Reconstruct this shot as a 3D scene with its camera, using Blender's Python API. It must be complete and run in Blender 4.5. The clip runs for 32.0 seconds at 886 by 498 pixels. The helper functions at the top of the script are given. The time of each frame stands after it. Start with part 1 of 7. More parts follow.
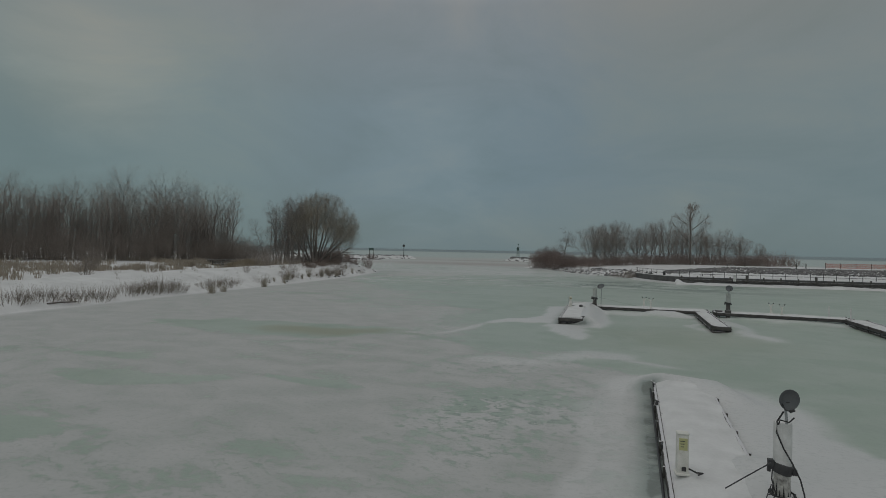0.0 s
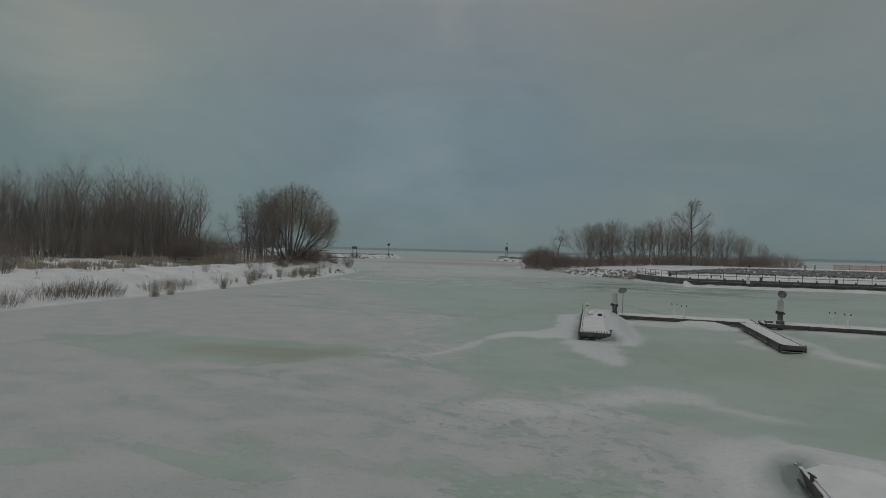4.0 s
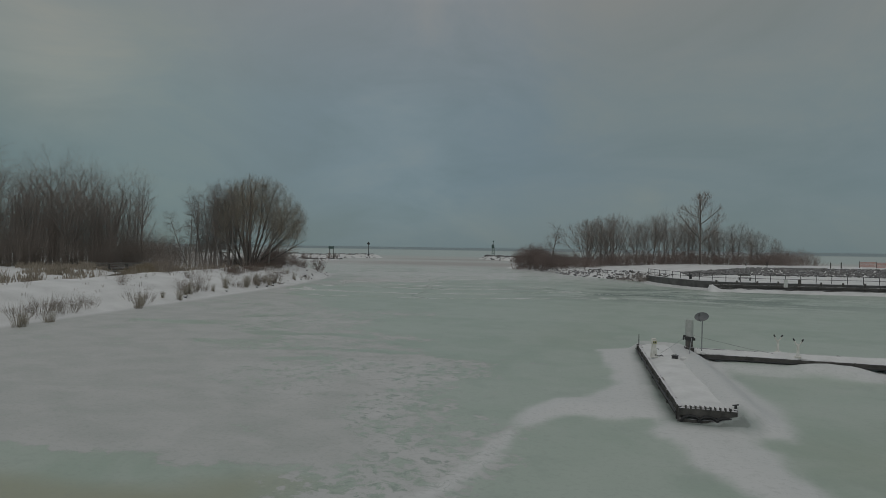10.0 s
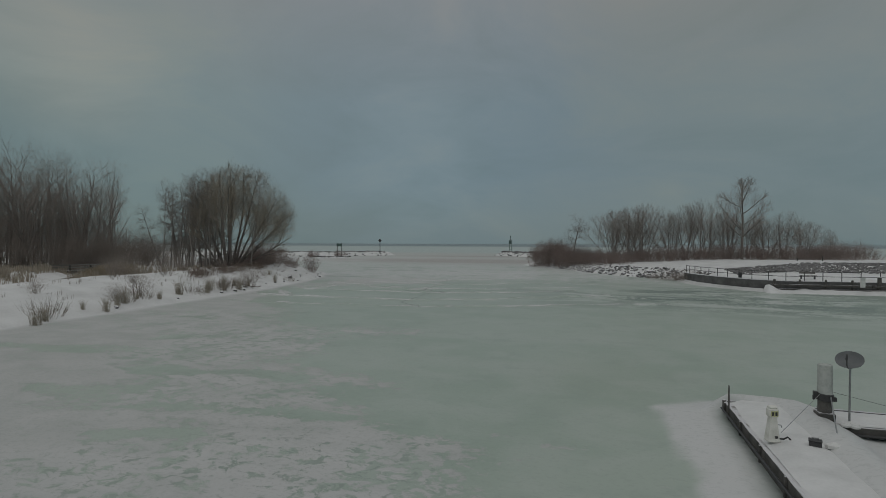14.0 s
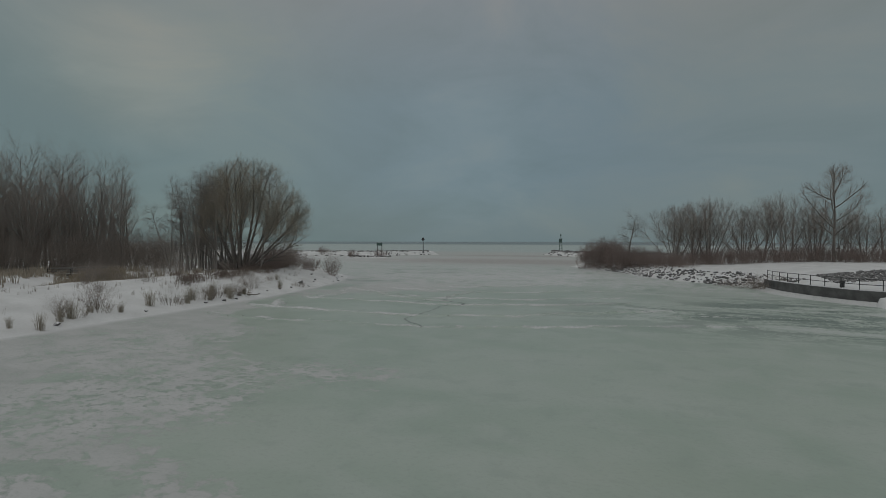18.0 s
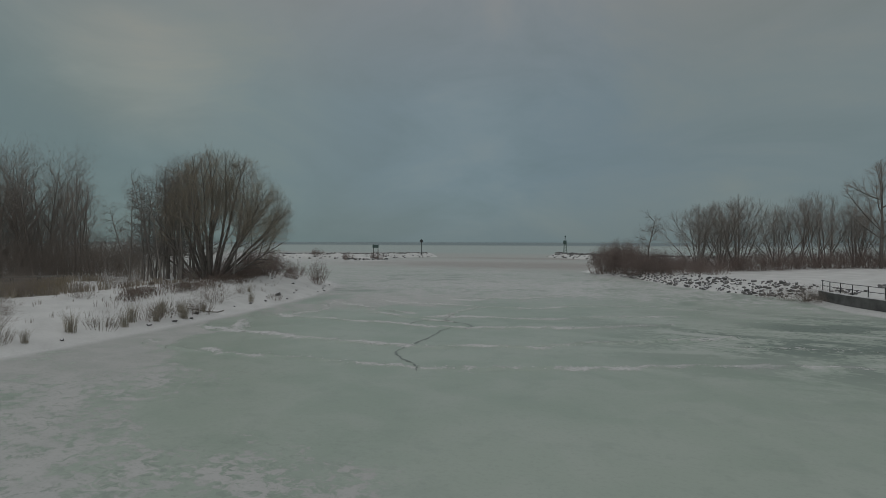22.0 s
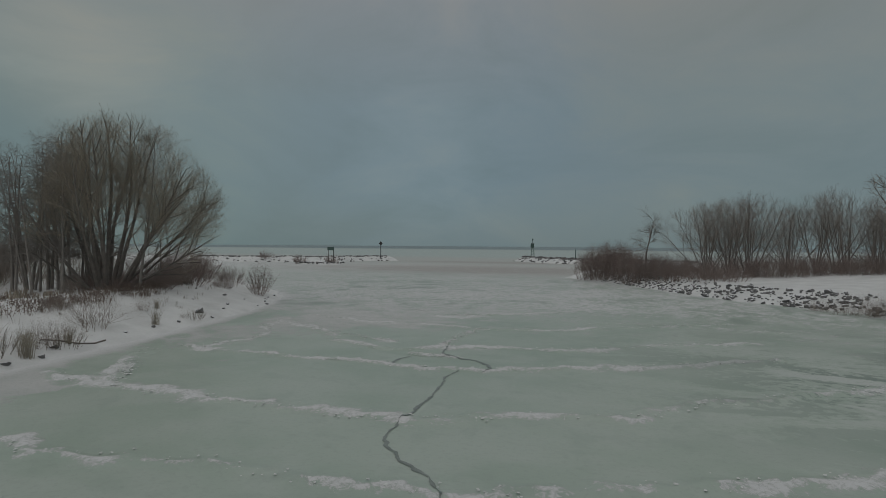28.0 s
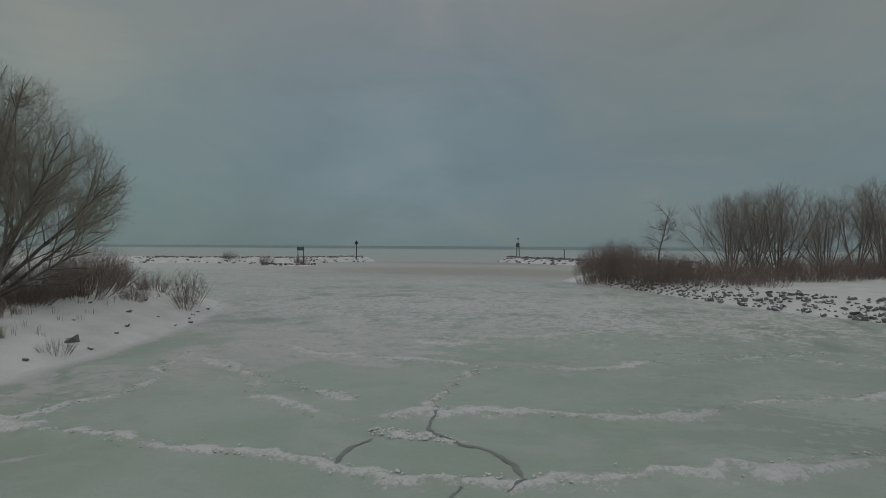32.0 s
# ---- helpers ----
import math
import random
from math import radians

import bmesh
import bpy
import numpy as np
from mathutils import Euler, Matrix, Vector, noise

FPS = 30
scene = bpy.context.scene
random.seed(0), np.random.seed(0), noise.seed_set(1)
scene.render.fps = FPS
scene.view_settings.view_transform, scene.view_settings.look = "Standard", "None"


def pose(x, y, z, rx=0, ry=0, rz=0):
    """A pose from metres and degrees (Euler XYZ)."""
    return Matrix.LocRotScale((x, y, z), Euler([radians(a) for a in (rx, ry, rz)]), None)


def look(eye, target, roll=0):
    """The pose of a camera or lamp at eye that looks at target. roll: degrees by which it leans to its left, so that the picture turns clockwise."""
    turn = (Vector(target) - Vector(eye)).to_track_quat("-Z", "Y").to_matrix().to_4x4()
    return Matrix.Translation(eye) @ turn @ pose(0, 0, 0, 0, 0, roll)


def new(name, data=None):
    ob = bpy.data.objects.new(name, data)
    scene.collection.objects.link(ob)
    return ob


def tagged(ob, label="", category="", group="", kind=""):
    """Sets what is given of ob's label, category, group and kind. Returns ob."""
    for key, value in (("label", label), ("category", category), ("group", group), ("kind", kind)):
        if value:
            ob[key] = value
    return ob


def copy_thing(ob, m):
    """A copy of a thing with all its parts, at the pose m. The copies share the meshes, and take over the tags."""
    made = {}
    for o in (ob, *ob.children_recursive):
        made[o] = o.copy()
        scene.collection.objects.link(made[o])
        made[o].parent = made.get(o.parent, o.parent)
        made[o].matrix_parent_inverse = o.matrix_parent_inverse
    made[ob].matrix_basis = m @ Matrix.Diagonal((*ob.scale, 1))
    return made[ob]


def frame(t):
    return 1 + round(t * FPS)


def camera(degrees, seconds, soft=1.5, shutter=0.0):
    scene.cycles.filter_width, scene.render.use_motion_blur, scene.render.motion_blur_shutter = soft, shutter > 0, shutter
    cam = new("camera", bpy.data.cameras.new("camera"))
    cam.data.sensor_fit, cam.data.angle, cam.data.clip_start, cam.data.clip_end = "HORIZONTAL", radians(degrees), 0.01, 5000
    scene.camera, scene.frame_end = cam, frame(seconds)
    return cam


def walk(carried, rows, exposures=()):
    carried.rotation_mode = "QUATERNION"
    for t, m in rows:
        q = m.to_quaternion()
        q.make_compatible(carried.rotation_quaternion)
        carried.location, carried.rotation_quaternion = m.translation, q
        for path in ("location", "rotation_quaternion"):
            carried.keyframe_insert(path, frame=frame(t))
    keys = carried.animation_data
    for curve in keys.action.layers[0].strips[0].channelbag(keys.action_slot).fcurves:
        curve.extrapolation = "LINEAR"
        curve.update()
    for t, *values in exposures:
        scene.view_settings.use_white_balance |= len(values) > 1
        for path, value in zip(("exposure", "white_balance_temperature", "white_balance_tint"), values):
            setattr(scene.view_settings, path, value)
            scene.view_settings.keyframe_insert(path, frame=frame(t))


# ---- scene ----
cam = camera(80.4, 32.0, soft=0.8)

PATH = [
    (0, (1.228, 2.268, 5.326), (0.545, 4.148, 5.326), 1.1),
    (0.5, (0.804, 3.166, 5.323), (0.119, 5.045, 5.321), 1.2),
    (1, (0.445, 4.072, 5.314), (-0.244, 5.95, 5.312), 1.2),
    (1.5, (0.093, 5.056, 5.264), (-0.597, 6.934, 5.262), 1.2),
    (2, (-0.251, 6.069, 5.203), (-0.942, 7.946, 5.201), 1.3),
    (2.5, (-0.599, 7.145, 5.12), (-1.283, 9.024, 5.118), 1.4),
    (3, (-0.972, 8.203, 5.041), (-1.634, 10.09, 5.041), 1.4),
    (3.5, (-1.394, 9.201, 4.995), (-2.039, 11.094, 4.995), 1.4),
    (5.5, (-3.195, 13.872, 5.097), (-3.809, 15.775, 5.1), 1.4),
    (6, (-3.594, 14.963, 5.139), (-4.208, 16.866, 5.143), 1.3),
    (6.5, (-4.003, 15.917, 5.221), (-4.617, 17.821, 5.225), 1.3),
    (7, (-4.435, 16.833, 5.299), (-5.047, 18.737, 5.302), 1.3),
    (7.5, (-4.767, 17.702, 5.396), (-5.377, 19.606, 5.397), 1.2),
    (8, (-5.061, 18.579, 5.436), (-5.667, 20.485, 5.435), 1.1),
    (8.5, (-5.39, 19.574, 5.497), (-5.984, 21.484, 5.494), 1.0),
    (9, (-5.714, 20.622, 5.517), (-6.298, 22.535, 5.511), 1.0),
    (9.5, (-6.055, 21.725, 5.531), (-6.63, 23.64, 5.522), 0.9),
    (10, (-6.372, 22.918, 5.522), (-6.941, 24.835, 5.514), 0.8),
    (10.5, (-6.664, 24.179, 5.498), (-7.227, 26.099, 5.485), 0.8),
    (11, (-6.918, 25.449, 5.443), (-7.475, 27.37, 5.429), 0.8),
    (11.5, (-7.079, 26.842, 5.419), (-7.629, 28.764, 5.402), 0.6),
    (12, (-7.222, 28.276, 5.355), (-7.765, 30.201, 5.339), 0.5),
    (12.5, (-7.341, 29.738, 5.316), (-7.909, 31.655, 5.297), 0.5),
    (13, (-7.419, 31.252, 5.293), (-7.999, 33.165, 5.274), 0.5),
    (13.5, (-7.442, 32.68, 5.349), (-8.039, 34.588, 5.328), 0.3),
    (14, (-7.46, 34.093, 5.427), (-8.1, 35.988, 5.405), 0.2),
    (14.5, (-7.406, 35.457, 5.551), (-8.102, 37.332, 5.527), 0.1),
    (16.5, (-7.283, 40.502, 5.796), (-8.104, 42.326, 5.767), 0.1),
    (17, (-7.42, 41.837, 5.791), (-8.245, 43.658, 5.762), 0.1),
    (17.5, (-7.605, 43.044, 5.798), (-8.433, 44.864, 5.769), 0.1),
    (18, (-7.83, 44.273, 5.785), (-8.656, 46.094, 5.755), 0.1),
    (18.5, (-8.186, 45.497, 5.786), (-9.009, 47.319, 5.755), 0.0),
    (19, (-8.625, 46.766, 5.848), (-9.446, 48.59, 5.816), 0.1),
    (19.5, (-9.046, 47.973, 5.911), (-9.866, 49.797, 5.88), 0.0),
    (20, (-9.519, 49.126, 6.007), (-10.342, 50.948, 5.977), 0.1),
    (20.5, (-10.03, 50.108, 6.087), (-10.862, 51.926, 6.059), 0.1),
    (21, (-10.617, 50.948, 6.164), (-11.446, 52.768, 6.135), 0.1),
    (21.5, (-11.193, 51.8, 6.204), (-12.019, 53.621, 6.173), 0.1),
    (22, (-11.833, 52.586, 6.284), (-12.655, 54.409, 6.256), 0.1),
    (22.5, (-12.416, 53.326, 6.352), (-13.238, 55.149, 6.326), 0.1),
    (23, (-13.029, 53.942, 6.39), (-13.851, 55.765, 6.364), 0.2),
    (23.5, (-13.646, 54.542, 6.374), (-14.466, 56.365, 6.347), 0.3),
    (24, (-14.243, 55.208, 6.327), (-15.063, 57.032, 6.299), 0.3),
    (24.5, (-14.882, 55.977, 6.264), (-15.691, 57.806, 6.238), 0.3),
    (25, (-15.537, 56.902, 6.176), (-16.334, 58.736, 6.15), 0.4),
    (25.5, (-16.157, 58.021, 6.064), (-16.916, 59.872, 6.039), 0.5),
    (27.5, (-18.955, 62.919, 5.851), (-19.623, 64.804, 5.834), 0.6),
    (28, (-19.61, 64.209, 5.851), (-20.272, 66.096, 5.838), 0.4),
    (28.5, (-20.219, 65.486, 5.905), (-20.859, 67.381, 5.893), 0.4),
    (29, (-20.817, 66.778, 5.927), (-21.469, 68.669, 5.914), 0.3),
    (29.5, (-21.361, 68.105, 5.882), (-22.032, 69.989, 5.867), 0.3),
    (30, (-21.831, 69.47, 5.8), (-22.482, 71.361, 5.788), 0.3),
    (30.5, (-22.282, 70.87, 5.737), (-22.899, 72.773, 5.727), 0.2),
    (31, (-22.75, 72.359, 5.743), (-23.344, 74.268, 5.731), 0.1),
    (31.5, (-23.223, 73.862, 5.755), (-23.808, 75.774, 5.742), 0.1),
    (32, (-23.768, 75.463, 5.761), (-24.356, 77.374, 5.748), 0.3),
]
walk(cam, [(t, look(eye, target, roll)) for t, eye, target, roll in PATH])

# ---- world, sky and sun ----
SUN_AZ, SUN_EL = radians(200), radians(38)
world = bpy.data.worlds.new("overcast_sky")
scene.world = world
world.use_nodes = True
wn, wl = world.node_tree.nodes, world.node_tree.links
wn.clear()


def wnode(kind, **kw):
    n = wn.new(kind)
    for k, v in kw.items():
        n.inputs[k].default_value = v
    return n


w_out = wn.new("ShaderNodeOutputWorld")
w_bg = wnode("ShaderNodeBackground", Strength=1.0)
w_sky = wn.new("ShaderNodeTexSky")
w_sky.sky_type = "NISHITA"
w_sky.sun_disc = False
w_sky.sun_elevation, w_sky.sun_rotation = SUN_EL, SUN_AZ
w_co = wn.new("ShaderNodeTexCoord")
w_sep = wn.new("ShaderNodeSeparateXYZ")
wl.new(w_co.outputs["Generated"], w_sep.inputs[0])
w_ramp = wn.new("ShaderNodeValToRGB")
els = w_ramp.color_ramp.elements
els[0].position, els[0].color = 0.0, (0.146, 0.195, 0.208, 1)
els[1].position, els[1].color = 1.0, (0.58, 0.58, 0.58, 1)
for p, c in ((0.03, (0.149, 0.197, 0.213, 1)), (0.12, (0.158, 0.206, 0.227, 1)), (0.25, (0.175, 0.218, 0.236, 1)), (0.42, (0.212, 0.228, 0.235, 1)), (0.6, (0.42, 0.43, 0.44, 1))):
    e = els.new(p)
    e.color = c
wl.new(w_sep.outputs["Z"], w_ramp.inputs[0])
# cloud masses stretched along the horizon
w_map = wn.new("ShaderNodeMapping")
w_map.inputs["Scale"].default_value = (2.1, 2.1, 4.5)
w_map.inputs["Location"].default_value = (0.4, 1.3, 0.2)
wl.new(w_co.outputs["Generated"], w_map.inputs[0])
w_n1 = wnode("ShaderNodeTexNoise", Scale=1.5, Detail=8.0, Roughness=0.6, Distortion=0.5)
wl.new(w_map.outputs[0], w_n1.inputs["Vector"])
w_cr = wn.new("ShaderNodeValToRGB")
ce = w_cr.color_ramp.elements
ce[0].position, ce[0].color = 0.3, (0.90, 0.93, 0.91, 1)
ce[1].position, ce[1].color = 0.72, (1.13, 1.07, 1.02, 1)
m = ce.new(0.5)
m.color = (0.99, 1.0, 1.0, 1)
wl.new(w_n1.outputs["Fac"], w_cr.inputs[0])
w_mul = wn.new("ShaderNodeMix")
w_mul.data_type, w_mul.blend_type = "RGBA", "MULTIPLY"
w_mul.inputs[0].default_value = 1.0
wl.new(w_ramp.outputs[0], w_mul.inputs[6])
wl.new(w_cr.outputs[0], w_mul.inputs[7])
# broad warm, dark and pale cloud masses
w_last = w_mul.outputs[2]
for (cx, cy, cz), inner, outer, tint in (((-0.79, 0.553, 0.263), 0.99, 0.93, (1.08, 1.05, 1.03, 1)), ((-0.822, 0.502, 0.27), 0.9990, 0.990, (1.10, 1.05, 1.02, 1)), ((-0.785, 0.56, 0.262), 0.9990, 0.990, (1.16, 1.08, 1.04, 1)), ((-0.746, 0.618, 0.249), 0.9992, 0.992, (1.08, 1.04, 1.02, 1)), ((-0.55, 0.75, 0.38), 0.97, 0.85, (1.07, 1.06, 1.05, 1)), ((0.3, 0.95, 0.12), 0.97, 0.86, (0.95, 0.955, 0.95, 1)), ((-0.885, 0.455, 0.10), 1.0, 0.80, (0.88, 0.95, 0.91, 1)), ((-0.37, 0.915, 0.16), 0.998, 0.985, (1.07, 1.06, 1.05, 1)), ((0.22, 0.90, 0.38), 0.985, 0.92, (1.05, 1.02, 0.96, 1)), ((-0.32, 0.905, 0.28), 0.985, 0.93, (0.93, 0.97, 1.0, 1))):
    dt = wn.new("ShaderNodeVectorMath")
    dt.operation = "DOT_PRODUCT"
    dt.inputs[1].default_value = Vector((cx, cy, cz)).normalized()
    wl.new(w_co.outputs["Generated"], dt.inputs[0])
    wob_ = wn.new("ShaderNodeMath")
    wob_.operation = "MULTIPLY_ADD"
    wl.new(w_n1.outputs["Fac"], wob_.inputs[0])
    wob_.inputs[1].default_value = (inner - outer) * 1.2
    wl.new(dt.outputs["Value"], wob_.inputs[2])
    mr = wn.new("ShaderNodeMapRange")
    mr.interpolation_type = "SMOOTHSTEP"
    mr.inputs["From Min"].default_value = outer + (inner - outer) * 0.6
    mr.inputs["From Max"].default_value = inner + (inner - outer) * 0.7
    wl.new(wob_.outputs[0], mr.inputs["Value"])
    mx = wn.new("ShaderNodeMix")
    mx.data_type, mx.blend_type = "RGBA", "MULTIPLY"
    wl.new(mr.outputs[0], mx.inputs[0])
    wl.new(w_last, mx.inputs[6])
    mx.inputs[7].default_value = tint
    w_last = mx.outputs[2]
# thin clear blue behind the cloud, a small share
w_sc = wn.new("ShaderNodeMix")
w_sc.data_type, w_sc.blend_type = "RGBA", "MULTIPLY"
w_sc.inputs[0].default_value = 1.0
w_sc.inputs[7].default_value = (0.06, 0.06, 0.06, 1)
wl.new(w_sky.outputs[0], w_sc.inputs[6])
w_mix = wn.new("ShaderNodeMix")
w_mix.data_type = "RGBA"
w_mix.inputs[0].default_value = 0.06
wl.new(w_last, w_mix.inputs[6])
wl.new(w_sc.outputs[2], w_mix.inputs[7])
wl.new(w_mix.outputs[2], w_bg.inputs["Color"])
wl.new(w_bg.outputs[0], w_out.inputs["Surface"])

sun_data = bpy.data.lights.new("sun", "SUN")
sun_data.energy, sun_data.angle, sun_data.color = 0.2, radians(40), (1.0, 0.97, 0.93)
sun = new("sun", sun_data)
sun.matrix_world = look((60 * math.sin(SUN_AZ) * math.cos(SUN_EL), 60 * math.cos(SUN_AZ) * math.cos(SUN_EL), 60 * math.sin(SUN_EL)), (0, 0, 0))

# ---- materials ----


def material(name, a, b, scale=3.0, fine=40.0, rough=0.8, bump=0.3, metal=0.0, snow=0.0, snow_from=0.55, island=0.12, detail=0.35, per_object=False):
    """Two-scale colour variation between a and b, with fine relief; snow: share of snow caught by upward faces."""
    mt = bpy.data.materials.new(name)
    mt.use_nodes = True
    nt, ns = mt.node_tree.links, mt.node_tree.nodes
    bs = ns["Principled BSDF"]
    bs.inputs["Roughness"].default_value, bs.inputs["Metallic"].default_value = rough, metal
    geo = ns.new("ShaderNodeNewGeometry")
    big, small = ns.new("ShaderNodeTexNoise"), ns.new("ShaderNodeTexNoise")
    for n, s, d in ((big, scale, 4), (small, fine, 3)):
        n.inputs["Scale"].default_value, n.inputs["Detail"].default_value = s, d
        nt.new(geo.outputs["Position"], n.inputs["Vector"])
    add = ns.new("ShaderNodeMath")
    add.operation = "MULTIPLY_ADD"
    nt.new(small.outputs["Fac"], add.inputs[0])
    add.inputs[1].default_value = detail
    nt.new(big.outputs["Fac"], add.inputs[2])
    rnd = ns.new("ShaderNodeMath")
    rnd.operation = "MULTIPLY_ADD"
    if per_object:
        info = ns.new("ShaderNodeObjectInfo")
        nt.new(info.outputs["Random"], rnd.inputs[0])
    else:
        nt.new(geo.outputs["Random Per Island"], rnd.inputs[0])
    rnd.inputs[1].default_value = island
    nt.new(add.outputs[0], rnd.inputs[2])
    fit_range = ns.new("ShaderNodeMapRange")
    fit_range.inputs["From Min"].default_value, fit_range.inputs["From Max"].default_value = 0.35 + detail / 2 * 0.6, 0.7 + detail / 2 + island / 2
    nt.new(rnd.outputs[0], fit_range.inputs["Value"])
    mix = ns.new("ShaderNodeMix")
    mix.data_type = "RGBA"
    mix.inputs[6].default_value, mix.inputs[7].default_value = (*a, 1), (*b, 1)
    nt.new(fit_range.outputs[0], mix.inputs[0])
    colour = mix.outputs[2]
    if snow:
        sep = ns.new("ShaderNodeSeparateXYZ")
        nt.new(geo.outputs["Normal"], sep.inputs[0])
        pat = ns.new("ShaderNodeTexNoise")
        pat.inputs["Scale"].default_value, pat.inputs["Detail"].default_value = 1.7, 4
        nt.new(geo.outputs["Position"], pat.inputs["Vector"])
        s1 = ns.new("ShaderNodeMath")
        s1.operation = "MULTIPLY_ADD"
        nt.new(pat.outputs["Fac"], s1.inputs[0])
        s1.inputs[1].default_value = 0.9
        nt.new(sep.outputs["Z"], s1.inputs[2])
        s2 = ns.new("ShaderNodeMapRange")
        s2.inputs["From Min"].default_value, s2.inputs["From Max"].default_value = snow_from + 0.45, snow_from + 0.6
        s2.inputs["To Max"].default_value = snow
        nt.new(s1.outputs[0], s2.inputs["Value"])
        m2 = ns.new("ShaderNodeMix")
        m2.data_type = "RGBA"
        nt.new(s2.outputs[0], m2.inputs[0])
        nt.new(colour, m2.inputs[6])
        m2.inputs[7].default_value = (0.66, 0.66, 0.67, 1)
        colour = m2.outputs[2]
    nt.new(colour, bs.inputs["Base Color"])
    if bump:
        bp = ns.new("ShaderNodeBump")
        bp.inputs["Strength"].default_value, bp.inputs["Distance"].default_value = bump, 0.02
        nt.new(add.outputs[0], bp.inputs["Height"])
        nt.new(bp.outputs[0], bs.inputs["Normal"])
    return mt


SNOW = material("snow", (0.51, 0.515, 0.505), (0.66, 0.665, 0.655), 0.5, 7.0, 0.75, 0.5)
SNOW_DECK = material("deck_snow", (0.53, 0.535, 0.525), (0.66, 0.665, 0.655), 1.4, 14.0, 0.75, 0.4)
WOOD_DARK = material("weathered_timber", (0.036, 0.035, 0.032), (0.12, 0.114, 0.104), 3.0, 40.0, 0.85, 0.5, snow=0.85, snow_from=0.62, detail=0.5)
WOOD_GREY = material("grey_timber", (0.11, 0.105, 0.095), (0.24, 0.23, 0.21), 4.0, 60.0, 0.85, 0.5, snow=0.85, snow_from=0.8)
STEEL = material("galvanised_steel", (0.22, 0.23, 0.23), (0.38, 0.39, 0.39), 5.0, 60.0, 0.45, 0.1, metal=0.7)
DARK_METAL = material("dark_metal", (0.035, 0.035, 0.036), (0.07, 0.07, 0.07), 6.0, 60.0, 0.5, 0.1, metal=0.3)
DISH_GREY = material("dish_grey", (0.085, 0.092, 0.094), (0.13, 0.138, 0.14), 4.0, 50.0, 0.5, 0.05)
PVC_WHITE = material("white_sleeve", (0.50, 0.50, 0.48), (0.72, 0.72, 0.70), 3.0, 30.0, 0.5, 0.1)
SLEEVE_GREY = material("grey_stained_sleeve", (0.27, 0.29, 0.27), (0.46, 0.48, 0.45), 2.2, 12.0, 0.5, 0.1, detail=0.8)
PLASTIC_WHITE = material("white_plastic", (0.55, 0.54, 0.48), (0.74, 0.73, 0.68), 5.0, 40.0, 0.45, 0.05)
LABEL_YELLOW = material("yellow_label", (0.42, 0.42, 0.20), (0.54, 0.53, 0.28), 6.0, 50.0, 0.5, 0.0)
GREEN_PAINT = material("green_paint", (0.045, 0.085, 0.075), (0.08, 0.13, 0.115), 2.0, 20.0, 0.5, 0.05)
RUBBER = material("black_rubber", (0.016, 0.016, 0.016), (0.04, 0.04, 0.04), 6.0, 60.0, 0.7, 0.2)
CONCRETE = material("stained_concrete", (0.06, 0.06, 0.058), (0.15, 0.15, 0.145), 1.2, 22.0, 0.85, 0.4, snow=0.9, snow_from=0.75)
ROCK = material("riprap_stone", (0.075, 0.075, 0.075), (0.21, 0.205, 0.20), 1.5, 18.0, 0.85, 0.6, snow=0.95, snow_from=0.62, island=0.3, per_object=True)
ROCK_FAR = material("bedded_stone", (0.085, 0.085, 0.083), (0.22, 0.215, 0.21), 1.5, 10.0, 0.85, 0.4, snow=0.6, snow_from=0.95, island=0.35)
BARK = material("grey_brown_bark", (0.18, 0.160, 0.146), (0.29, 0.262, 0.238), 2.5, 30.0, 0.9, 0.5)
BARK_DARK = material("dark_willow_bark", (0.125, 0.110, 0.098), (0.215, 0.190, 0.168), 2.5, 30.0, 0.9, 0.5)
TWIG = material("bare_twigs", (0.205, 0.174, 0.152), (0.335, 0.288, 0.252), 0.7, 9.0, 0.9, 0.0, island=0.3)
TWIG_GOLD = material("willow_twigs", (0.245, 0.210, 0.160), (0.385, 0.335, 0.262), 0.5, 9.0, 0.9, 0.0, island=0.3)
TWIG_RED = material("red_brown_twigs", (0.190, 0.148, 0.133), (0.300, 0.236, 0.212), 0.7, 9.0, 0.9, 0.0, island=0.3)
WEED_TAN = material("tan_weed", (0.155, 0.132, 0.110), (0.29, 0.252, 0.208), 0.8, 9.0, 0.9, 0.0, island=0.35)
GRASS_DRY = material("dry_grass", (0.25, 0.215, 0.168), (0.44, 0.385, 0.31), 0.8, 9.0, 0.9, 0.0, island=0.35)
TUFT_PALE = material("pale_dry_grass", (0.26, 0.235, 0.19), (0.44, 0.40, 0.33), 0.8, 9.0, 0.9, 0.0, island=0.35)
REED = material("tan_reed", (0.20, 0.165, 0.115), (0.36, 0.30, 0.21), 0.6, 9.0, 0.9, 0.0, island=0.35)
WATER_BROWN = material("brown_creek_ice", (0.07, 0.066, 0.05), (0.15, 0.14, 0.11), 0.5, 6.0, 0.35, 0.1)
PEELING = material("peeling_white_paint", (0.06, 0.055, 0.05), (0.55, 0.54, 0.50), 4.0, 14.0, 0.7, 0.4, detail=0.9)
PALE_GREEN = material("faded_green_paint", (0.16, 0.22, 0.19), (0.28, 0.34, 0.30), 2.0, 20.0, 0.6, 0.1)
ORANGE_NET = material("orange_net", (0.42, 0.12, 0.08), (0.55, 0.19, 0.13), 3.0, 30.0, 0.8, 0.0)


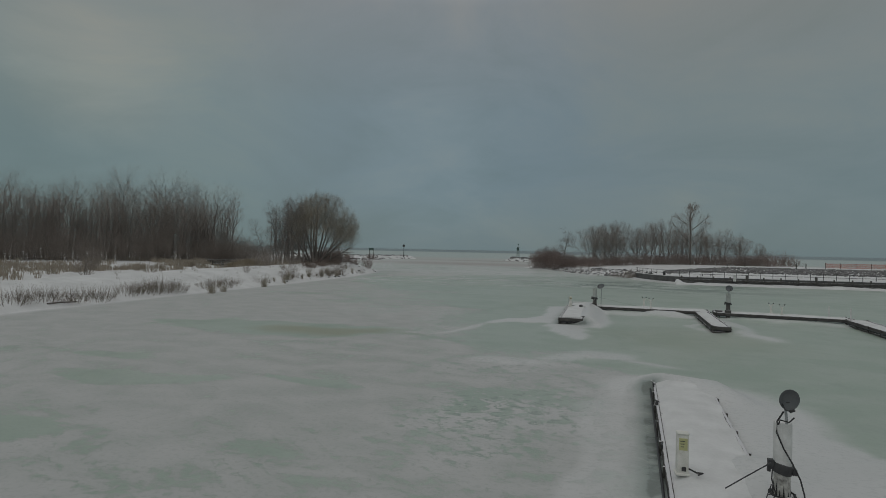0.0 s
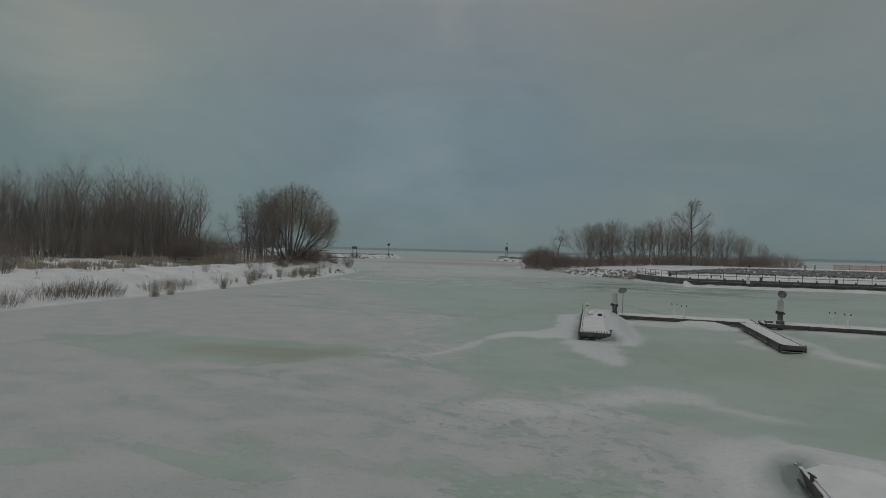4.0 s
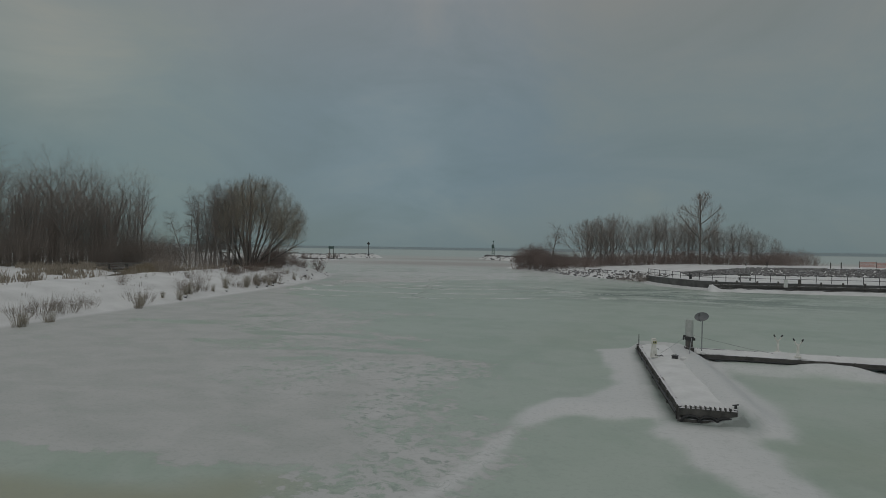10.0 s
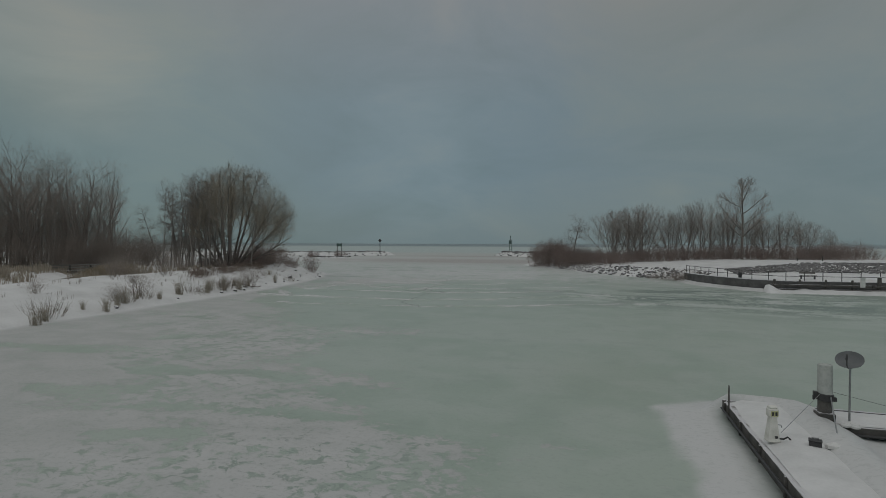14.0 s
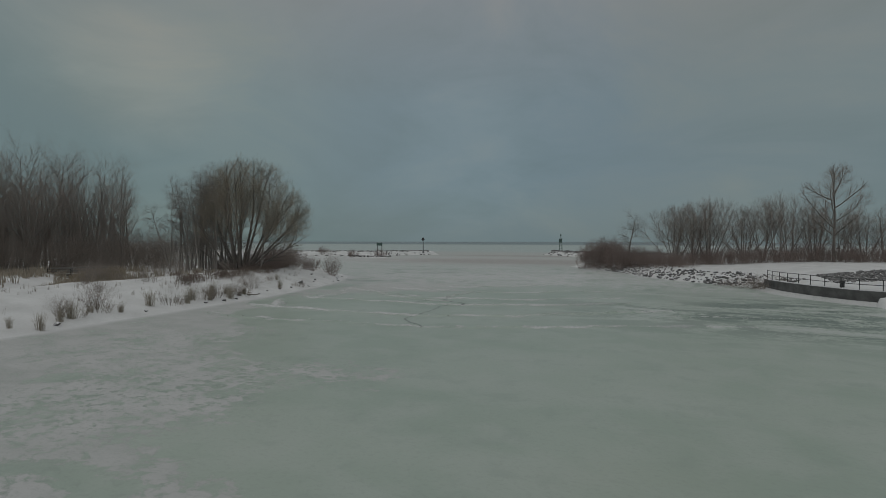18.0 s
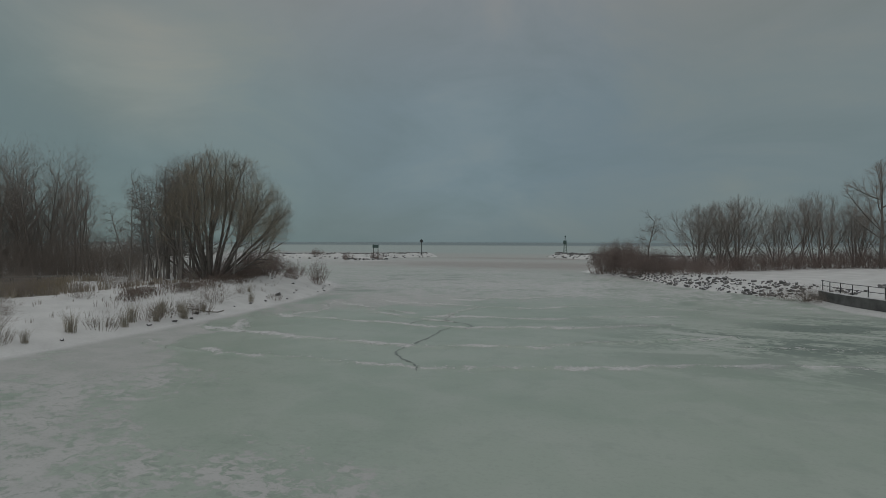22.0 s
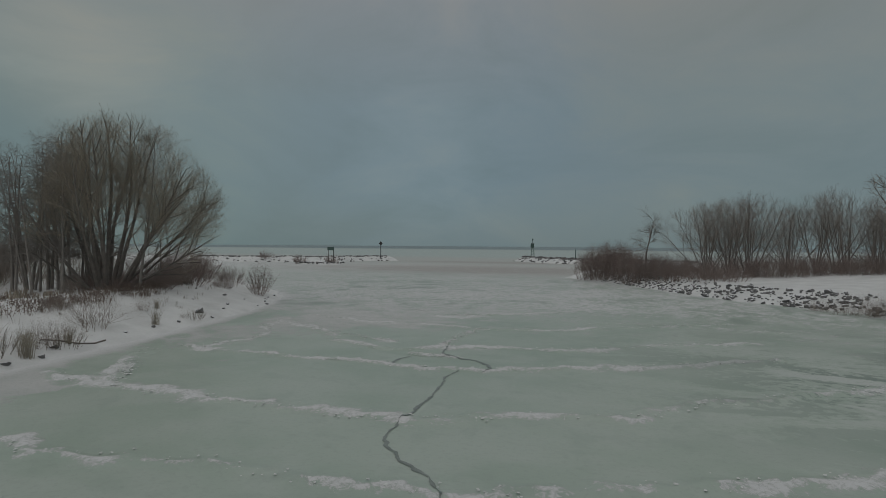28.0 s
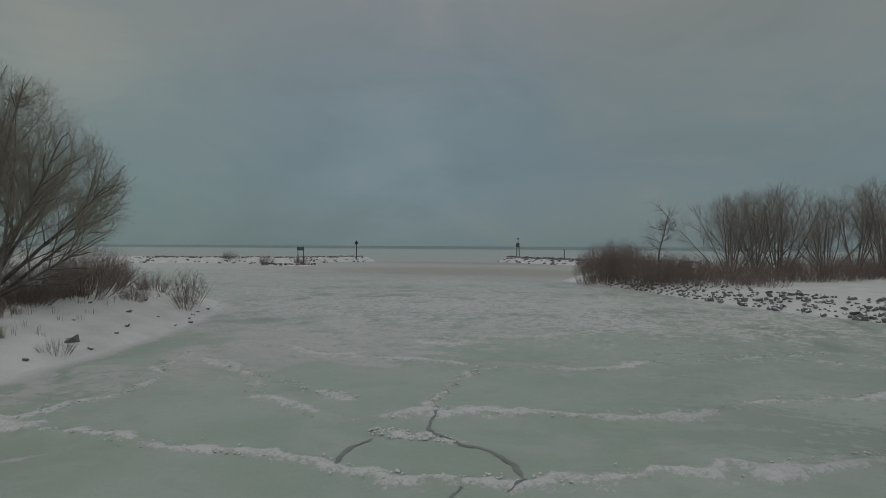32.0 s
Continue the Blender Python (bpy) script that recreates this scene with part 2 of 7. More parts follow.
def ice_material():
    """Green-grey bare ice under wind-blown snow; the sheet's own attributes say where each lies."""
    mt = bpy.data.materials.new("harbour_ice")
    mt.use_nodes = True
    L, ns = mt.node_tree.links, mt.node_tree.nodes
    bs = ns["Principled BSDF"]
    geo = ns.new("ShaderNodeNewGeometry")

    def attr(n):
        a = ns.new("ShaderNodeAttribute")
        a.attribute_name = n
        return a.outputs["Fac"]

    def noise_tex(s, d, scale=(1, 1, 1), dist=0.0, r=0.55):
        mp = ns.new("ShaderNodeMapping")
        mp.inputs["Scale"].default_value = scale
        L.new(geo.outputs["Position"], mp.inputs[0])
        n = ns.new("ShaderNodeTexNoise")
        for k, v in (("Scale", s), ("Detail", d), ("Distortion", dist), ("Roughness", r)):
            n.inputs[k].default_value = v
        L.new(mp.outputs[0], n.inputs["Vector"])
        return n.outputs["Fac"]

    def op(kind, x, y, z=None):
        n = ns.new("ShaderNodeMath")
        n.operation = kind
        for i, v in enumerate((x, y, z)):
            if v is None:
                continue
            if isinstance(v, (int, float)):
                n.inputs[i].default_value = v
            else:
                L.new(v, n.inputs[i])
        return n.outputs[0]

    def ranged(v, a, b, c=0.0, d=1.0):
        n = ns.new("ShaderNodeMapRange")
        n.interpolation_type = "SMOOTHSTEP"
        for k, x in (("From Min", a), ("From Max", b), ("To Min", c), ("To Max", d)):
            n.inputs[k].default_value = x
        L.new(v, n.inputs["Value"])
        return n.outputs[0]

    def mixc(f, x, y):
        n = ns.new("ShaderNodeMix")
        n.data_type = "RGBA"
        for i, v in ((0, f), (6, x), (7, y)):
            if isinstance(v, tuple):
                n.inputs[i].default_value = (*v, 1)
            elif isinstance(v, float):
                n.inputs[i].default_value = v
            else:
                L.new(v, n.inputs[i])
        return n.outputs[2]

    n_mid, n_fine, n_grain = noise_tex(0.45, 6, (1, 1.5, 1), 0.5), noise_tex(2.2, 5, (1, 1.3, 1), 0.4, 0.6), noise_tex(14, 3)
    n_crisp = noise_tex(2.1, 7, (1, 1.35, 1), 0.7, 0.66)
    n_ridge = noise_tex(4.6, 7, (1, 1, 1), 0.8, 0.74)
    n_floe = noise_tex(0.9, 7, (1.2, 0.75, 1), 0.7, 0.66)
    n_chip = noise_tex(5.5, 5, (1, 1.5, 1), 0.6, 0.7)
    n_soft = noise_tex(0.09, 3, (1, 1.6, 1), 0.6)
    s = op("MULTIPLY_ADD", n_mid, 0.95, op("ADD", attr("snow"), -0.475))
    s = op("MULTIPLY_ADD", n_fine, 0.44, op("ADD", s, -0.22))
    s = op("MULTIPLY_ADD", op("MULTIPLY", op("ADD", n_floe, -0.5), attr("rough")), 1.9, s)
    rim = op("MULTIPLY_ADD", n_ridge, 2.3, op("ADD", attr("ridge"), -1.15))
    s = op("MAXIMUM", op("MULTIPLY_ADD", op("MULTIPLY", op("ADD", n_crisp, -0.5), op("ADD", attr("rough"), 0.26)), 2.6, s), op("MULTIPLY", ranged(rim, 0.62, 0.70), 0.95))
    cover = ranged(op("MULTIPLY_ADD", op("ADD", n_chip, -0.5), 0.40, s), 0.43, 0.57)
    ice = mixc(ranged(n_soft, 0.35, 0.65), (0.320, 0.390, 0.330), (0.372, 0.432, 0.376))
    ice = mixc(ranged(noise_tex(0.32, 5, (1, 1.1, 1), 0.5, 0.6), 0.40, 0.66, 0.0, 0.6), ice, (0.410, 0.458, 0.412))
    ice = mixc(ranged(noise_tex(0.6, 6, (1, 1.1, 1), 0.3, 0.6), 0.52, 0.68, 0.0, 0.38), ice, (0.285, 0.340, 0.300))
    ice = mixc(ranged(attr("olive"), 0.0, 1.0, 0.0, 0.8), ice, (0.30, 0.305, 0.215))
    snow = mixc(ranged(n_mid, 0.3, 0.7), (0.384, 0.402, 0.382), (0.455, 0.462, 0.446))
    snow = mixc(ranged(n_grain, 0.3, 0.7, 0.0, 0.3), snow, (0.48, 0.48, 0.478))
    snow = mixc(op("MAXIMUM", attr("fresh"), op("MULTIPLY", ranged(rim, 0.60, 1.0), 0.65)), snow, (0.66, 0.66, 0.665))
    # scoured, windswept ice along the quay: dark melt streaks between pale ribs
    n_quay = noise_tex(0.8, 6, (0.17, 0.40, 1), 0.9, 0.64)
    ribs = op("MULTIPLY_ADD", op("ADD", n_fine, -0.5), 0.45, n_quay)
    col = mixc(cover, ice, snow)
    col = mixc(op("MULTIPLY", ranged(ribs, 0.485, 0.53), op("MULTIPLY", attr("quay"), 0.95)), col, (0.165, 0.212, 0.185))
    col = mixc(op("MULTIPLY", ranged(ribs, 0.40, 0.45, 1.0, 0.0), op("MULTIPLY", attr("quay"), 0.75)), col, (0.53, 0.545, 0.53))
    col = mixc(ranged(op("MULTIPLY_ADD", op("ADD", n_fine, -0.5), 0.35, attr("drift")), 0.0, 1.0), col, (0.565, 0.57, 0.56))
    # dark ice streaks, plus melt dirt and painted shade beside the docks
    col = mixc(op("MULTIPLY", attr("stain_shade"), ranged(n_fine, 0.25, 0.55, 0.65, 1.0)), col, (0.185, 0.235, 0.208))
    col = mixc(ranged(attr("brown"), 0.0, 1.0, 0.0, 0.85), col, (0.335, 0.312, 0.292))
    col = mixc(ranged(op("MULTIPLY_ADD", n_crisp, 0.5, attr("crack")), 0.82, 0.98, 0.0, 0.8), col, (0.17, 0.19, 0.175))
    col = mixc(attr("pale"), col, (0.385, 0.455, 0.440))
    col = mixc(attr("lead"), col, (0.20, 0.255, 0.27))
    col = mixc(ranged(n_chip, 0.36, 0.50, 0.22, 0.0), col, (0.25, 0.275, 0.255))
    col = mixc(op("MULTIPLY", attr("rough"), ranged(n_crisp, 0.38, 0.45, 0.6, 0.0)), col, (0.24, 0.27, 0.248))
    L.new(col, bs.inputs["Base Color"])
    L.new(ranged(cover, 0, 1, 0.42, 0.85), bs.inputs["Roughness"])
    bs.inputs["Specular IOR Level"].default_value = 0.3
    bp = ns.new("ShaderNodeBump")
    bp.inputs["Strength"].default_value, bp.inputs["Distance"].default_value = 0.35, 0.04
    L.new(op("MULTIPLY_ADD", cover, 0.8, op("MULTIPLY_ADD", n_fine, 0.3, op("MULTIPLY", n_grain, 0.08))), bp.inputs["Height"])
    L.new(bp.outputs[0], bs.inputs["Normal"])
    return mt


ICE = ice_material()
CRACK_ICE = material("refrozen_crack", (0.12, 0.142, 0.130), (0.22, 0.25, 0.23), 1.5, 9.0, 0.4, 0.2)

# ---- mesh helpers ----


def mesh_of(name, verts, faces, mat, smooth=False):
    me = bpy.data.meshes.new(name)
    verts = np.asarray(verts, dtype=np.float32)
    me.from_pydata(verts.tolist(), [], faces if isinstance(faces, list) else faces.tolist())
    if smooth:
        me.polygons.foreach_set("use_smooth", [True] * len(me.polygons))
    me.materials.append(mat)
    me.update()
    return me


def part(name, data, mat, parent, label=""):
    """A bmesh or mesh as one object under parent."""
    if isinstance(data, bmesh.types.BMesh):
        me = bpy.data.meshes.new(name)
        bmesh.ops.recalc_face_normals(data, faces=data.faces)
        data.to_mesh(me)
        data.free()
        me.materials.append(mat)
    else:
        me = data
    ob = new(name, me)
    ob.parent = parent
    if label:
        ob["label"] = label
    return ob


def thing(name, m, label, category, group="", kind=""):
    ob = new(name)
    ob.empty_display_size = 0.3
    ob.matrix_basis = m if isinstance(m, Matrix) else pose(*m)
    return tagged(ob, label, category, group, kind)


def box(cx, cy, cz, sx, sy, sz, bevel=0.0, bm=None, turn=None):
    own = bm is None
    bm = bmesh.new() if own else bm
    m = Matrix.Translation((cx, cy, cz)) @ (turn if turn else Matrix.Identity(4)) @ Matrix.Diagonal((sx, sy, sz, 1))
    vs = bmesh.ops.create_cube(bm, size=1, matrix=m)["verts"]
    if bevel:
        es = list({e for v in vs for e in v.link_edges})
        bmesh.ops.bevel(bm, geom=es, offset=bevel, segments=1, affect="EDGES")
    return bm


def rod(p, q, r0, r1=None, sides=10, bm=None):
    """A closed round bar from p to q."""
    bm = bmesh.new() if bm is None else bm
    p, q = Vector(p), Vector(q)
    d = q - p
    m = Matrix.Translation((p + q) / 2) @ d.to_track_quat("Z", "Y").to_matrix().to_4x4()
    bmesh.ops.create_cone(bm, cap_ends=True, segments=sides, radius1=r0, radius2=r0 if r1 is None else r1, depth=d.length, matrix=m)
    return bm


def pipe(points, r, sides=6):
    """A bent tube through points, as a bmesh."""
    bm = bmesh.new()
    pts = [Vector(p) for p in points]
    rings = []
    for i, p in enumerate(pts):
        d = (pts[min(i + 1, len(pts) - 1)] - pts[max(i - 1, 0)]).normalized()
        q = d.to_track_quat("Z", "Y")
        rings.append([bm.verts.new(p + q @ Vector((r * math.cos(a), r * math.sin(a), 0))) for a in (2 * math.pi * k / sides for k in range(sides))])
    for a, b in zip(rings, rings[1:]):
        for k in range(sides):
            bm.faces.new((a[k], a[(k + 1) % sides], b[(k + 1) % sides], b[k]))
    bm.faces.new(rings[0][::-1])
    bm.faces.new(rings[-1])
    return bm


def lathe(profile, sides=14, bm=None, cx=0.0, cy=0.0):
    """A turned body from (radius, z) pairs."""
    bm = bmesh.new() if bm is None else bm
    rings = []
    for r, z in profile:
        rings.append([bm.verts.new((cx + r * math.cos(a), cy + r * math.sin(a), z)) for a in (2 * math.pi * k / sides for k in range(sides))])
    for a, b in zip(rings, rings[1:]):
        for k in range(sides):
            bm.faces.new((a[k], a[(k + 1) % sides], b[(k + 1) % sides], b[k]))
    bm.faces.new(rings[0][::-1])
    bm.faces.new(rings[-1])
    return bm


def tubes(name, segs, mat, sides=3, chained=False):
    """Many tapered segments (x0 y0 z0 x1 y1 z1 r0 r1) as one mesh."""
    s = np.asarray(segs, dtype=np.float64)
    p, q, r0, r1 = s[:, :3], s[:, 3:6], s[:, 6], s[:, 7]
    d = q - p
    d /= np.linalg.norm(d, axis=1)[:, None] + 1e-9
    ref = np.where(np.abs(d[:, 2:3]) > 0.9, np.array([[1.0, 0, 0]]), np.array([[0, 0, 1.0]]))
    if chained:
        ref = np.array([[0.31, 0.94, 0.12]])
    u = np.cross(d, ref)
    u /= np.linalg.norm(u, axis=1)[:, None]
    v = np.cross(d, u)
    n = len(s)
    V = np.empty((n, 2 * sides, 3))
    for k in range(sides):
        a = 2 * math.pi * k / sides
        o = u * math.cos(a) + v * math.sin(a)
        V[:, k] = p + o * r0[:, None]
        V[:, sides + k] = q + o * r1[:, None]
    base = (np.arange(n) * 2 * sides)[:, None]
    low = base.copy()
    V = V.reshape(-1, 3)
    if chained:
        # a segment that goes on from the one before shares its end ring
        follows = np.concatenate([[False], np.abs(p[1:] - q[:-1]).max(1) < 1e-7])[:, None]
        low = np.where(follows, base - sides, base)
    F = np.concatenate([np.concatenate([low + k, low + (k + 1) % sides, base + sides + (k + 1) % sides, base + sides + k], axis=1) for k in range(sides)], axis=0)
    if chained:
        used, F = np.unique(F, return_inverse=True)
        V, F = V[used], F.reshape(-1, 4)
    me = bpy.data.meshes.new(name)
    me.vertices.add(len(V))
    me.vertices.foreach_set("co", V.reshape(-1).astype(np.float32))
    me.loops.add(F.size)
    me.loops.foreach_set("vertex_index", F.reshape(-1).astype(np.int32))
    me.polygons.add(len(F))
    me.polygons.foreach_set("loop_start", np.arange(0, F.size, 4, dtype=np.int32))
    me.polygons.foreach_set("use_smooth", np.ones(len(F), dtype=bool))
    me.update(calc_edges=True)
    me.materials.append(mat)
    return me


# ---- noise and ground shapes ----
NOISE_TABLE = np.random.RandomState(5).rand(256, 256)


def value_noise(x, y):
    xi, yi = np.floor(x).astype(int), np.floor(y).astype(int)
    fx, fy = x - xi, y - yi
    fx, fy = fx * fx * (3 - 2 * fx), fy * fy * (3 - 2 * fy)
    t = lambda a, b: NOISE_TABLE[a % 256, b % 256]
    return (t(xi, yi) * (1 - fx) + t(xi + 1, yi) * fx) * (1 - fy) + (t(xi, yi + 1) * (1 - fx) + t(xi + 1, yi + 1) * fx) * fy


def fbm(x, y, octaves=4):
    s, a, tot = 0.0, 1.0, 0.0
    for i in range(octaves):
        s = s + a * value_noise(x * 2**i + 17.3 * i, y * 2**i + 9.1 * i)
        tot += a
        a *= 0.5
    return s / tot


def to_line(x, y, pts):
    """Distance of points to a polyline."""
    best = np.full(np.shape(x), 1e9)
    for (ax, ay), (bx, by) in zip(pts, pts[1:]):
        dx, dy = bx - ax, by - ay
        t = np.clip(((x - ax) * dx + (y - ay) * dy) / (dx * dx + dy * dy), 0, 1)
        best = np.minimum(best, np.hypot(x - ax - t * dx, y - ay - t * dy))
    return best


def inside(x, y, poly):
    res = np.zeros(np.shape(x), dtype=bool)
    for (ax, ay), (bx, by) in zip(poly, poly[1:] + poly[:1]):
        c = (ay > y) != (by > y)
        res ^= c & (x < (bx - ax) * (y - ay) / (by - ay + 1e-12) + ax)
    return res


def depth_in(x, y, poly):
    d = to_line(x, y, poly + poly[:1])
    return np.where(inside(x, y, poly), d, -d)


LEFT_LAND = [(-35, -160), (-37, -20), (-41.0, 20), (-42.3, 32), (-43.6, 48), (-44.2, 58), (-44.8, 66), (-45.7, 75), (-46.8, 84), (-47.9, 90), (-49.3, 96), (-50.6, 101), (-53.0, 108), (-56.2, 114), (-61, 119.5), (-68, 122.5), (-78, 118), (-95, 116), (-130, 122), (-300, 130), (-420, 60), (-420, -160)]
RIGHT_LAND = [(1.8, 119.5), (0.2, 121), (-3, 123.5), (-8.2, 128.8), (-13.2, 136.5), (-17.5, 145), (-21, 151.5), (-27, 158.5), (-30.5, 165), (-28, 172), (-15, 177), (20, 182), (80, 178), (260, 172), (260, 112), (60, 107.9), (10, 103.6), (7.2, 105.8), (4.8, 109.6), (3.0, 114)]
CREEK = [(-50, -60), (-52.5, 0), (-54, 30), (-58, 55), (-65, 74), (-73, 84), (-84, 89), (-100, 96), (-125, 112)]


def left_height(x, y):
    d = depth_in(x, y, LEFT_LAND) + 1.1 * (fbm(x / 4, y / 4, 3) - 0.5)
    z = np.interp(d, [-3, -0.4, 0.3, 1.2, 2.4, 5, 8, 10.5, 14, 20, 34, 60], [-0.6, -0.15, 0.12, 0.38, 0.72, 1.5, 1.95, 2.0, 1.75, 1.6, 1.9, 2.3])
    c = to_line(x, y, CREEK) + 1.2 * (fbm(x / 3 + 40, y / 3, 3) - 0.5)
    z = np.where(z > 0.9, z - np.interp(c, [1.5, 4.0], [0.75, 0.0]), z)
    return z + 0.22 * (fbm(x / 2.2, y / 2.2, 4) - 0.5) * np.clip(d, 0, 1)


def right_height(x, y):
    d = depth_in(x, y, RIGHT_LAND)
    w = to_line(x, y, RIGHT_LAND[14:] + RIGHT_LAND[:1])
    z = np.interp(d + 0.8 * (fbm(x / 3, y / 3, 3) - 0.5), [-2, -0.3, 0.4, 2.0, 4.5, 9, 22, 30], [-0.5, -0.12, 0.15, 0.75, 1.45, 1.75, 2.45, 2.55])
    rise = np.clip((np.hypot(x - 0.5, y - 121) - 3.0) / 7.0, 0, 1) * np.clip((x - 0.8) / 3.0, 0, 1)
    z = np.where((d > 0.28) & (w < 14), np.maximum(z, rise * np.interp(w, [0, 2.5, 14], [1.28, 1.28, 2.0])), z)
    return z + 0.12 * (fbm(x / 2.4, y / 2.4, 4) - 0.5) * np.clip(d, 0, 1)


def sheet(name, xs, ys, height, mat, keep=None):
    X, Y = np.meshgrid(xs, ys)
    Zv = height(X, Y)
    V = np.stack([X, Y, Zv], -1).reshape(-1, 3)
    nx, ny = len(xs), len(ys)
    i = (np.arange(ny - 1)[:, None] * nx + np.arange(nx - 1)[None]).reshape(-1)
    F = np.stack([i, i + 1, i + 1 + nx, i + nx], 1)
    if keep is not None:
        zf = Zv.reshape(-1)[F].max(1)
        F = F[zf > keep]
        used = np.unique(F)
        remap = np.zeros(len(V), dtype=np.int64)
        remap[used] = np.arange(len(used))
        V, F = V[used], remap[F]
    me = bpy.data.meshes.new(name)
    me.vertices.add(len(V))
    me.vertices.foreach_set("co", V.reshape(-1).astype(np.float32))
    me.loops.add(F.size)
    me.loops.foreach_set("vertex_index", F.reshape(-1).astype(np.int32))
    me.polygons.add(len(F))
    me.polygons.foreach_set("loop_start", np.arange(0, F.size, 4, dtype=np.int32))
    me.polygons.foreach_set("use_smooth", np.ones(len(F), dtype=bool))
    me.update(calc_edges=True)
    me.materials.append(mat)
    return me, V


def axis(*runs):
    """Grid lines from (start, end, step) runs that follow on one another."""
    out = []
    for a, b, s in runs:
        out.append(np.linspace(a, b, max(2, int(round((b - a) / s)) + 1))[:-1])
    return np.concatenate(out + [[runs[-1][1]]])

# ---- the frozen harbour ----
CRACKS = [
    [(-23.2, 75.0), (-24.0, 76.1), (-25.4, 77.2), (-26.4, 78.4), (-26.6, 80.4), (-26.7, 82.8), (-26.8, 84.8), (-27.2, 86.6), (-27.1, 87.5)],
    [(-29.4, 92.6), (-28.9, 91.2), (-28.5, 90.2), (-27.4, 89.9), (-26.4, 89.6), (-25.8, 88.9), (-25.4, 88.4), (-25.9, 87.6)],
    [(-30.4, 89.7), (-30.6, 88.6), (-30.4, 87.7)],
]
# pressure ridges and how strongly each is built up
RIDGES, RIDGE_WEIGHT = [], []


def ridge(weight, *points):
    RIDGES.append(list(points))
    RIDGE_WEIGHT.append(weight)


ridge(1.0, (-44.2, 80.8), (-39.4, 79.9), (-36.2, 80.0), (-32.3, 80.0), (-28.6, 80.1), (-26.0, 80.6), (-23.1, 82.0), (-21.2, 82.7), (-19.3, 83.5), (-17.8, 84.8), (-16.5, 86.2), (-15.2, 86.6), (-13.0, 88.5), (-8, 92))
ridge(0.9, (-39.6, 80.1), (-40.9, 81.2), (-42.0, 82.2), (-43.4, 84.0), (-44.4, 86.0))
ridge(1.0, (-43.3, 87.5), (-39.9, 87.4), (-36.8, 87.4), (-33.9, 87.6), (-31.0, 87.7), (-28.7, 87.5), (-26.8, 87.8), (-25.2, 88.6), (-22.9, 89.6), (-20.1, 90.8), (-18.2, 91.7), (-15.6, 93.4), (-12, 95.5))
ridge(0.85, (-44.0, 97.8), (-42.1, 96.8), (-39.2, 95.3), (-36.3, 92.6), (-34.7, 91.9), (-33.0, 91.1), (-31.7, 91.0), (-29.9, 92.6), (-28.2, 93.2), (-25.0, 93.6), (-22.8, 94.2), (-21.3, 95.0), (-19.5, 96.2), (-17.0, 98.2), (-15.1, 98.8), (-12.6, 100.4))
ridge(0.55, (-38.6, 94.9), (-35.1, 93.9), (-32.6, 93.3))
ridge(0.55, (-42.7, 87.6), (-42.2, 89.1), (-41.4, 90.9), (-42.1, 93.1), (-44.4, 96.0), (-44.8, 99.7))
ridge(0.8, (-44.5, 101.6), (-41.0, 100.9), (-38.4, 100.2), (-36.2, 99.8), (-33.9, 100.2), (-32.0, 100.1), (-29.4, 99.8), (-27.0, 99.9), (-24.5, 100.8), (-23.2, 101.2), (-21.5, 103.4), (-18.8, 104.5), (-16.7, 105.9), (-14.2, 107.5), (-12.5, 108.9))
ridge(0.6, (-34.4, 105.0), (-32.2, 104.8), (-30.4, 107.4), (-27.5, 109.4), (-24.1, 113.0), (-20.5, 116.9))
ridge(0.65, (-29.4, 99.8), (-29.8, 96.4), (-29.8, 93.5), (-29.3, 92.3))
ridge(0.6, (-30.6, 90.4), (-29.4, 90.2), (-28.2, 90.1))
ridge(0.8, (-42.0, 74.6), (-38.4, 74.2), (-34.4, 74.3), (-30.8, 75.3), (-28.5, 75.2), (-25.9, 75.4), (-23.1, 75.9), (-19.0, 77.8), (-14.2, 80.1), (-10.8, 82.0), (-7.8, 83.6), (-3, 85))
ridge(0.55, (-42.2, 83.1), (-40.4, 81.0))
ridge(0.5, (-38, 108.5), (-33, 106.5), (-30.4, 107.4))
ridge(0.45, (-22, 105.5), (-16, 107.0), (-9, 105.5))
ridge(0.45, (-9.0, 87.8), (-4, 89.5), (2, 90.5))


def ridge_line(x, y, line):
    # the ridge wanders a little to either side of its line
    wx = x + 1.2 * (fbm(x / 1.3 + 5, y / 1.3, 3) - 0.5) + 0.6 * (fbm(x / 0.45 + 15, y / 0.45, 2) - 0.5)
    wy = y + 1.4 * (fbm(x / 1.3, y / 1.3 + 8, 3) - 0.5) + 0.6 * (fbm(x / 0.45, y / 0.45 + 25, 2) - 0.5)
    return to_line(wx, wy, line)


HARBOUR_PATCHES = []


def patch(kind, x, y, rx, ry, turn=0.0, amount=1.0):
    HARBOUR_PATCHES.append((kind, x, y, rx, ry, radians(turn), amount))


# wind-blown snow
patch("snow", -43, 96, 4, 12, -12, 0.30)
patch("snow", -40, 103, 9, 9, 0, 0.35)
patch("snow", -45, 118, 18, 14, 0, 0.50)
patch("snow", -30, 124, 20, 12, 0, 0.38)
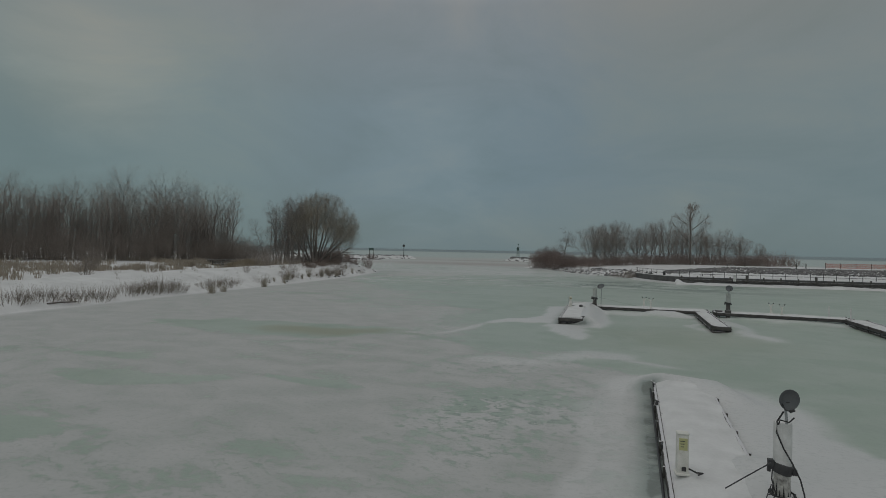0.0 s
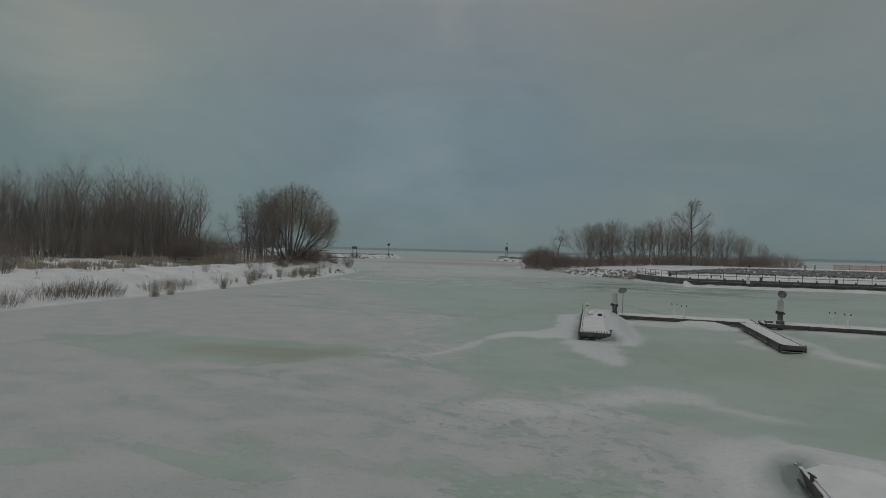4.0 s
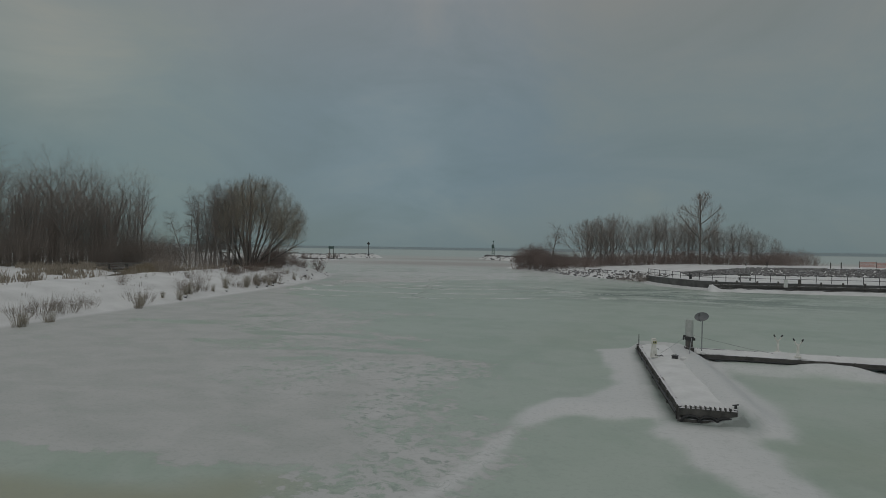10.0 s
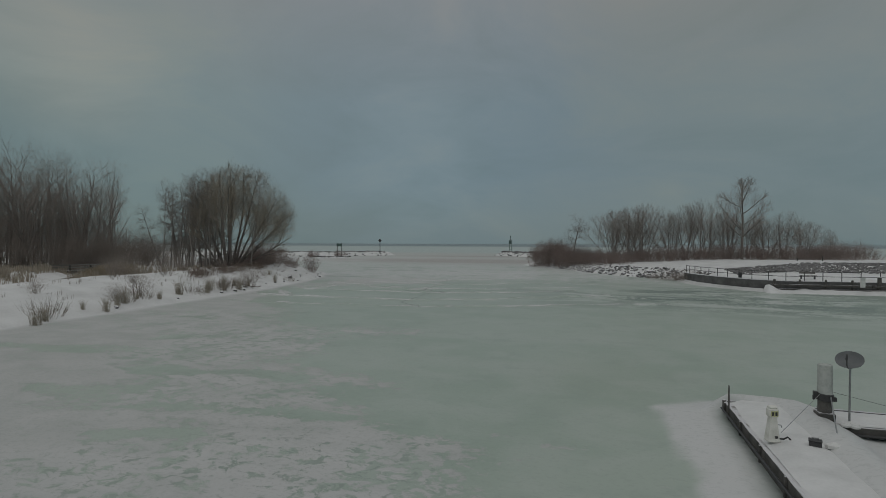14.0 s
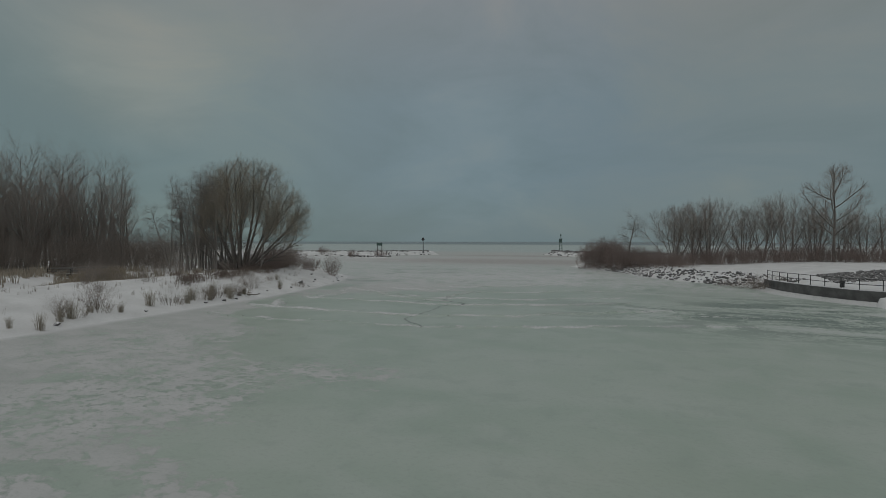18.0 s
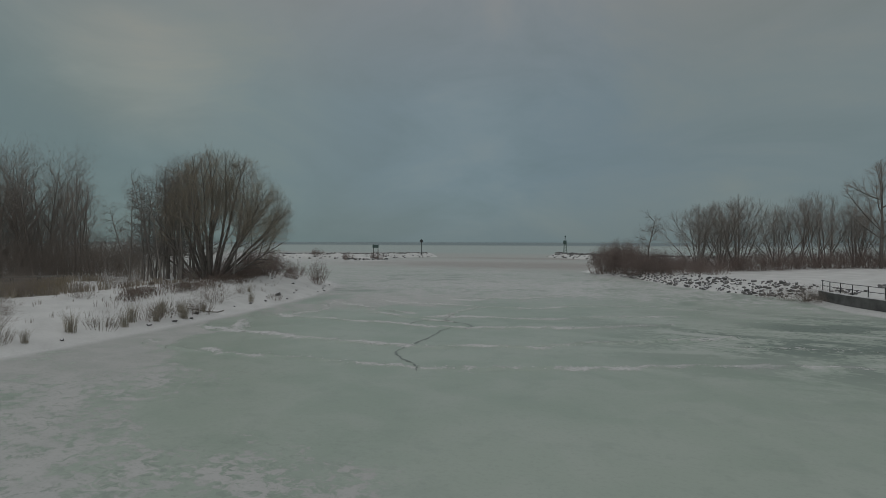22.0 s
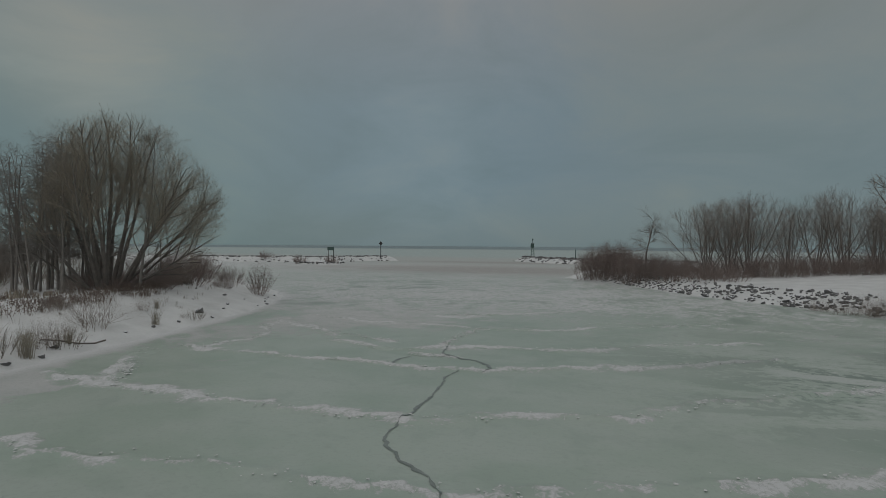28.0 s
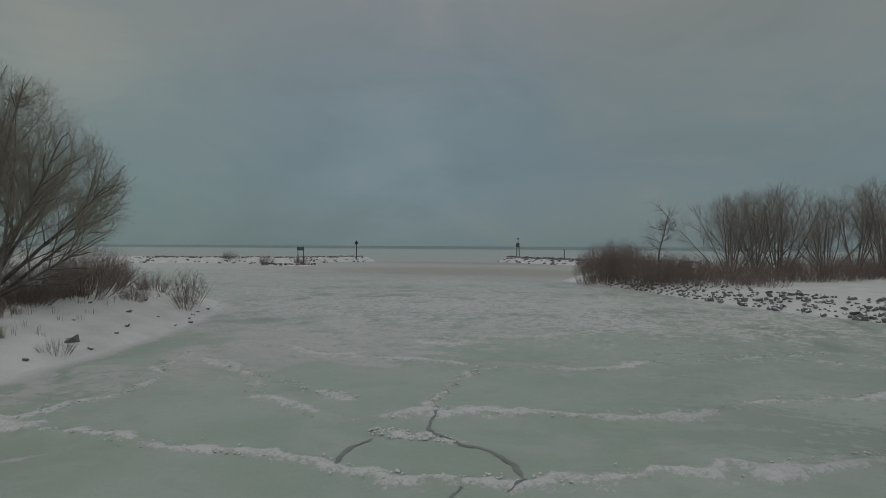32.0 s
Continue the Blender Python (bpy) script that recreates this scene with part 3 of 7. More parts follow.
# drifts blown against the docks
patch("mound", 2.0, 50.6, 4.4, 0.9, 0, 0.42)
patch("mound", 3.7, 50.5, 1.7, 1.0, 0, 0.85)
patch("drift", 8.4, 41.0, 1.6, 1.2, -30, 0.8)
patch("drift", 5.9, 45.5, 0.6, 5.0, 0, 0.5)
patch("mound", 8.0, 45.5, 0.9, 5.0, 0, 0.45)
patch("mound", 12.2, 50.6, 4.6, 0.8, 0, 0.42)
patch("mound", 7.5, 13.5, 5.0, 3.5, -20, 1.0)
patch("drift", 4.6, 21.6, 1.2, 3.2, 24, 0.8)
patch("drift", -1.2, 29.8, 2.6, 1.4, 20, 0.6)
patch("drift", 1.6, 28.6, 2.6, 1.0, -12, 0.6)
patch("drift", -4.6, 27.4, 2.0, 1.3, 0, 0.5)
# the snow field's ragged eastern edge across the harbour: y, x
EDGE_Y = (-200, 25.5, 28, 30.5, 36, 41.5, 43.3, 46.6, 50, 53, 55.3, 58, 61, 63, 65.2, 67.3, 70.6, 74.2, 79, 84, 400)
EDGE_X = (3, 3, -3.5, -8, -9, -11.7, -13.0, -13.4, -17.5, -18.5, -21.5, -22.5, -26, -28.6, -31, -32.5, -34, -38.4, -41.5, -46, -46)
# drifted snow with a sharp scoured rim: outline, amount
DRIFTS = [
    ([(-4.2, 54.6), (-6.3, 52.8), (-6.1, 50), (-5.6, 47.6), (-5.7, 45.5), (-6.7, 43.1), (-7.9, 42.8), (-8.8, 40.2), (-9.3, 37.2), (-9.7, 34.8), (-10.4, 33), (-9.2, 35.4), (-8.5, 38.6), (-7.3, 41.0), (-5.6, 40.6), (-4.0, 41.4), (-3.6, 53)], 0.95),
    ([(-4.6, 41.2), (-4.8, 39.9), (-3.7, 37.5), (-2.9, 36.2), (-2.0, 35.0), (-1.4, 34.6), (-1.2, 35.6), (-1.3, 37.0), (-1.9, 39.6), (-1.7, 41.4)], 0.85),
    ([(-1.9, 52), (-1.1, 48), (-0.9, 45.3), (-0.5, 42.4), (-0.9, 40.2), (-2.3, 40.9), (-2.6, 45)], 0.8),
    ([(2.2, 27.2), (1.6, 26.8), (0.2, 24.7), (0.4, 22.9), (-0.6, 21), (0.0, 18), (-0.3, 12), (0.2, 2), (2.4, 2), (2.4, 24)], 0.6),
    ([(2.0, 27.2), (3.2, 26.0), (4.4, 25.6), (5.4, 23.4), (6.6, 20.6), (8.2, 18.2), (10.5, 16.0), (14, 13.8), (14, 10), (4, 10)], 0.9),
]
# snow heaped up to the deck: line, reach, height
BANKS = [([(4.1, 4.0), (4.1, 16.0)], 2.4, 0.66), ([(4.3, 16.0), (4.4, 22.0)], 2.4, 0.36), ([(2.4, 24.3), (4.0, 23.9), (4.1, 23.0)], 2.0, 0.66), ([(-2.36, 52.6), (-1.92, 42.0)], 1.5, 0.68), ([(-4.0, 53.0), (-2.5, 53.0)], 1.0, 0.66), ([(1.4, 118.0), (2.4, 113.2), (4.2, 108.9), (6.7, 105.2), (8.6, 103.4)], 1.3, 0.30)]
# dirty melt gaps along the windward sides, with the docks' soft shade painted in
MELT_SHADE = [[(1.86, 4.0), (1.86, 23.6)], [(-4.08, 52.4), (-3.86, 41.4)], [(-3.6, 41.05), (-2.0, 41.1)]]
# bare green ice
patch("bare", 3, 44, 3, 4, 0, 0.6)
patch("bare", 12, 45, 4, 5, 0, 0.6)
patch("bare", 5, 75, 22, 20, 0, 0.35)
patch("bare", -25, 78, 13, 10, 0, 0.45)
patch("bare", -15, 80, 14, 14, 0, 0.35)
patch("bare", -25, 96, 14, 3.0, 5, 0.45)
patch("bare", -36, 84, 7, 2.4, 0, 0.4)
patch("bare", -24.5, 85, 6, 3.4, 10, 0.4)
patch("bare", -8.5, 50, 2.0, 3.0, 0, 0.3)
patch("bare", -20.5, 31.2, 9.0, 2.3, 8, 1.2)
patch("bare", -17.6, 17.8, 3.6, 0.9, 12, 1.1)
patch("bare", -11, 20.0, 2.8, 0.5, -4, 0.95)
patch("bare", -1.9, 21.0, 1.3, 2.4, -20, 0.95)
patch("bare", -22.5, 20.6, 2.4, 0.6, 8, 0.9)
patch("bare", -15.6, 11.5, 2.0, 0.7, 0, 0.6)
patch("bare", -26, 48, 3.5, 0.8, 10, 0.5)
patch("bare", -34, 53, 4.0, 0.8, 10, 0.5)
patch("rough", -17, 43.5, 4.5, 2.6, 35, 0.8)
patch("rough", -12.5, 40.0, 2.0, 5.5, 10, 0.9)
patch("rough", -2.0, 19.5, 2.0, 4.5, -20, 0.9)
patch("snow", -39.6, 84.5, 1.7, 0.14, 43, 0.8)
patch("snow", -38.0, 83.4, 1.2, 0.12, 40, 0.7)
patch("snow", -36.6, 82.2, 1.0, 0.12, 58, 0.7)
patch("snow", -42.2, 78.6, 2.2, 0.5, 30, 0.6)
patch("rough", -13.5, 44.5, 2.6, 3.0, 0, 0.9)
patch("rough", -10.5, 35, 2.6, 4.0, 0, 0.8)
patch("rough", -25, 59, 4.0, 8.0, -30, 0.8)
patch("rough", -34, 66, 4.0, 8.0, -30, 0.6)
patch("rough", -4, 27, 4.0, 4.0, 0, 0.6)
patch("rough", -41, 98, 5, 9, -10, 0.5)
patch("bare", -25.5, 51.5, 2.6, 0.7, 12, 0.75)
patch("bare", -21.5, 51.8, 1.8, 0.6, -8, 0.7)
patch("bare", -22.0, 47.4, 2.4, 0.6, 14, 0.75)
patch("bare", -17.6, 48.0, 1.9, 0.5, 0, 0.7)
patch("bare", -19.6, 45.2, 1.6, 0.4, 10, 0.7)
patch("bare", -31.0, 57.5, 3.0, 0.8, 20, 0.6)
patch("rough", -22.0, 49.5, 6.0, 4.0, 10, 0.45)
patch("rough", -30.0, 60.5, 4.0, 4.0, 20, 0.6)
patch("olive", -16.2, 31.4, 5.2, 1.5, 8, 0.95)
patch("bare", -8, 66, 4, 1.2, 10, 0.4)
patch("snow", -13, 46.5, 2.6, 0.8, 5, 0.4)
patch("snow", -9.5, 49, 2.0, 0.6, 10, 0.35)
patch("snow", -16, 52, 3.0, 0.8, 5, 0.35)
patch("snow", -22, 64, 4.0, 0.8, 10, 0.3)
patch("olive", 4, 38, 6, 6, 0, 0.35)
patch("olive", -8, 56, 4, 5, 0, 0.2)
patch("brown", -50, 190, 55, 26, 0, 0.8)
patch("brown", -60, 245, 40, 12, 0, 0.7)

ice_x = axis((-4700, -1200, 500), (-1200, -300, 90), (-300, -130, 17), (-130, -62, 3.0), (-62, -45, 0.6), (-45, -11, 0.2), (-11, 10, 0.36), (10, 22, 0.8), (22, 60, 1.6), (60, 300, 17), (300, 1200, 90), (1200, 4700, 500))
ice_y = axis((-900, -160, 90), (-160, -10, 8), (-10, 6, 1.0), (6, 72, 0.36), (72, 104, 0.2), (104, 122, 0.36), (122, 190, 0.75), (190, 420, 8), (420, 1400, 50), (1400, 4700, 300))


def ice_height(x, y):
    near = np.clip((150 - np.abs(y - 50)) / 30, 0, 1) * np.clip((80 - np.abs(x + 20)) / 20, 0, 1)
    z = 0.035 * (fbm(x / 5, y / 5, 4) - 0.5) * near
    rough = 0.4 + 1.2 * fbm(x / 0.8, y / 0.8, 2)
    for line, strong in zip(RIDGES, RIDGE_WEIGHT):
        d = ridge_line(x, y, line)
        z = z + 0.11 * strong * np.exp(-(d / 0.24) ** 2) * rough * near
    for kind, px, py, rx, ry, a, amt in HARBOUR_PATCHES:
        if kind in ("drift", "mound"):
            u, v = (x - px) * math.cos(a) + (y - py) * math.sin(a), -(x - px) * math.sin(a) + (y - py) * math.cos(a)
            q = np.hypot(u / rx, v / ry) + 0.5 * (fbm(x / 1.5, y / 1.5, 3) - 0.5)
            z = np.maximum(z, 0.5 * amt * np.clip(1.5 - q, 0, 1)) if kind == "mound" else z + 0.16 * amt * np.clip(1.2 - q, 0, 1) ** 1.5
    for rim, amt in DRIFTS:
        z = z + 0.14 * amt * np.clip((depth_in(x, y, rim) + 0.6 * (fbm(x / 1.1 + 20, y / 1.1, 3) - 0.5)) / 1.3, 0, 1) ** 0.7
    for line, reach, high in BANKS:
        f = np.clip(1 - to_line(x, y, line) / (reach * (0.75 + 0.5 * fbm(x / 2.2 + 3, y / 2.2, 3))), 0, 1)
        z = np.maximum(z, high * f * f * (3 - 2 * f))
    return z


ice_mesh, ice_v = sheet("ice", ice_x, ice_y, ice_height, ICE)
ix, iy = ice_v[:, 0], ice_v[:, 1]
wx = ix + 5.0 * (fbm(ix / 4.2 + 50, iy / 3.0, 5) - 0.5)
wy = iy + 3.0 * (fbm(ix / 4.2, iy / 2.6 + 60, 5) - 0.5)
wob = 0.9 * (fbm(ix / 2.6, iy / 2.6, 4) - 0.5)
side = np.clip((np.interp(wy, EDGE_Y, EDGE_X) - wx) / 5.0 + 0.5, 0, 1)
side = side * side * (3 - 2 * side)
open_ice = np.clip((iy - 80) / 10, 0, 1)
snow_a = (0.17 + 0.50 * side) * (1 - open_ice) + 0.27 * open_ice + 0.42 * (fbm(ix / 13 + 3, iy / 9, 4) - 0.5)
fresh, olive, brown, rough_a, ridge_a, drift_a = (np.zeros(len(ix)) for _ in range(6))
for kind, px, py, rx, ry, a, amt in HARBOUR_PATCHES:
    u, v = (wx - px) * math.cos(a) + (wy - py) * math.sin(a), -(wx - px) * math.sin(a) + (wy - py) * math.cos(a)
    q = np.hypot(u / rx, v / ry) + wob * 0.6
    f = np.clip(1.45 - q, 0, 1)
    if kind == "snow":
        snow_a += amt * f
    elif kind == "bare":
        snow_a -= amt * np.clip(1.3 - q, 0, 1)
    elif kind in ("drift", "mound"):
        q = np.hypot(u / rx, v / ry) + wob * 0.45
        f = np.clip(((1.5 if kind == "mound" else 1.3) - q) * 1.15, 0, 1)
        drift_a = np.maximum(drift_a, f * f * (3 - 2 * f) * (0.35 + 0.65 * amt))
    elif kind == "rough":
        rough_a = np.maximum(rough_a, f * amt)
    elif kind == "olive":
        olive = np.maximum(olive, f * amt)
    else:
        brown = np.maximum(brown, np.clip(1.4 - q, 0, 1) * amt)
for rim, amt in DRIFTS:
    d = depth_in(ix, iy, rim) + 0.9 * (fbm(ix / 1.3 + 20, iy / 1.3, 4) - 0.5)
    drift_a = np.maximum(drift_a, np.clip(0.5 + d / 0.4, 0, 1) * amt)
for line, reach, high in BANKS:
    f = np.clip(1.35 - to_line(ix, iy, line) / (reach * (0.75 + 0.5 * fbm(ix / 2.2 + 3, iy / 2.2, 3))), 0, 1)
    drift_a = np.maximum(drift_a, np.clip(f * 1.8, 0, 1))
gaps = 0.55 * fbm(ix / 1.4 + 30, iy / 1.4, 3) + 0.45 * fbm(ix / 3.6 + 70, iy / 3.6, 2)
gaps = 0.5 + 1.35 * (gaps - 0.5)
for line, strong in zip(RIDGES, RIDGE_WEIGHT):
    d = ridge_line(ix, iy, line)
    thin = np.clip(1.15 - d / 0.46, 0, 1) * np.clip(0.56 + 0.4 * (strong - 0.5) + (gaps - 0.42) * 3.0, 0.36 * strong - 0.04, 1.0)
    k = np.maximum(thin, np.clip(1.2 - d / 0.85, 0, 1) * np.clip((gaps - 0.58 + 0.12 * strong) * 6.0, 0, 0.95))
    ridge_a = np.maximum(ridge_a, k)
crack = np.zeros(len(ix))
# darkest core of the dock-side bands: dirt and shade as one colour
for line in MELT_SHADE:
    crack = np.maximum(crack, 0.92 * np.clip(1.1 - (to_line(ix, iy, line) + 0.3 * (fbm(ix / 0.9, iy / 0.9, 2) - 0.5)) / 0.42, 0, 1))
snow_a = snow_a * (1 - 0.8 * rough_a) + 0.42 * rough_a
# rippled, broken snow out towards the harbour mouth and along the far quay
far_mix = np.clip((iy - 92) / 25, 0, 1)
rough_a = np.maximum(rough_a, 0.85 * far_mix * np.clip((190 - iy) / 30, 0, 1))
streak = 0.5 + 0.25 * (fbm(ix / 6.0, iy / 5.0, 3) - 0.5) + 0.30 * (fbm(ix / 1.4 + 11, iy / 1.9, 3) - 0.5)
crack = np.maximum(crack, far_mix * np.clip((0.43 - streak) * 6, 0, 0.62) * np.clip((170 - iy) / 30, 0, 1))
fresh = np.maximum(fresh, np.clip((streak - 0.58) * 5, 0, 0.55) * far_mix * np.clip((200 - iy) / 30, 0, 1))
snow_a = snow_a * (1 - 0.8 * far_mix) + 0.8 * far_mix * (1.5 * streak - 0.47 + 0.28 * np.clip((iy - 98) / 32, 0, 1))
quay = np.exp(-(((ix - 4) / 22) ** 2 + ((iy - 93) / 14) ** 2) ** 2) * np.clip(0.35 + 2.2 * (fbm(ix / 9 + 33, iy / 6, 3) - 0.25), 0, 1)
snow_a = snow_a * (1 - 0.6 * quay) + 0.6 * quay * 0.34
stain_shade = far_mix * np.clip((0.44 - streak) * 7, 0, 0.55) * np.clip((175 - iy) / 40, 0, 1) * (1 - quay)
# wider soft edge of the same bands, shade painted into the ice colour
for line in MELT_SHADE:
    stain_shade = np.maximum(stain_shade, 0.9 * np.clip(1.1 - (to_line(ix, iy, line) + 0.4 * (fbm(ix / 0.9, iy / 0.9, 2) - 0.5)) / 0.6, 0, 1))
snow_a = np.where(iy > 175, 0.60, snow_a)
shore = np.maximum(-depth_in(ix, iy, LEFT_LAND), 0)
snow_a = np.maximum(snow_a, np.clip(1.05 - shore / 2.2, 0, 1) * np.where(ix < -30, 1, 0))
fresh = np.maximum(fresh, np.clip(1.0 - shore / 1.2, 0, 1) * np.where(ix < -30, 0.8, 0))
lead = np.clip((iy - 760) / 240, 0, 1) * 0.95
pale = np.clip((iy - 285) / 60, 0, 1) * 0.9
fresh = np.maximum(fresh, np.maximum(0.55 * far_mix, 0.22 * np.clip(rough_a, 0, 1)) * np.clip((230 - iy) / 40, 0, 1))
for nm, arr in (("snow", snow_a), ("fresh", fresh), ("olive", olive), ("brown", brown), ("crack", crack), ("rough", rough_a), ("ridge", ridge_a), ("lead", lead), ("pale", pale), ("drift", drift_a), ("stain_shade", stain_shade), ("quay", quay)):
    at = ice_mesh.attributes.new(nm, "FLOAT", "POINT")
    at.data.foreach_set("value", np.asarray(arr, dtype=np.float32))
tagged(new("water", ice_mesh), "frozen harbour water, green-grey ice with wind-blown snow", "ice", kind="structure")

# dark refrozen cracks, as ragged ribbons just above the sheet
for line in CRACKS:
    total = sum(math.hypot(b[0] - a[0], b[1] - a[1]) for a, b in zip(line, line[1:]))
    n = int(total / 0.12)
    V, F = [], []
    for i in range(n + 1):
        s_ = total * i / n
        for (ax, ay), (bx, by) in zip(line, line[1:]):
            l = math.hypot(bx - ax, by - ay)
            if s_ <= l + 1e-6:
                break
            s_ -= l
        ux, uy = (bx - ax) / l, (by - ay) / l
        x, y = ax + ux * s_, ay + uy * s_
        k = np.array([x]), np.array([y])
        o = 0.42 * (float(fbm(k[0] * 0.8 + 7, k[1] * 0.8, 2)[0]) - 0.5) + 0.22 * (float(fbm(k[0] * 2.6 + 3, k[1] * 2.6, 2)[0]) - 0.5)
        h = 0.025 + (0.12 if len(line) > 8 else 0.17) * max(0.0, float(fbm(k[0] * 2.1 + 30, k[1] * 2.1, 3)[0]) - 0.25) * min(1.0, 4.0 * min(i, n - i) / n + 0.1)
        for sgn in (-1, 1):
            rag = 0.16 * (float(fbm(k[0] * 4 + 11 * sgn, k[1] * 4, 2)[0]) - 0.5)
            px, py = x - uy * (o + sgn * h + rag), y + ux * (o + sgn * h + rag)
            V.append((px, py, float(ice_height(np.array([px]), np.array([py]))[0]) + 0.016))
        if i:
            F.append((2 * i - 2, 2 * i, 2 * i + 1, 2 * i - 1))
    tagged(new("ice_crack", mesh_of("ice_crack", V, F, CRACK_ICE, True)), "dark refrozen crack running through the green ice", "ice crack", "cracks in the ice", "structure")

# ---- land ----
left_mesh, _ = sheet("ground_left", axis((-420, -130, 8), (-130, -66, 1.2), (-66, -34, 0.45)), axis((-160, -10, 6), (-10, 132, 0.6)), left_height, SNOW, keep=-0.3)
tagged(new("ground_west", left_mesh), "snow-covered dike and flat field beside the harbour", "snow bank", kind="structure")
right_mesh, _ = sheet("ground_right", axis((-34, 45, 0.45), (45, 262, 4)), axis((98, 135, 0.45), (135, 186, 1.0)), right_height, SNOW, keep=-0.3)
tagged(new("ground_east", right_mesh), "snow-covered park ground behind the sea wall", "snow bank", kind="structure")


creek_mesh, cv = sheet("creek", axis((-128, -46, 1.5)), axis((-60, 114, 1.5)), lambda x, y: np.where(to_line(x, y, CREEK) < 4.5, 1.02, -9.0), WATER_BROWN, keep=-1)
bad = cv[:, 2] < 0
co = cv.copy()
co[bad, 2] = 0.4
creek_mesh.vertices.foreach_set("co", co.reshape(-1).astype(np.float32))
tagged(new("creek", creek_mesh), "narrow creek with brown thin ice", "creek", kind="structure")

# ---- trees and shrubs ----


def f0_ok(lev, z, dome):
    """Stems may run below the crown's underside; twigs may not."""
    return lev > 0 or z > dome[0]


def grow(seed, trunks, levels, main_to=1, dome=None):
    """Branch segments of a bare tree. trunks: (x, y, lean, azimuth, length, radius); levels: one dict a branching order; dome: (middle height, half width, half height, middle x, middle y) in which the crown ends, with an uneven rim."""
    rng = random.Random(seed)
    main, fine = [], []
    lobe = [rng.uniform(0, 6.28) for _ in range(3)]
    if dome:
        dome = tuple(dome) + (0.0, 0.0) if len(dome) == 3 else tuple(dome)

    def outside(x, y, z):
        x, y, z = x - dome[3], y - dome[4], z - dome[0]
        a, b = math.atan2(y, x), z / dome[2]
        edge = 1 + 0.10 * math.sin(3 * a + lobe[0] + 2 * b) + 0.08 * math.sin(5 * a + lobe[1] - 3 * b) + 0.05 * math.sin(9 * a + lobe[2] + 6 * b)
        q = (x * x + y * y) / dome[1] ** 2 + (z / (dome[2] if z > 0 else 1.15 * dome[0])) ** 2
        return q > edge * rng.uniform(0.78, 1.12)

    def branch(px, py, pz, dx, dy, dz, length, r, lev):
        sp = levels[lev]
        n = sp["n"]
        step = length / n
        wig, up = sp["wig"], sp["up"]
        tip = sp.get("tip", 0.25)
        turn = rng.uniform(0, 6.28)
        out = main if lev < main_to else fine
        for i in range(n):
            dx += rng.gauss(0, wig)
            dy += rng.gauss(0, wig)
            dz += rng.gauss(0, wig) + up
            k = 1 / math.sqrt(dx * dx + dy * dy + dz * dz + 1e-9)
            dx, dy, dz = dx * k, dy * k, dz * k
            qx, qy, qz = px + dx * step, py + dy * step, pz + dz * step
            if dome and f0_ok(lev, qz, dome) and outside(qx, qy, qz):
                return
            f0, f1 = i / n, (i + 1) / n
            ra, rb = r * (1 - f0 * (1 - tip)), r * (1 - f1 * (1 - tip))
            out.append((px, py, pz, qx, qy, qz, ra, rb))
            px, py, pz = qx, qy, qz
            if lev + 1 < len(levels) and f1 > sp["start"]:
                c = levels[lev + 1]
                kids = sp["kids"]
                m = int(kids) + (rng.random() < kids - int(kids))
                for _ in range(m):
                    turn += 2.4 + rng.uniform(-0.5, 0.5)
                    ang = radians(rng.uniform(*c["ang"]))
                    # two axes square to the way the branch runs
                    if abs(dz) < 0.95:
                        ux, uy, uz = dy, -dx, 0.0
                    else:
                        ux, uy, uz = 1.0, 0.0, 0.0
                    k = 1 / math.sqrt(ux * ux + uy * uy + uz * uz)
                    ux, uy, uz = ux * k, uy * k, uz * k
                    vx, vy, vz = dy * uz - dz * uy, dz * ux - dx * uz, dx * uy - dy * ux
                    ca, sa = math.cos(turn) * math.sin(ang), math.sin(turn) * math.sin(ang)
                    co_ = math.cos(ang)
                    shrink = 1 - c.get("cone", 0.5) * (f1 - sp["start"]) / (1.001 - sp["start"])
                    branch(px, py, pz, dx * co_ + ux * ca + vx * sa, dy * co_ + uy * ca + vy * sa, dz * co_ + uz * ca + vz * sa, c["len"] * shrink * rng.uniform(0.7, 1.2), min(rb * 0.8, c["r"]) * rng.uniform(0.8, 1.1), lev + 1)

    for x, y, lean, az, length, radius in trunks:
        a, b = radians(lean), radians(az)
        branch(x, y, -0.3, math.sin(a) * math.cos(b), math.sin(a) * math.sin(b), math.cos(a), length, radius, 0)
    return main, fine


def bare_tree(name, seed, trunks, levels, label, twig=None, bark=None, main_to=2, category="tree", group="", at=(0, 0, 0), dome=None):
    t = thing(name, at, label, category, group)
    crown = []
    for k, stem in enumerate(trunks):
        main, fine = grow(seed * 37 + k, [stem], levels, main_to, dome)
        part("trunk", tubes("trunk", main, bark or BARK, 5, True), None, t)
        crown += fine
    part("crown", tubes("crown", crown, twig or TWIG, 3), None, t)
    return t


def sapling_clump(seed):
    q = random.Random(seed)
    return [(q.uniform(-1.6, 1.6), q.uniform(-1.6, 1.6), q.uniform(0, 9), q.uniform(0, 360), q.uniform(6.5, 10.5), 0.055) for _ in range(9)]


def inland(y):
    """How far the bank's plants and rocks stand back from the older shoreline."""
    return 1.7 * min(1.0, max(0.0, (106 - y) / 10))


def stand(x, y):
    return float(left_height(np.array([x]), np.array([y]))[0]) if x < -34 else float(right_height(np.array([x]), np.array([y]))[0])


def set_down(ob, x, y, turn=0.0, s=1.0, sz=None, lift=0.0):
    z = stand(x, y) + lift
    ob.matrix_basis = pose(x, y, z, 0, 0, turn) @ Matrix.Diagonal((s, s, sz or s, 1))
    return ob


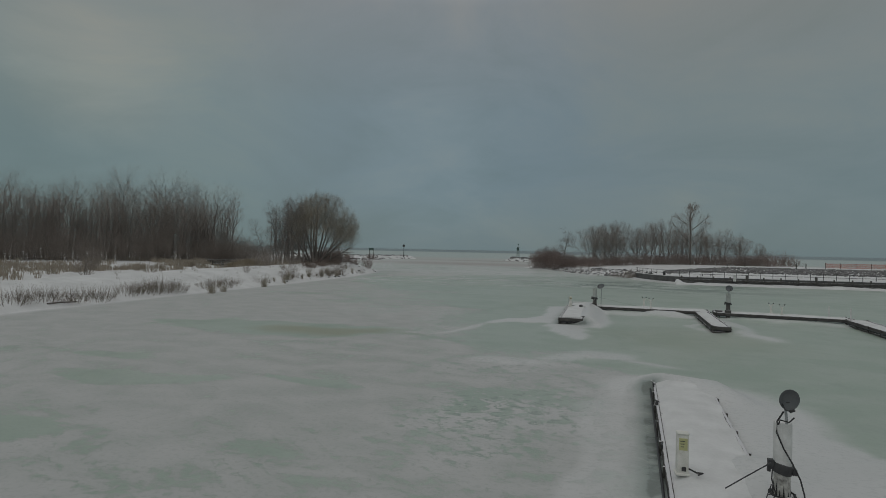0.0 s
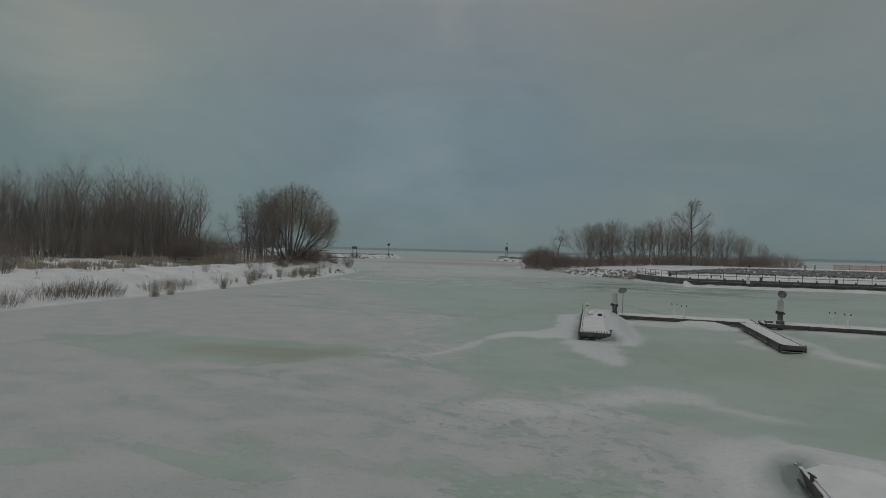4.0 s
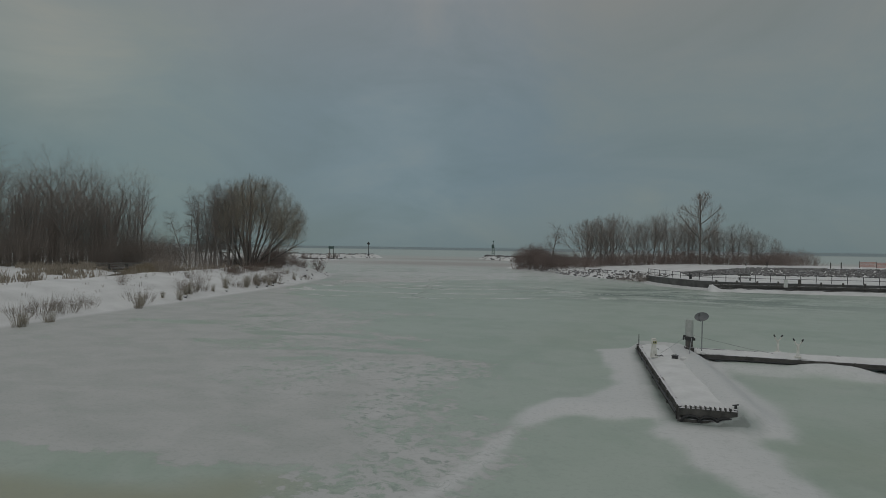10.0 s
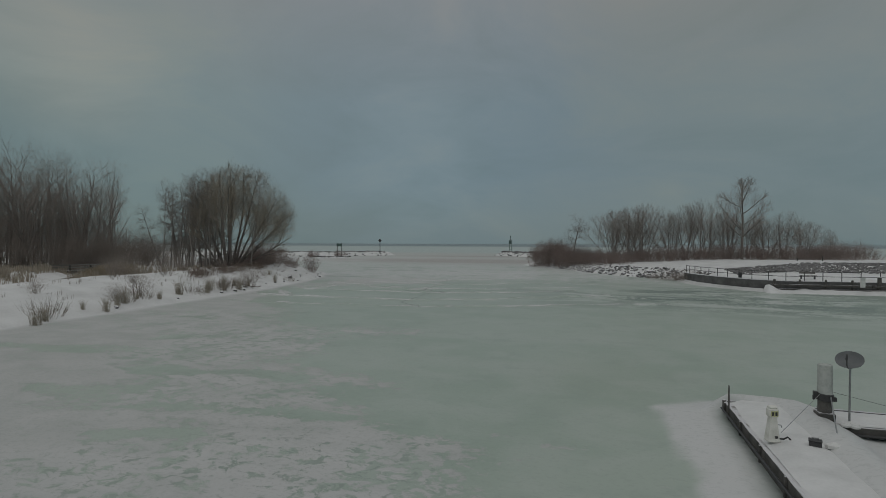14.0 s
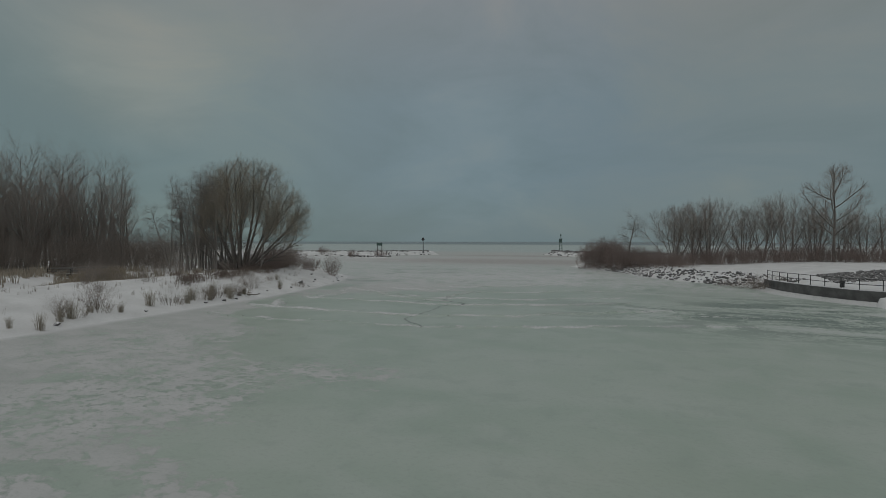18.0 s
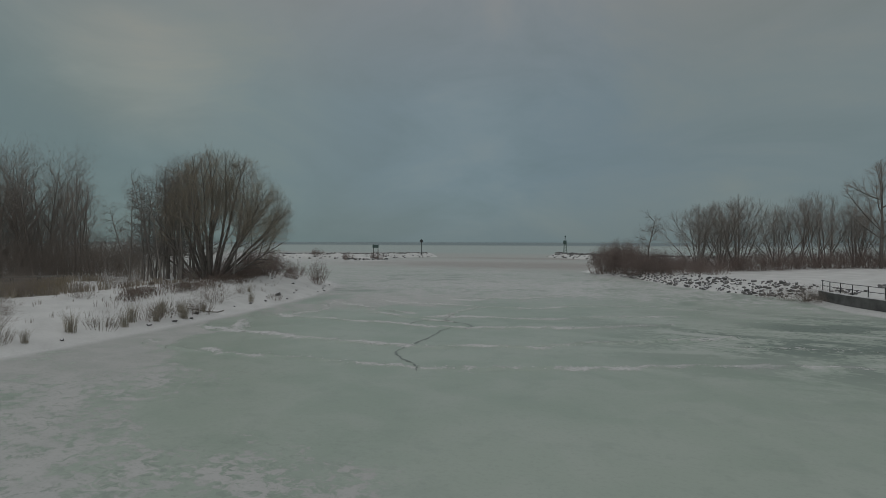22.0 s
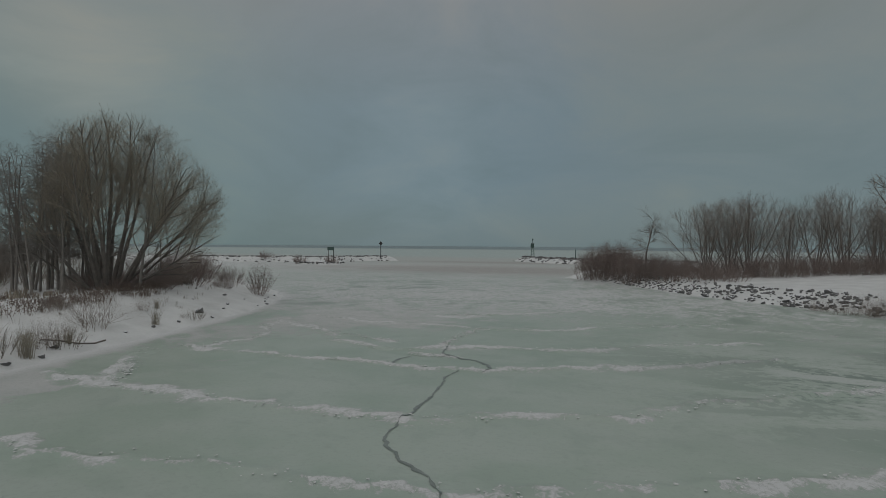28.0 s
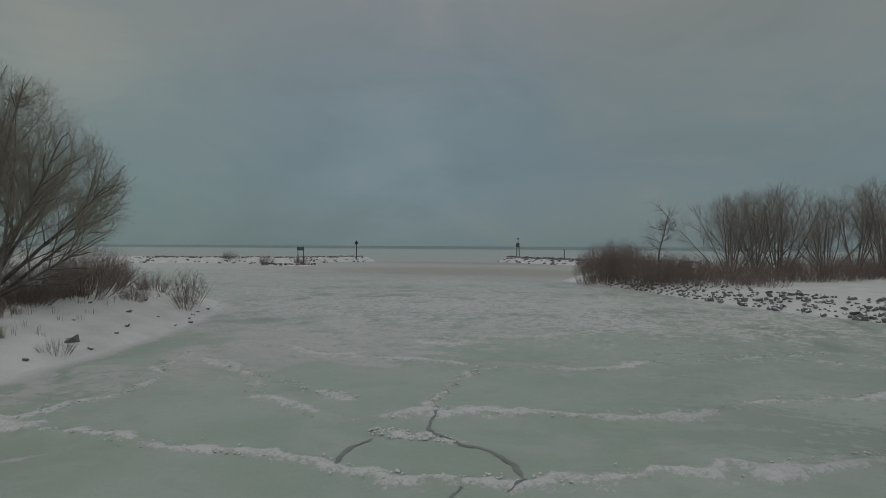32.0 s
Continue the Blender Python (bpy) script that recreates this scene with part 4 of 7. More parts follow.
def plant(ob, x, y, turn=0.0, s=1.0, sz=None, lift=0.0):
    return copy_thing(ob, pose(x, y, stand(x, y) + lift, 0, 0, turn) @ Matrix.Diagonal((s / ob.scale[0], s / ob.scale[1], (sz or s) / ob.scale[2], 1)))


rnd = random.Random(11)

# the great willow on the point
willow_stems = [(1.5 * math.sin(radians(ln)) * math.cos(radians(az)) + rnd.uniform(-0.3, 0.3), 1.5 * math.sin(radians(ln)) * math.sin(radians(az)) + rnd.uniform(-0.3, 0.3), ln, az, le, r_) for ln, az, le, r_ in (
    (4, 0, 16.0, 0.26), (10, 60, 16.0, 0.22), (11, 170, 15.6, 0.22), (12, 280, 15.6, 0.23), (20, 20, 15.0, 0.22), (22, 110, 14.6, 0.20), (22, 205, 13.6, 0.20), (22, 330, 15.0, 0.22), (33, 15, 13.6, 0.20), (34, 70, 13.0, 0.17), (34, 150, 11.5, 0.16), (33, 250, 12.0, 0.17), (36, 305, 13.0, 0.18), (45, 25, 12.4, 0.18), (46, 350, 12.0, 0.17), (50, 60, 11.0, 0.14), (56, 10, 10.6, 0.14), (50, 215, 9.5, 0.13))]
WILLOW = [
    dict(n=15, wig=0.040, up=0.013, kids=1.45, start=0.28, tip=0.06),
    dict(n=9, wig=0.060, up=0.030, kids=1.55, start=0.18, len=5.4, r=0.046, ang=(18, 46), cone=0.35, tip=0.16),
    dict(n=6, wig=0.080, up=0.045, kids=2.3, start=0.12, len=2.6, r=0.0135, ang=(20, 48), cone=0.15, tip=0.3),
    dict(n=3, wig=0.10, up=0.055, kids=0, start=1, len=1.4, r=0.0070, ang=(16, 44), cone=0.05, tip=0.45),
]
willow = bare_tree("willow_tree", 3, willow_stems, WILLOW, "broad bare many-stemmed willow on the snowy point", TWIG_GOLD, BARK_DARK, dome=(6.6, 7.8, 8.7, 1.7, 0.7))
set_down(willow, -62.6, 97.8, 0, 1.0)
nest_g = random.Random(9)
nest = part("nest", tubes("nest", [(q[0], q[1], q[2], q[0] + nest_g.gauss(0, 0.28), q[1] + nest_g.gauss(0, 0.28), q[2] + nest_g.gauss(0, 0.16), 0.022, 0.012) for q in [(nest_g.gauss(0, 0.26), nest_g.gauss(0, 0.26), nest_g.gauss(0, 0.16)) for _ in range(110)]], BARK_DARK, 3), None, willow, "dark tangled twig nest high in the crown")
nest.location = (0.8, 3.2, 13.7)

# slim alders beside it
ALDER = [
    dict(n=13, wig=0.018, up=0.02, kids=2.6, start=0.20, tip=0.14),
    dict(n=4, wig=0.09, up=0.015, kids=1.9, start=0.10, len=2.3, r=0.040, ang=(52, 84), cone=0.50),
    dict(n=3, wig=0.13, up=0.04, kids=1.7, start=0.1, len=1.1, r=0.019, ang=(30, 60), cone=0.4),
    dict(n=1, wig=0.15, up=0.02, kids=0, start=1, len=0.6, r=0.012, ang=(25, 55), cone=0.3),
]
alder_kinds = [bare_tree("alder_tree", 20 + k, [(0, 0, 3 + 2 * k, 120 * k, 13.2, 0.13)], ALDER, "slim dark bare alder tree in the snow", twig=BARK, main_to=1, group="slim alders on the point") for k in range(3)]
alder_spots = [(-71.4, 95.6, 0.93, 1), (-70.2, 98.2, 1, 2), (-69, 96, 0.98, 0), (-67.6, 99.3, 1.06, 1), (-66.6, 96.4, 1.02, 2), (-65.4, 98, 1.1, 0), (-64.2, 95.2, 1.05, 1), (-62.6, 93.9, 0.9, 0), (-68.8, 102.6, 1, 1), (-58.6, 97.6, 1, 1), (-66, 93.4, 0.85, 2), (-70.8, 93.6, 0.85, 0), (-68.2, 94, 0.9, 2), (-71.8, 97.2, 0.95, 1), (-67, 101, 1, 2), (-64, 92.6, 0.88, 2), (-64.8, 95.4, 1.04, 0), (-66.2, 97.2, 1.06, 2)]
alder_spots += [(-67.6, 97.8, 1, 1), (-62.6, 97.2, 1, 2), (-69.6, 99.6, 1.02, 0), (-66.8, 95, 0.98, 0), (-68.4, 100.6, 0.95, 2), (-70.6, 96.8, 0.98, 2), (-69.6, 94.6, 0.9, 0), (-71, 98.6, 1.05, 1), (-70.2, 96.2, 1, 2), (-69.2, 97.6, 1.08, 1), (-71.6, 100.2, 1.05, 2), (-68.2, 96.6, 1.05, 0)]
for i, (x, y, s, k) in enumerate(alder_spots):
    if i < 3:
        set_down(alder_kinds[i], x, y, 70 * i, s)
    else:
        plant(alder_kinds[k], x, y, 67 * i, s)

leaning = bare_tree("alder_tree", 29, [(0, 0, 25, 180, 9.8, 0.13)], ALDER, "slim bare alder leaning out from the group", twig=BARK, main_to=1, group="slim alders on the point")
set_down(leaning, -72.1, 94.8, 0, 1.0)

# the wood behind the field
WOOD = [
    dict(n=14, wig=0.025, up=0.015, kids=1.35, start=0.28, tip=0.12),
    dict(n=7, wig=0.06, up=0.055, kids=1.5, start=0.15, len=6.2, r=0.085, ang=(24, 52), cone=0.45),
    dict(n=4, wig=0.09, up=0.055, kids=1.7, start=0.10, len=2.5, r=0.021, ang=(22, 52), cone=0.25),
    dict(n=2, wig=0.10, up=0.05, kids=0, start=1, len=1.2, r=0.0095, ang=(20, 48), cone=0.2),
]
wood_kinds = [bare_tree("woodland_tree", 40 + k, [(0, 0, 2, 90 * k, 14.5, 0.19)], WOOD, "tall bare deciduous tree at the edge of the wood", group="trees of the wood") for k in range(4)]
wood_kinds += [bare_tree("woodland_tree", 50 + k, [(0, 0, 5, 30, 14.0, 0.15), (0.6, 0.3, 9, 210, 13.0, 0.13)], WOOD, "tall bare twin-stemmed deciduous tree in the wood", group="trees of the wood") for k in range(2)]
wood_spots = [(-97.0, 80.0, 1.10, 0), (-90.6, 89.5, 1.13, 4), (-88.0, 92.0, 1.03, 1), (-92.8, 88.0, 1.12, 2), (-93.6, 93.5, 1.08, 3), (-98.2, 82.0, 1.06, 5), (-86.4, 93.6, 1.0, 1), (-84.6, 94.2, 0.9, 2), (-95.4, 86.6, 1.0, 3)]
for i in range(34):
    f = i / 33
    x, y = (-81.5 - 16.5 * f / 0.62, 92 - 34 * f / 0.62) if f < 0.62 else (-98 - 5 * (f - 0.62), 58 - 140 * (f - 0.62))
    h = 0.80 + 0.08 * math.sin(i * 1.7) + rnd.uniform(-0.06, 0.08)
    wood_spots.append((x + rnd.uniform(-1.5, 1.5), y + rnd.uniform(-1.5, 1.5), h, i % 6))
for i, (x, y, s, k) in enumerate(wood_spots):
    if i < 6:
        set_down(wood_kinds[k], x, y, 50 * i, s)
    else:
        plant(wood_kinds[k], x, y, 47 * i % 360, s)

SAPLING = [
    dict(n=9, wig=0.03, up=0.02, kids=1.5, start=0.25, tip=0.15),
    dict(n=4, wig=0.09, up=0.05, kids=1.6, start=0.1, len=1.7, r=0.024, ang=(25, 60), cone=0.45),
    dict(n=2, wig=0.12, up=0.04, kids=0, start=1, len=0.9, r=0.012, ang=(22, 55), cone=0.2),
]
pole_kinds = [bare_tree("sapling_clump", 60 + k, sapling_clump(60 + k), SAPLING, "clump of slender bare saplings inside the wood", main_to=1, group="saplings of the wood") for k in range(3)]
for t_ in pole_kinds:
    for c_ in t_.children:
        tagged(c_, kind="stuff")
pole_spots = [(-81.5, 92, 0.8), (-83, 90, 0.9), (-86, 86, 1.0)]
for i in range(46):
    f = i / 45
    x, y = (-82 - 18 * f / 0.6, 93 - 36 * f / 0.6) if f < 0.6 else (-100 - 8 * (f - 0.6), 57 - 135 * (f - 0.6))
    pole_spots.append((x + rnd.uniform(-6.0, 1.0), y + rnd.uniform(-1.5, 4.0), rnd.uniform(0.75, 1.15)))
for i, (x, y, s) in enumerate(pole_spots):
    if i < 3:
        set_down(pole_kinds[i], x, y, 50 * i, s)
    else:
        plant(pole_kinds[i % 3], x, y, 47 * i % 360, s)

BACK = [
    dict(n=8, wig=0.03, up=0.015, kids=2.9, start=0.12, tip=0.15),
    dict(n=3, wig=0.08, up=0.06, kids=2.2, start=0.1, len=4.6, r=0.055, ang=(24, 60), cone=0.45),
    dict(n=2, wig=0.10, up=0.06, kids=0, start=1, len=2.6, r=0.027, ang=(22, 55), cone=0.2),
]
back_kinds = [bare_tree("woodland_tree", 64 + k, [(0, 0, 3, 90 * k, 14.0, 0.17), (1.2, 0.8, 4, 200, 12.5, 0.14)], BACK, "bare tree deep inside the dense wood", main_to=1, group="trees of the wood") for k in range(3)]
back_spots = []
for i in range(90):
    f = (i + 0.5) / 90
    row = 1.5 + 3.5 * (i % 4)
    x, y = (-83 - 17 * f / 0.6, 95 - 38 * f / 0.6) if f < 0.6 else (-101 - 8 * (f - 0.6), 57 - 150 * (f - 0.6))
    back_spots.append((x - row + rnd.uniform(-1.2, 1.2), y + row * 0.7 + rnd.uniform(-1.2, 1.2), 0.84 + 0.1 * math.sin(i * 0.7) + rnd.uniform(-0.07, 0.09)))
for i, (x, y, s) in enumerate(back_spots):
    if i < 3:
        set_down(back_kinds[i], x, y, 50 * i, s)
    else:
        plant(back_kinds[i % 3], x, y, 47 * i % 360, s)

# thickets: many fine stems from one stool
BRUSH = [
    dict(n=4, wig=0.07, up=0.05, kids=1.5, start=0.12, tip=0.3),
    dict(n=2, wig=0.10, up=0.06, kids=2.2, start=0.10, len=1.4, r=0.017, ang=(18, 56), cone=0.25),
    dict(n=1, wig=0.12, up=0.04, kids=0, start=1, len=0.9, r=0.014, ang=(18, 56), cone=0.1),
]

BALL = [
    dict(n=6, wig=0.06, up=0.00, kids=4.2, start=0.46, tip=0.3),
    dict(n=2, wig=0.12, up=0.02, kids=2.6, start=0.10, len=0.6, r=0.011, ang=(24, 70), cone=0.1),
    dict(n=1, wig=0.12, up=0.02, kids=0, start=1, len=0.4, r=0.009, ang=(20, 60), cone=0.1),
]


DENSE = [
    dict(n=5, wig=0.07, up=0.03, kids=2.0, start=0.25, tip=0.3),
    dict(n=3, wig=0.12, up=0.02, kids=2.6, start=0.10, len=1.2, r=0.013, ang=(24, 70), cone=0.25),
    dict(n=1, wig=0.12, up=0.03, kids=0, start=1, len=0.6, r=0.0105, ang=(24, 75), cone=0.1),
]


def thicket(name, seed, stems, spread, height, label, twig, group="", category="shrub", lean=24, r=0.022, dome=None, order=None):
    g = random.Random(seed)
    trunks = []
    for _ in range(stems):
        a, q = g.uniform(0, 6.28), spread * math.sqrt(g.random())
        trunks.append((q * math.cos(a), q * math.sin(a), min(48, 4 + lean * q / max(spread, 0.01) + g.uniform(-4, 8)), math.degrees(a), height * g.uniform(0.65, 1.0) * (1 - 0.25 * (q / max(spread, 0.01)) ** 2), r))
    main, fine = grow(seed, trunks, order or BRUSH, 1, dome)
    t = thing(name, (0, 0, 0), label, category, group)
    tagged(part("base_growth", tubes("base_growth", main, twig, 3), None, t), kind="stuff")
    tagged(part("crown", tubes("crown", fine, twig, 3), None, t), kind="stuff")
    return t


brush_kinds = [thicket("undergrowth", 70 + k, 32, 1.9, 3.6, "dense leafless undergrowth below the trees", TWIG, "undergrowth of the wood") for k in range(2)]
set_down(brush_kinds[0], -80.5, 92.5, 0, 1.15)
set_down(brush_kinds[1], -81, 91, 40, 1.2)
for i in range(50):
    f = i / 49
    x, y = (-80 - 18 * f / 0.62, 92 - 37 * f / 0.62) if f < 0.62 else (-98 - 5 * (f - 0.62), 55 - 130 * (f - 0.62))
    plant(brush_kinds[i % 2], x + rnd.uniform(-1.2, 1.2) + 1.5, y + rnd.uniform(-1.2, 1.2), 61 * i, rnd.uniform(0.95, 1.35), rnd.uniform(1.3, 2.1))
for i in range(9):
    plant(brush_kinds[i % 2], -80 - 6.5 * i + rnd.uniform(-2, 2), 104 - 3.0 * i + rnd.uniform(-3, 3), 31 * i, rnd.uniform(1.4, 1.9))

for i, (x, y, s) in enumerate([(-83, 98, 1.5), (-86, 101, 1.7), (-80, 97.5, 1.3), (-78.5, 99.5, 1.3), (-90, 104, 1.8), (-76.5, 101, 1.3), (-94, 108, 1.9), (-82, 102, 1.6)]):
    plant(brush_kinds[i % 2], x, y, 31 * i, s)

red_kinds = [thicket("dogwood_bush", 80 + k, 130, 2.2, 5.6, "dense red-brown leafless dogwood bush", TWIG_RED, "dogwood bushes by the shore", lean=26, r=0.018, dome=(2.1, 3.1, 3.0), order=DENSE) for k in range(2)]
set_down(red_kinds[0], -25.7, 158.2, 0, 0.92, 1.12)
set_down(red_kinds[1], -23.6, 156.8, 0, 1.02, 1.28)
for i, (x, y, s) in enumerate([(-21.8, 155.6, 1.0), (-24.4, 160.0, 0.95), (-21.6, 159.0, 1.0), (-19.8, 153.2, 0.86), (-19.0, 150.2, 0.78), (-17.2, 148.4, 0.76), (-19.4, 157.0, 0.9), (-16.4, 150.5, 0.76), (-14.8, 148.0, 0.7)]):
    plant(red_kinds[i % 2], x, y, 77 * i, s, s * 1.25)
under_kinds = [thicket("undergrowth", 90 + k, 60, 2.3, 3.4, "low red-brown undergrowth along the tree row", TWIG_RED, "undergrowth of the tree row", lean=34, dome=(1.1, 3.0, 1.9)) for k in range(2)]
set_down(under_kinds[0], -13.5, 144.5, 0, 1.0)
set_down(under_kinds[1], -11, 143.2, 0, 1.0)
for i in range(28):
    f = i / 27
    plant(under_kinds[i % 2], -9 + 42 * f + rnd.uniform(-0.8, 0.8), 143.0 + 7.5 * f + rnd.uniform(-1.0, 1.4), 53 * i, rnd.uniform(0.85, 1.15), rnd.uniform(0.9, 1.3))
for i, (x, y, s) in enumerate([(-14.5, 148.5, 1.1), (-12.5, 150, 1.2), (-10.5, 151.5, 1.2), (-15.5, 151.5, 1.1), (-12.0, 146.6, 1.0), (-7, 155, 1.2), (-2, 156, 1.2), (3, 157, 1.2), (8, 157.5, 1.2), (13, 158, 1.2), (18, 158.5, 1.1), (23, 159, 1.1), (-9.0, 139.8, 0.8), (-7.0, 138.8, 0.75), (33.5, 160, 1.4), (36.5, 161, 1.6), (39.5, 162.5, 1.3), (29, 157, 1.1)]):
    plant(under_kinds[i % 2], x, y, 41 * i, s)

# the row of trees on the eastern point
FANNED = [
    dict(n=11, wig=0.046, up=0.034, kids=1.35, start=0.24, tip=0.08),
    dict(n=7, wig=0.065, up=0.035, kids=1.6, start=0.12, len=3.9, r=0.038, ang=(18, 46), cone=0.25, tip=0.2),
    dict(n=3, wig=0.09, up=0.04, kids=2.4, start=0.08, len=2.0, r=0.0115, ang=(18, 46), cone=0.1),
    dict(n=2, wig=0.11, up=0.04, kids=0, start=1, len=1.0, r=0.0080, ang=(14, 42), cone=0.1),
]


def fan(seed, stems, length, lean, r=0.12):
    g = random.Random(seed)
    return [(g.uniform(-0.5, 0.5), g.uniform(-0.4, 0.4), lean * (0.12 + 0.88 * i / stems) + g.uniform(-3, 3), g.uniform(-20, 20) + 360 * i * 0.38, length * g.uniform(0.9, 1.0), r * g.uniform(0.8, 1.1)) for i in range(stems)]


fan_kinds = [bare_tree("shore_willow", 100 + k, fan(100 + k, 12, 12.4, 52, 0.105), FANNED, "bare fan-shaped willow in the row on the snowy point", main_to=1, group="tree row on the eastern point", dome=(5.4, 6.6, 5.9)) for k in range(3)]
slim_kinds = [bare_tree("shore_tree", 110 + k, fan(110 + k, 6, 12.8, 34, 0.12), FANNED, "bare upright tree in the row on the snowy point", main_to=1, group="tree row on the eastern point", dome=(6.4, 4.4, 6.6)) for k in range(2)]
for i, (x, y, s) in enumerate([(-9.0, 147.6, 0.96), (-3.2, 149.6, 1.06), (2.4, 151.5, 0.88)]):
    set_down(fan_kinds[i], x, y, 80 * i, s)
set_down(slim_kinds[0], 5.0, 150.4, 0, 0.88)
set_down(slim_kinds[1], 9.2, 152.5, 0, 0.98)
for i, (x, y, s, k) in enumerate([(-5.8, 149.0, 1.0, 0), (12.4, 150.5, 0.80, 0), (19.6, 151.6, 0.74, 1), (26.5, 152.5, 0.66, 0)]):
    plant(fan_kinds[k], x, y, 59 * i + 20, s)
for i, (x, y, s, k) in enumerate([(7.0, 149.0, 0.9, 1), (13.6, 154.0, 0.86, 0), (22.5, 151.0, 0.76, 1), (17.0, 153.6, 0.74, 1), (32.0, 158.0, 0.48, 0)]):
    plant(slim_kinds[k], x, y, 83 * i, s)
TALL = [
    dict(n=13, wig=0.03, up=0.02, kids=1.5, start=0.30, tip=0.16),
    dict(n=8, wig=0.07, up=0.060, kids=2.2, start=0.18, len=8.6, r=0.12, ang=(30, 58), cone=0.42),
    dict(n=5, wig=0.09, up=0.05, kids=2.8, start=0.12, len=3.2, r=0.040, ang=(24, 52), cone=0.3),
    dict(n=3, wig=0.10, up=0.03, kids=0, start=1, len=1.5, r=0.018, ang=(22, 50), cone=0.2),
]
tall = bare_tree("cottonwood_tree", 121, [(0, 0, 1, 0, 17.0, 0.32)], TALL, "tall bare cottonwood standing above the tree row", bark=BARK_DARK, dome=(10.5, 6.6, 8.0))
set_down(tall, 14.6, 147.0, 75, 0.86)
for i in range(2, 12, 2):
    x, y = -13 + 4.1 * i + rnd.uniform(-1, 1), 157 + 0.4 * i + rnd.uniform(-1.5, 2.5)
    plant(back_kinds[i % 3], x, y, 57 * i, 0.54 + rnd.uniform(-0.06, 0.06))
LONE = [
    dict(n=10, wig=0.06, up=0.01, kids=2.2, start=0.42, tip=0.3),
    dict(n=5, wig=0.14, up=0.05, kids=2.0, start=0.15, len=2.6, r=0.06, ang=(40, 85), cone=0.15),
    dict(n=3, wig=0.16, up=0.05, kids=2.2, start=0.1, len=1.2, r=0.032, ang=(30, 70), cone=0.2),
    dict(n=2, wig=0.12, up=0.03, kids=0, start=1, len=0.7, r=0.020, ang=(25, 60), cone=0.1),
]
lone = bare_tree("shore_tree", 131, [(0, 0, 2, 100, 8.8, 0.17)], LONE, "small gnarled bare tree beside the dogwood", twig=BARK, main_to=1)
set_down(lone, -16.8, 151.4, 0, 1.02)

# shrubs on the western bank
tip_kinds = [thicket("shrub", 140 + k, 36, 0.40, 2.5, "round leafless red-brown shrub on the snowy bank", TWIG_RED, "shrubs on the bank", lean=30, r=0.014, dome=(1.30, 0.95, 0.85), order=BALL) for k in range(2)]
set_down(tip_kinds[0], -57.2, 111.4, 0, 1.5, 1.75, lift=-0.1)
set_down(tip_kinds[1], -56.0, 109.6, 30, 0.95)
dark_bush = thicket("shrub", 150, 92, 2.0, 3.8, "dark dense leafless bush below the willow", TWIG_RED, "bushes below the willow", lean=40, dome=(1.5, 3.0, 2.5))
set_down(dark_bush, -62.5, 106.5, 0, 1.15)
for i, (x, y, s) in enumerate([(-64.8, 109.0, 1.15), (-60.0, 104.0, 0.8), (-66.6, 106.0, 1.1), (-60.6, 100.5, 0.75), (-67.5, 112, 0.9), (-57.8, 106.4, 0.42), (-62.0, 112.5, 0.6)]):
    plant(dark_bush, x, y, 67 * i, s)
for i, (x, y, s) in enumerate([(-64.5, 97.5, 0.5), (-67.5, 99.5, 0.55), (-62.6, 99.5, 0.5), (-66, 101, 0.6), (-70, 101, 0.6), (-60.8, 97.4, 0.4), (-58.8, 99.6, 0.5)]):
    plant(dark_bush, x, y, 47 * i, s * 1.3, s)
bank_kinds = [thicket("shrub", 160 + k, 16, 0.5, 1.35, "thin leafless shrub growing through the snow", TWIG, "shrubs on the bank", lean=18, r=0.013) for k in range(2)]
set_down(bank_kinds[0], -47.4, 69.0, 0, 1.1)
set_down(bank_kinds[1], -49.7, 87.0, 0, 1.2)
for i, (x, y, s) in enumerate([(-45.4, 66.2, 0.8), (-52.5, 78.0, 1.0), (-54, 73, 1.1), (-46.9, 83.0, 0.9), (-57.5, 92.0, 0.8), (-52, 87, 0.6), (-50.2, 80.2, 0.6), (-56, 84, 1.0), (-61.5, 86, 1.1), (-63, 89.5, 1.0), (-48.5, 62, 0.7), (-57, 77.5, 1.4), (-58.6, 76.4, 1.3), (-46, 79.0, 0.7), (-49.5, 71.5, 0.6), (-51, 92.5, 0.5), (0.2, 118.2, 1.1), (-1.4, 119.6, 1.2), (1.4, 116.6, 1.0), (-2.8, 121.4, 0.9), (2.6, 117.4, 1.0), (0.9, 119.6, 1.1)]):
    plant(bank_kinds[i % 2], x - (0.7 * inland(y) if x < -30 else 0), y, 71 * i, s)
field_tree = bare_tree("field_tree", 171, [(0, 0, 3, 50, 3.4, 0.09), (0.1, 0, 30, 0, 2.9, 0.06), (0, 0.1, 34, 170, 2.9, 0.06), (0.1, 0, 26, 80, 3.0, 0.06)], FANNED[:1] + [dict(d, len=d["len"] * 0.45, r=d["r"] * 0.8) for d in FANNED[1:]], "small bare tree standing in the dry grass", main_to=1)
set_down(field_tree, -57.3, 44.2, 0, 1.0)


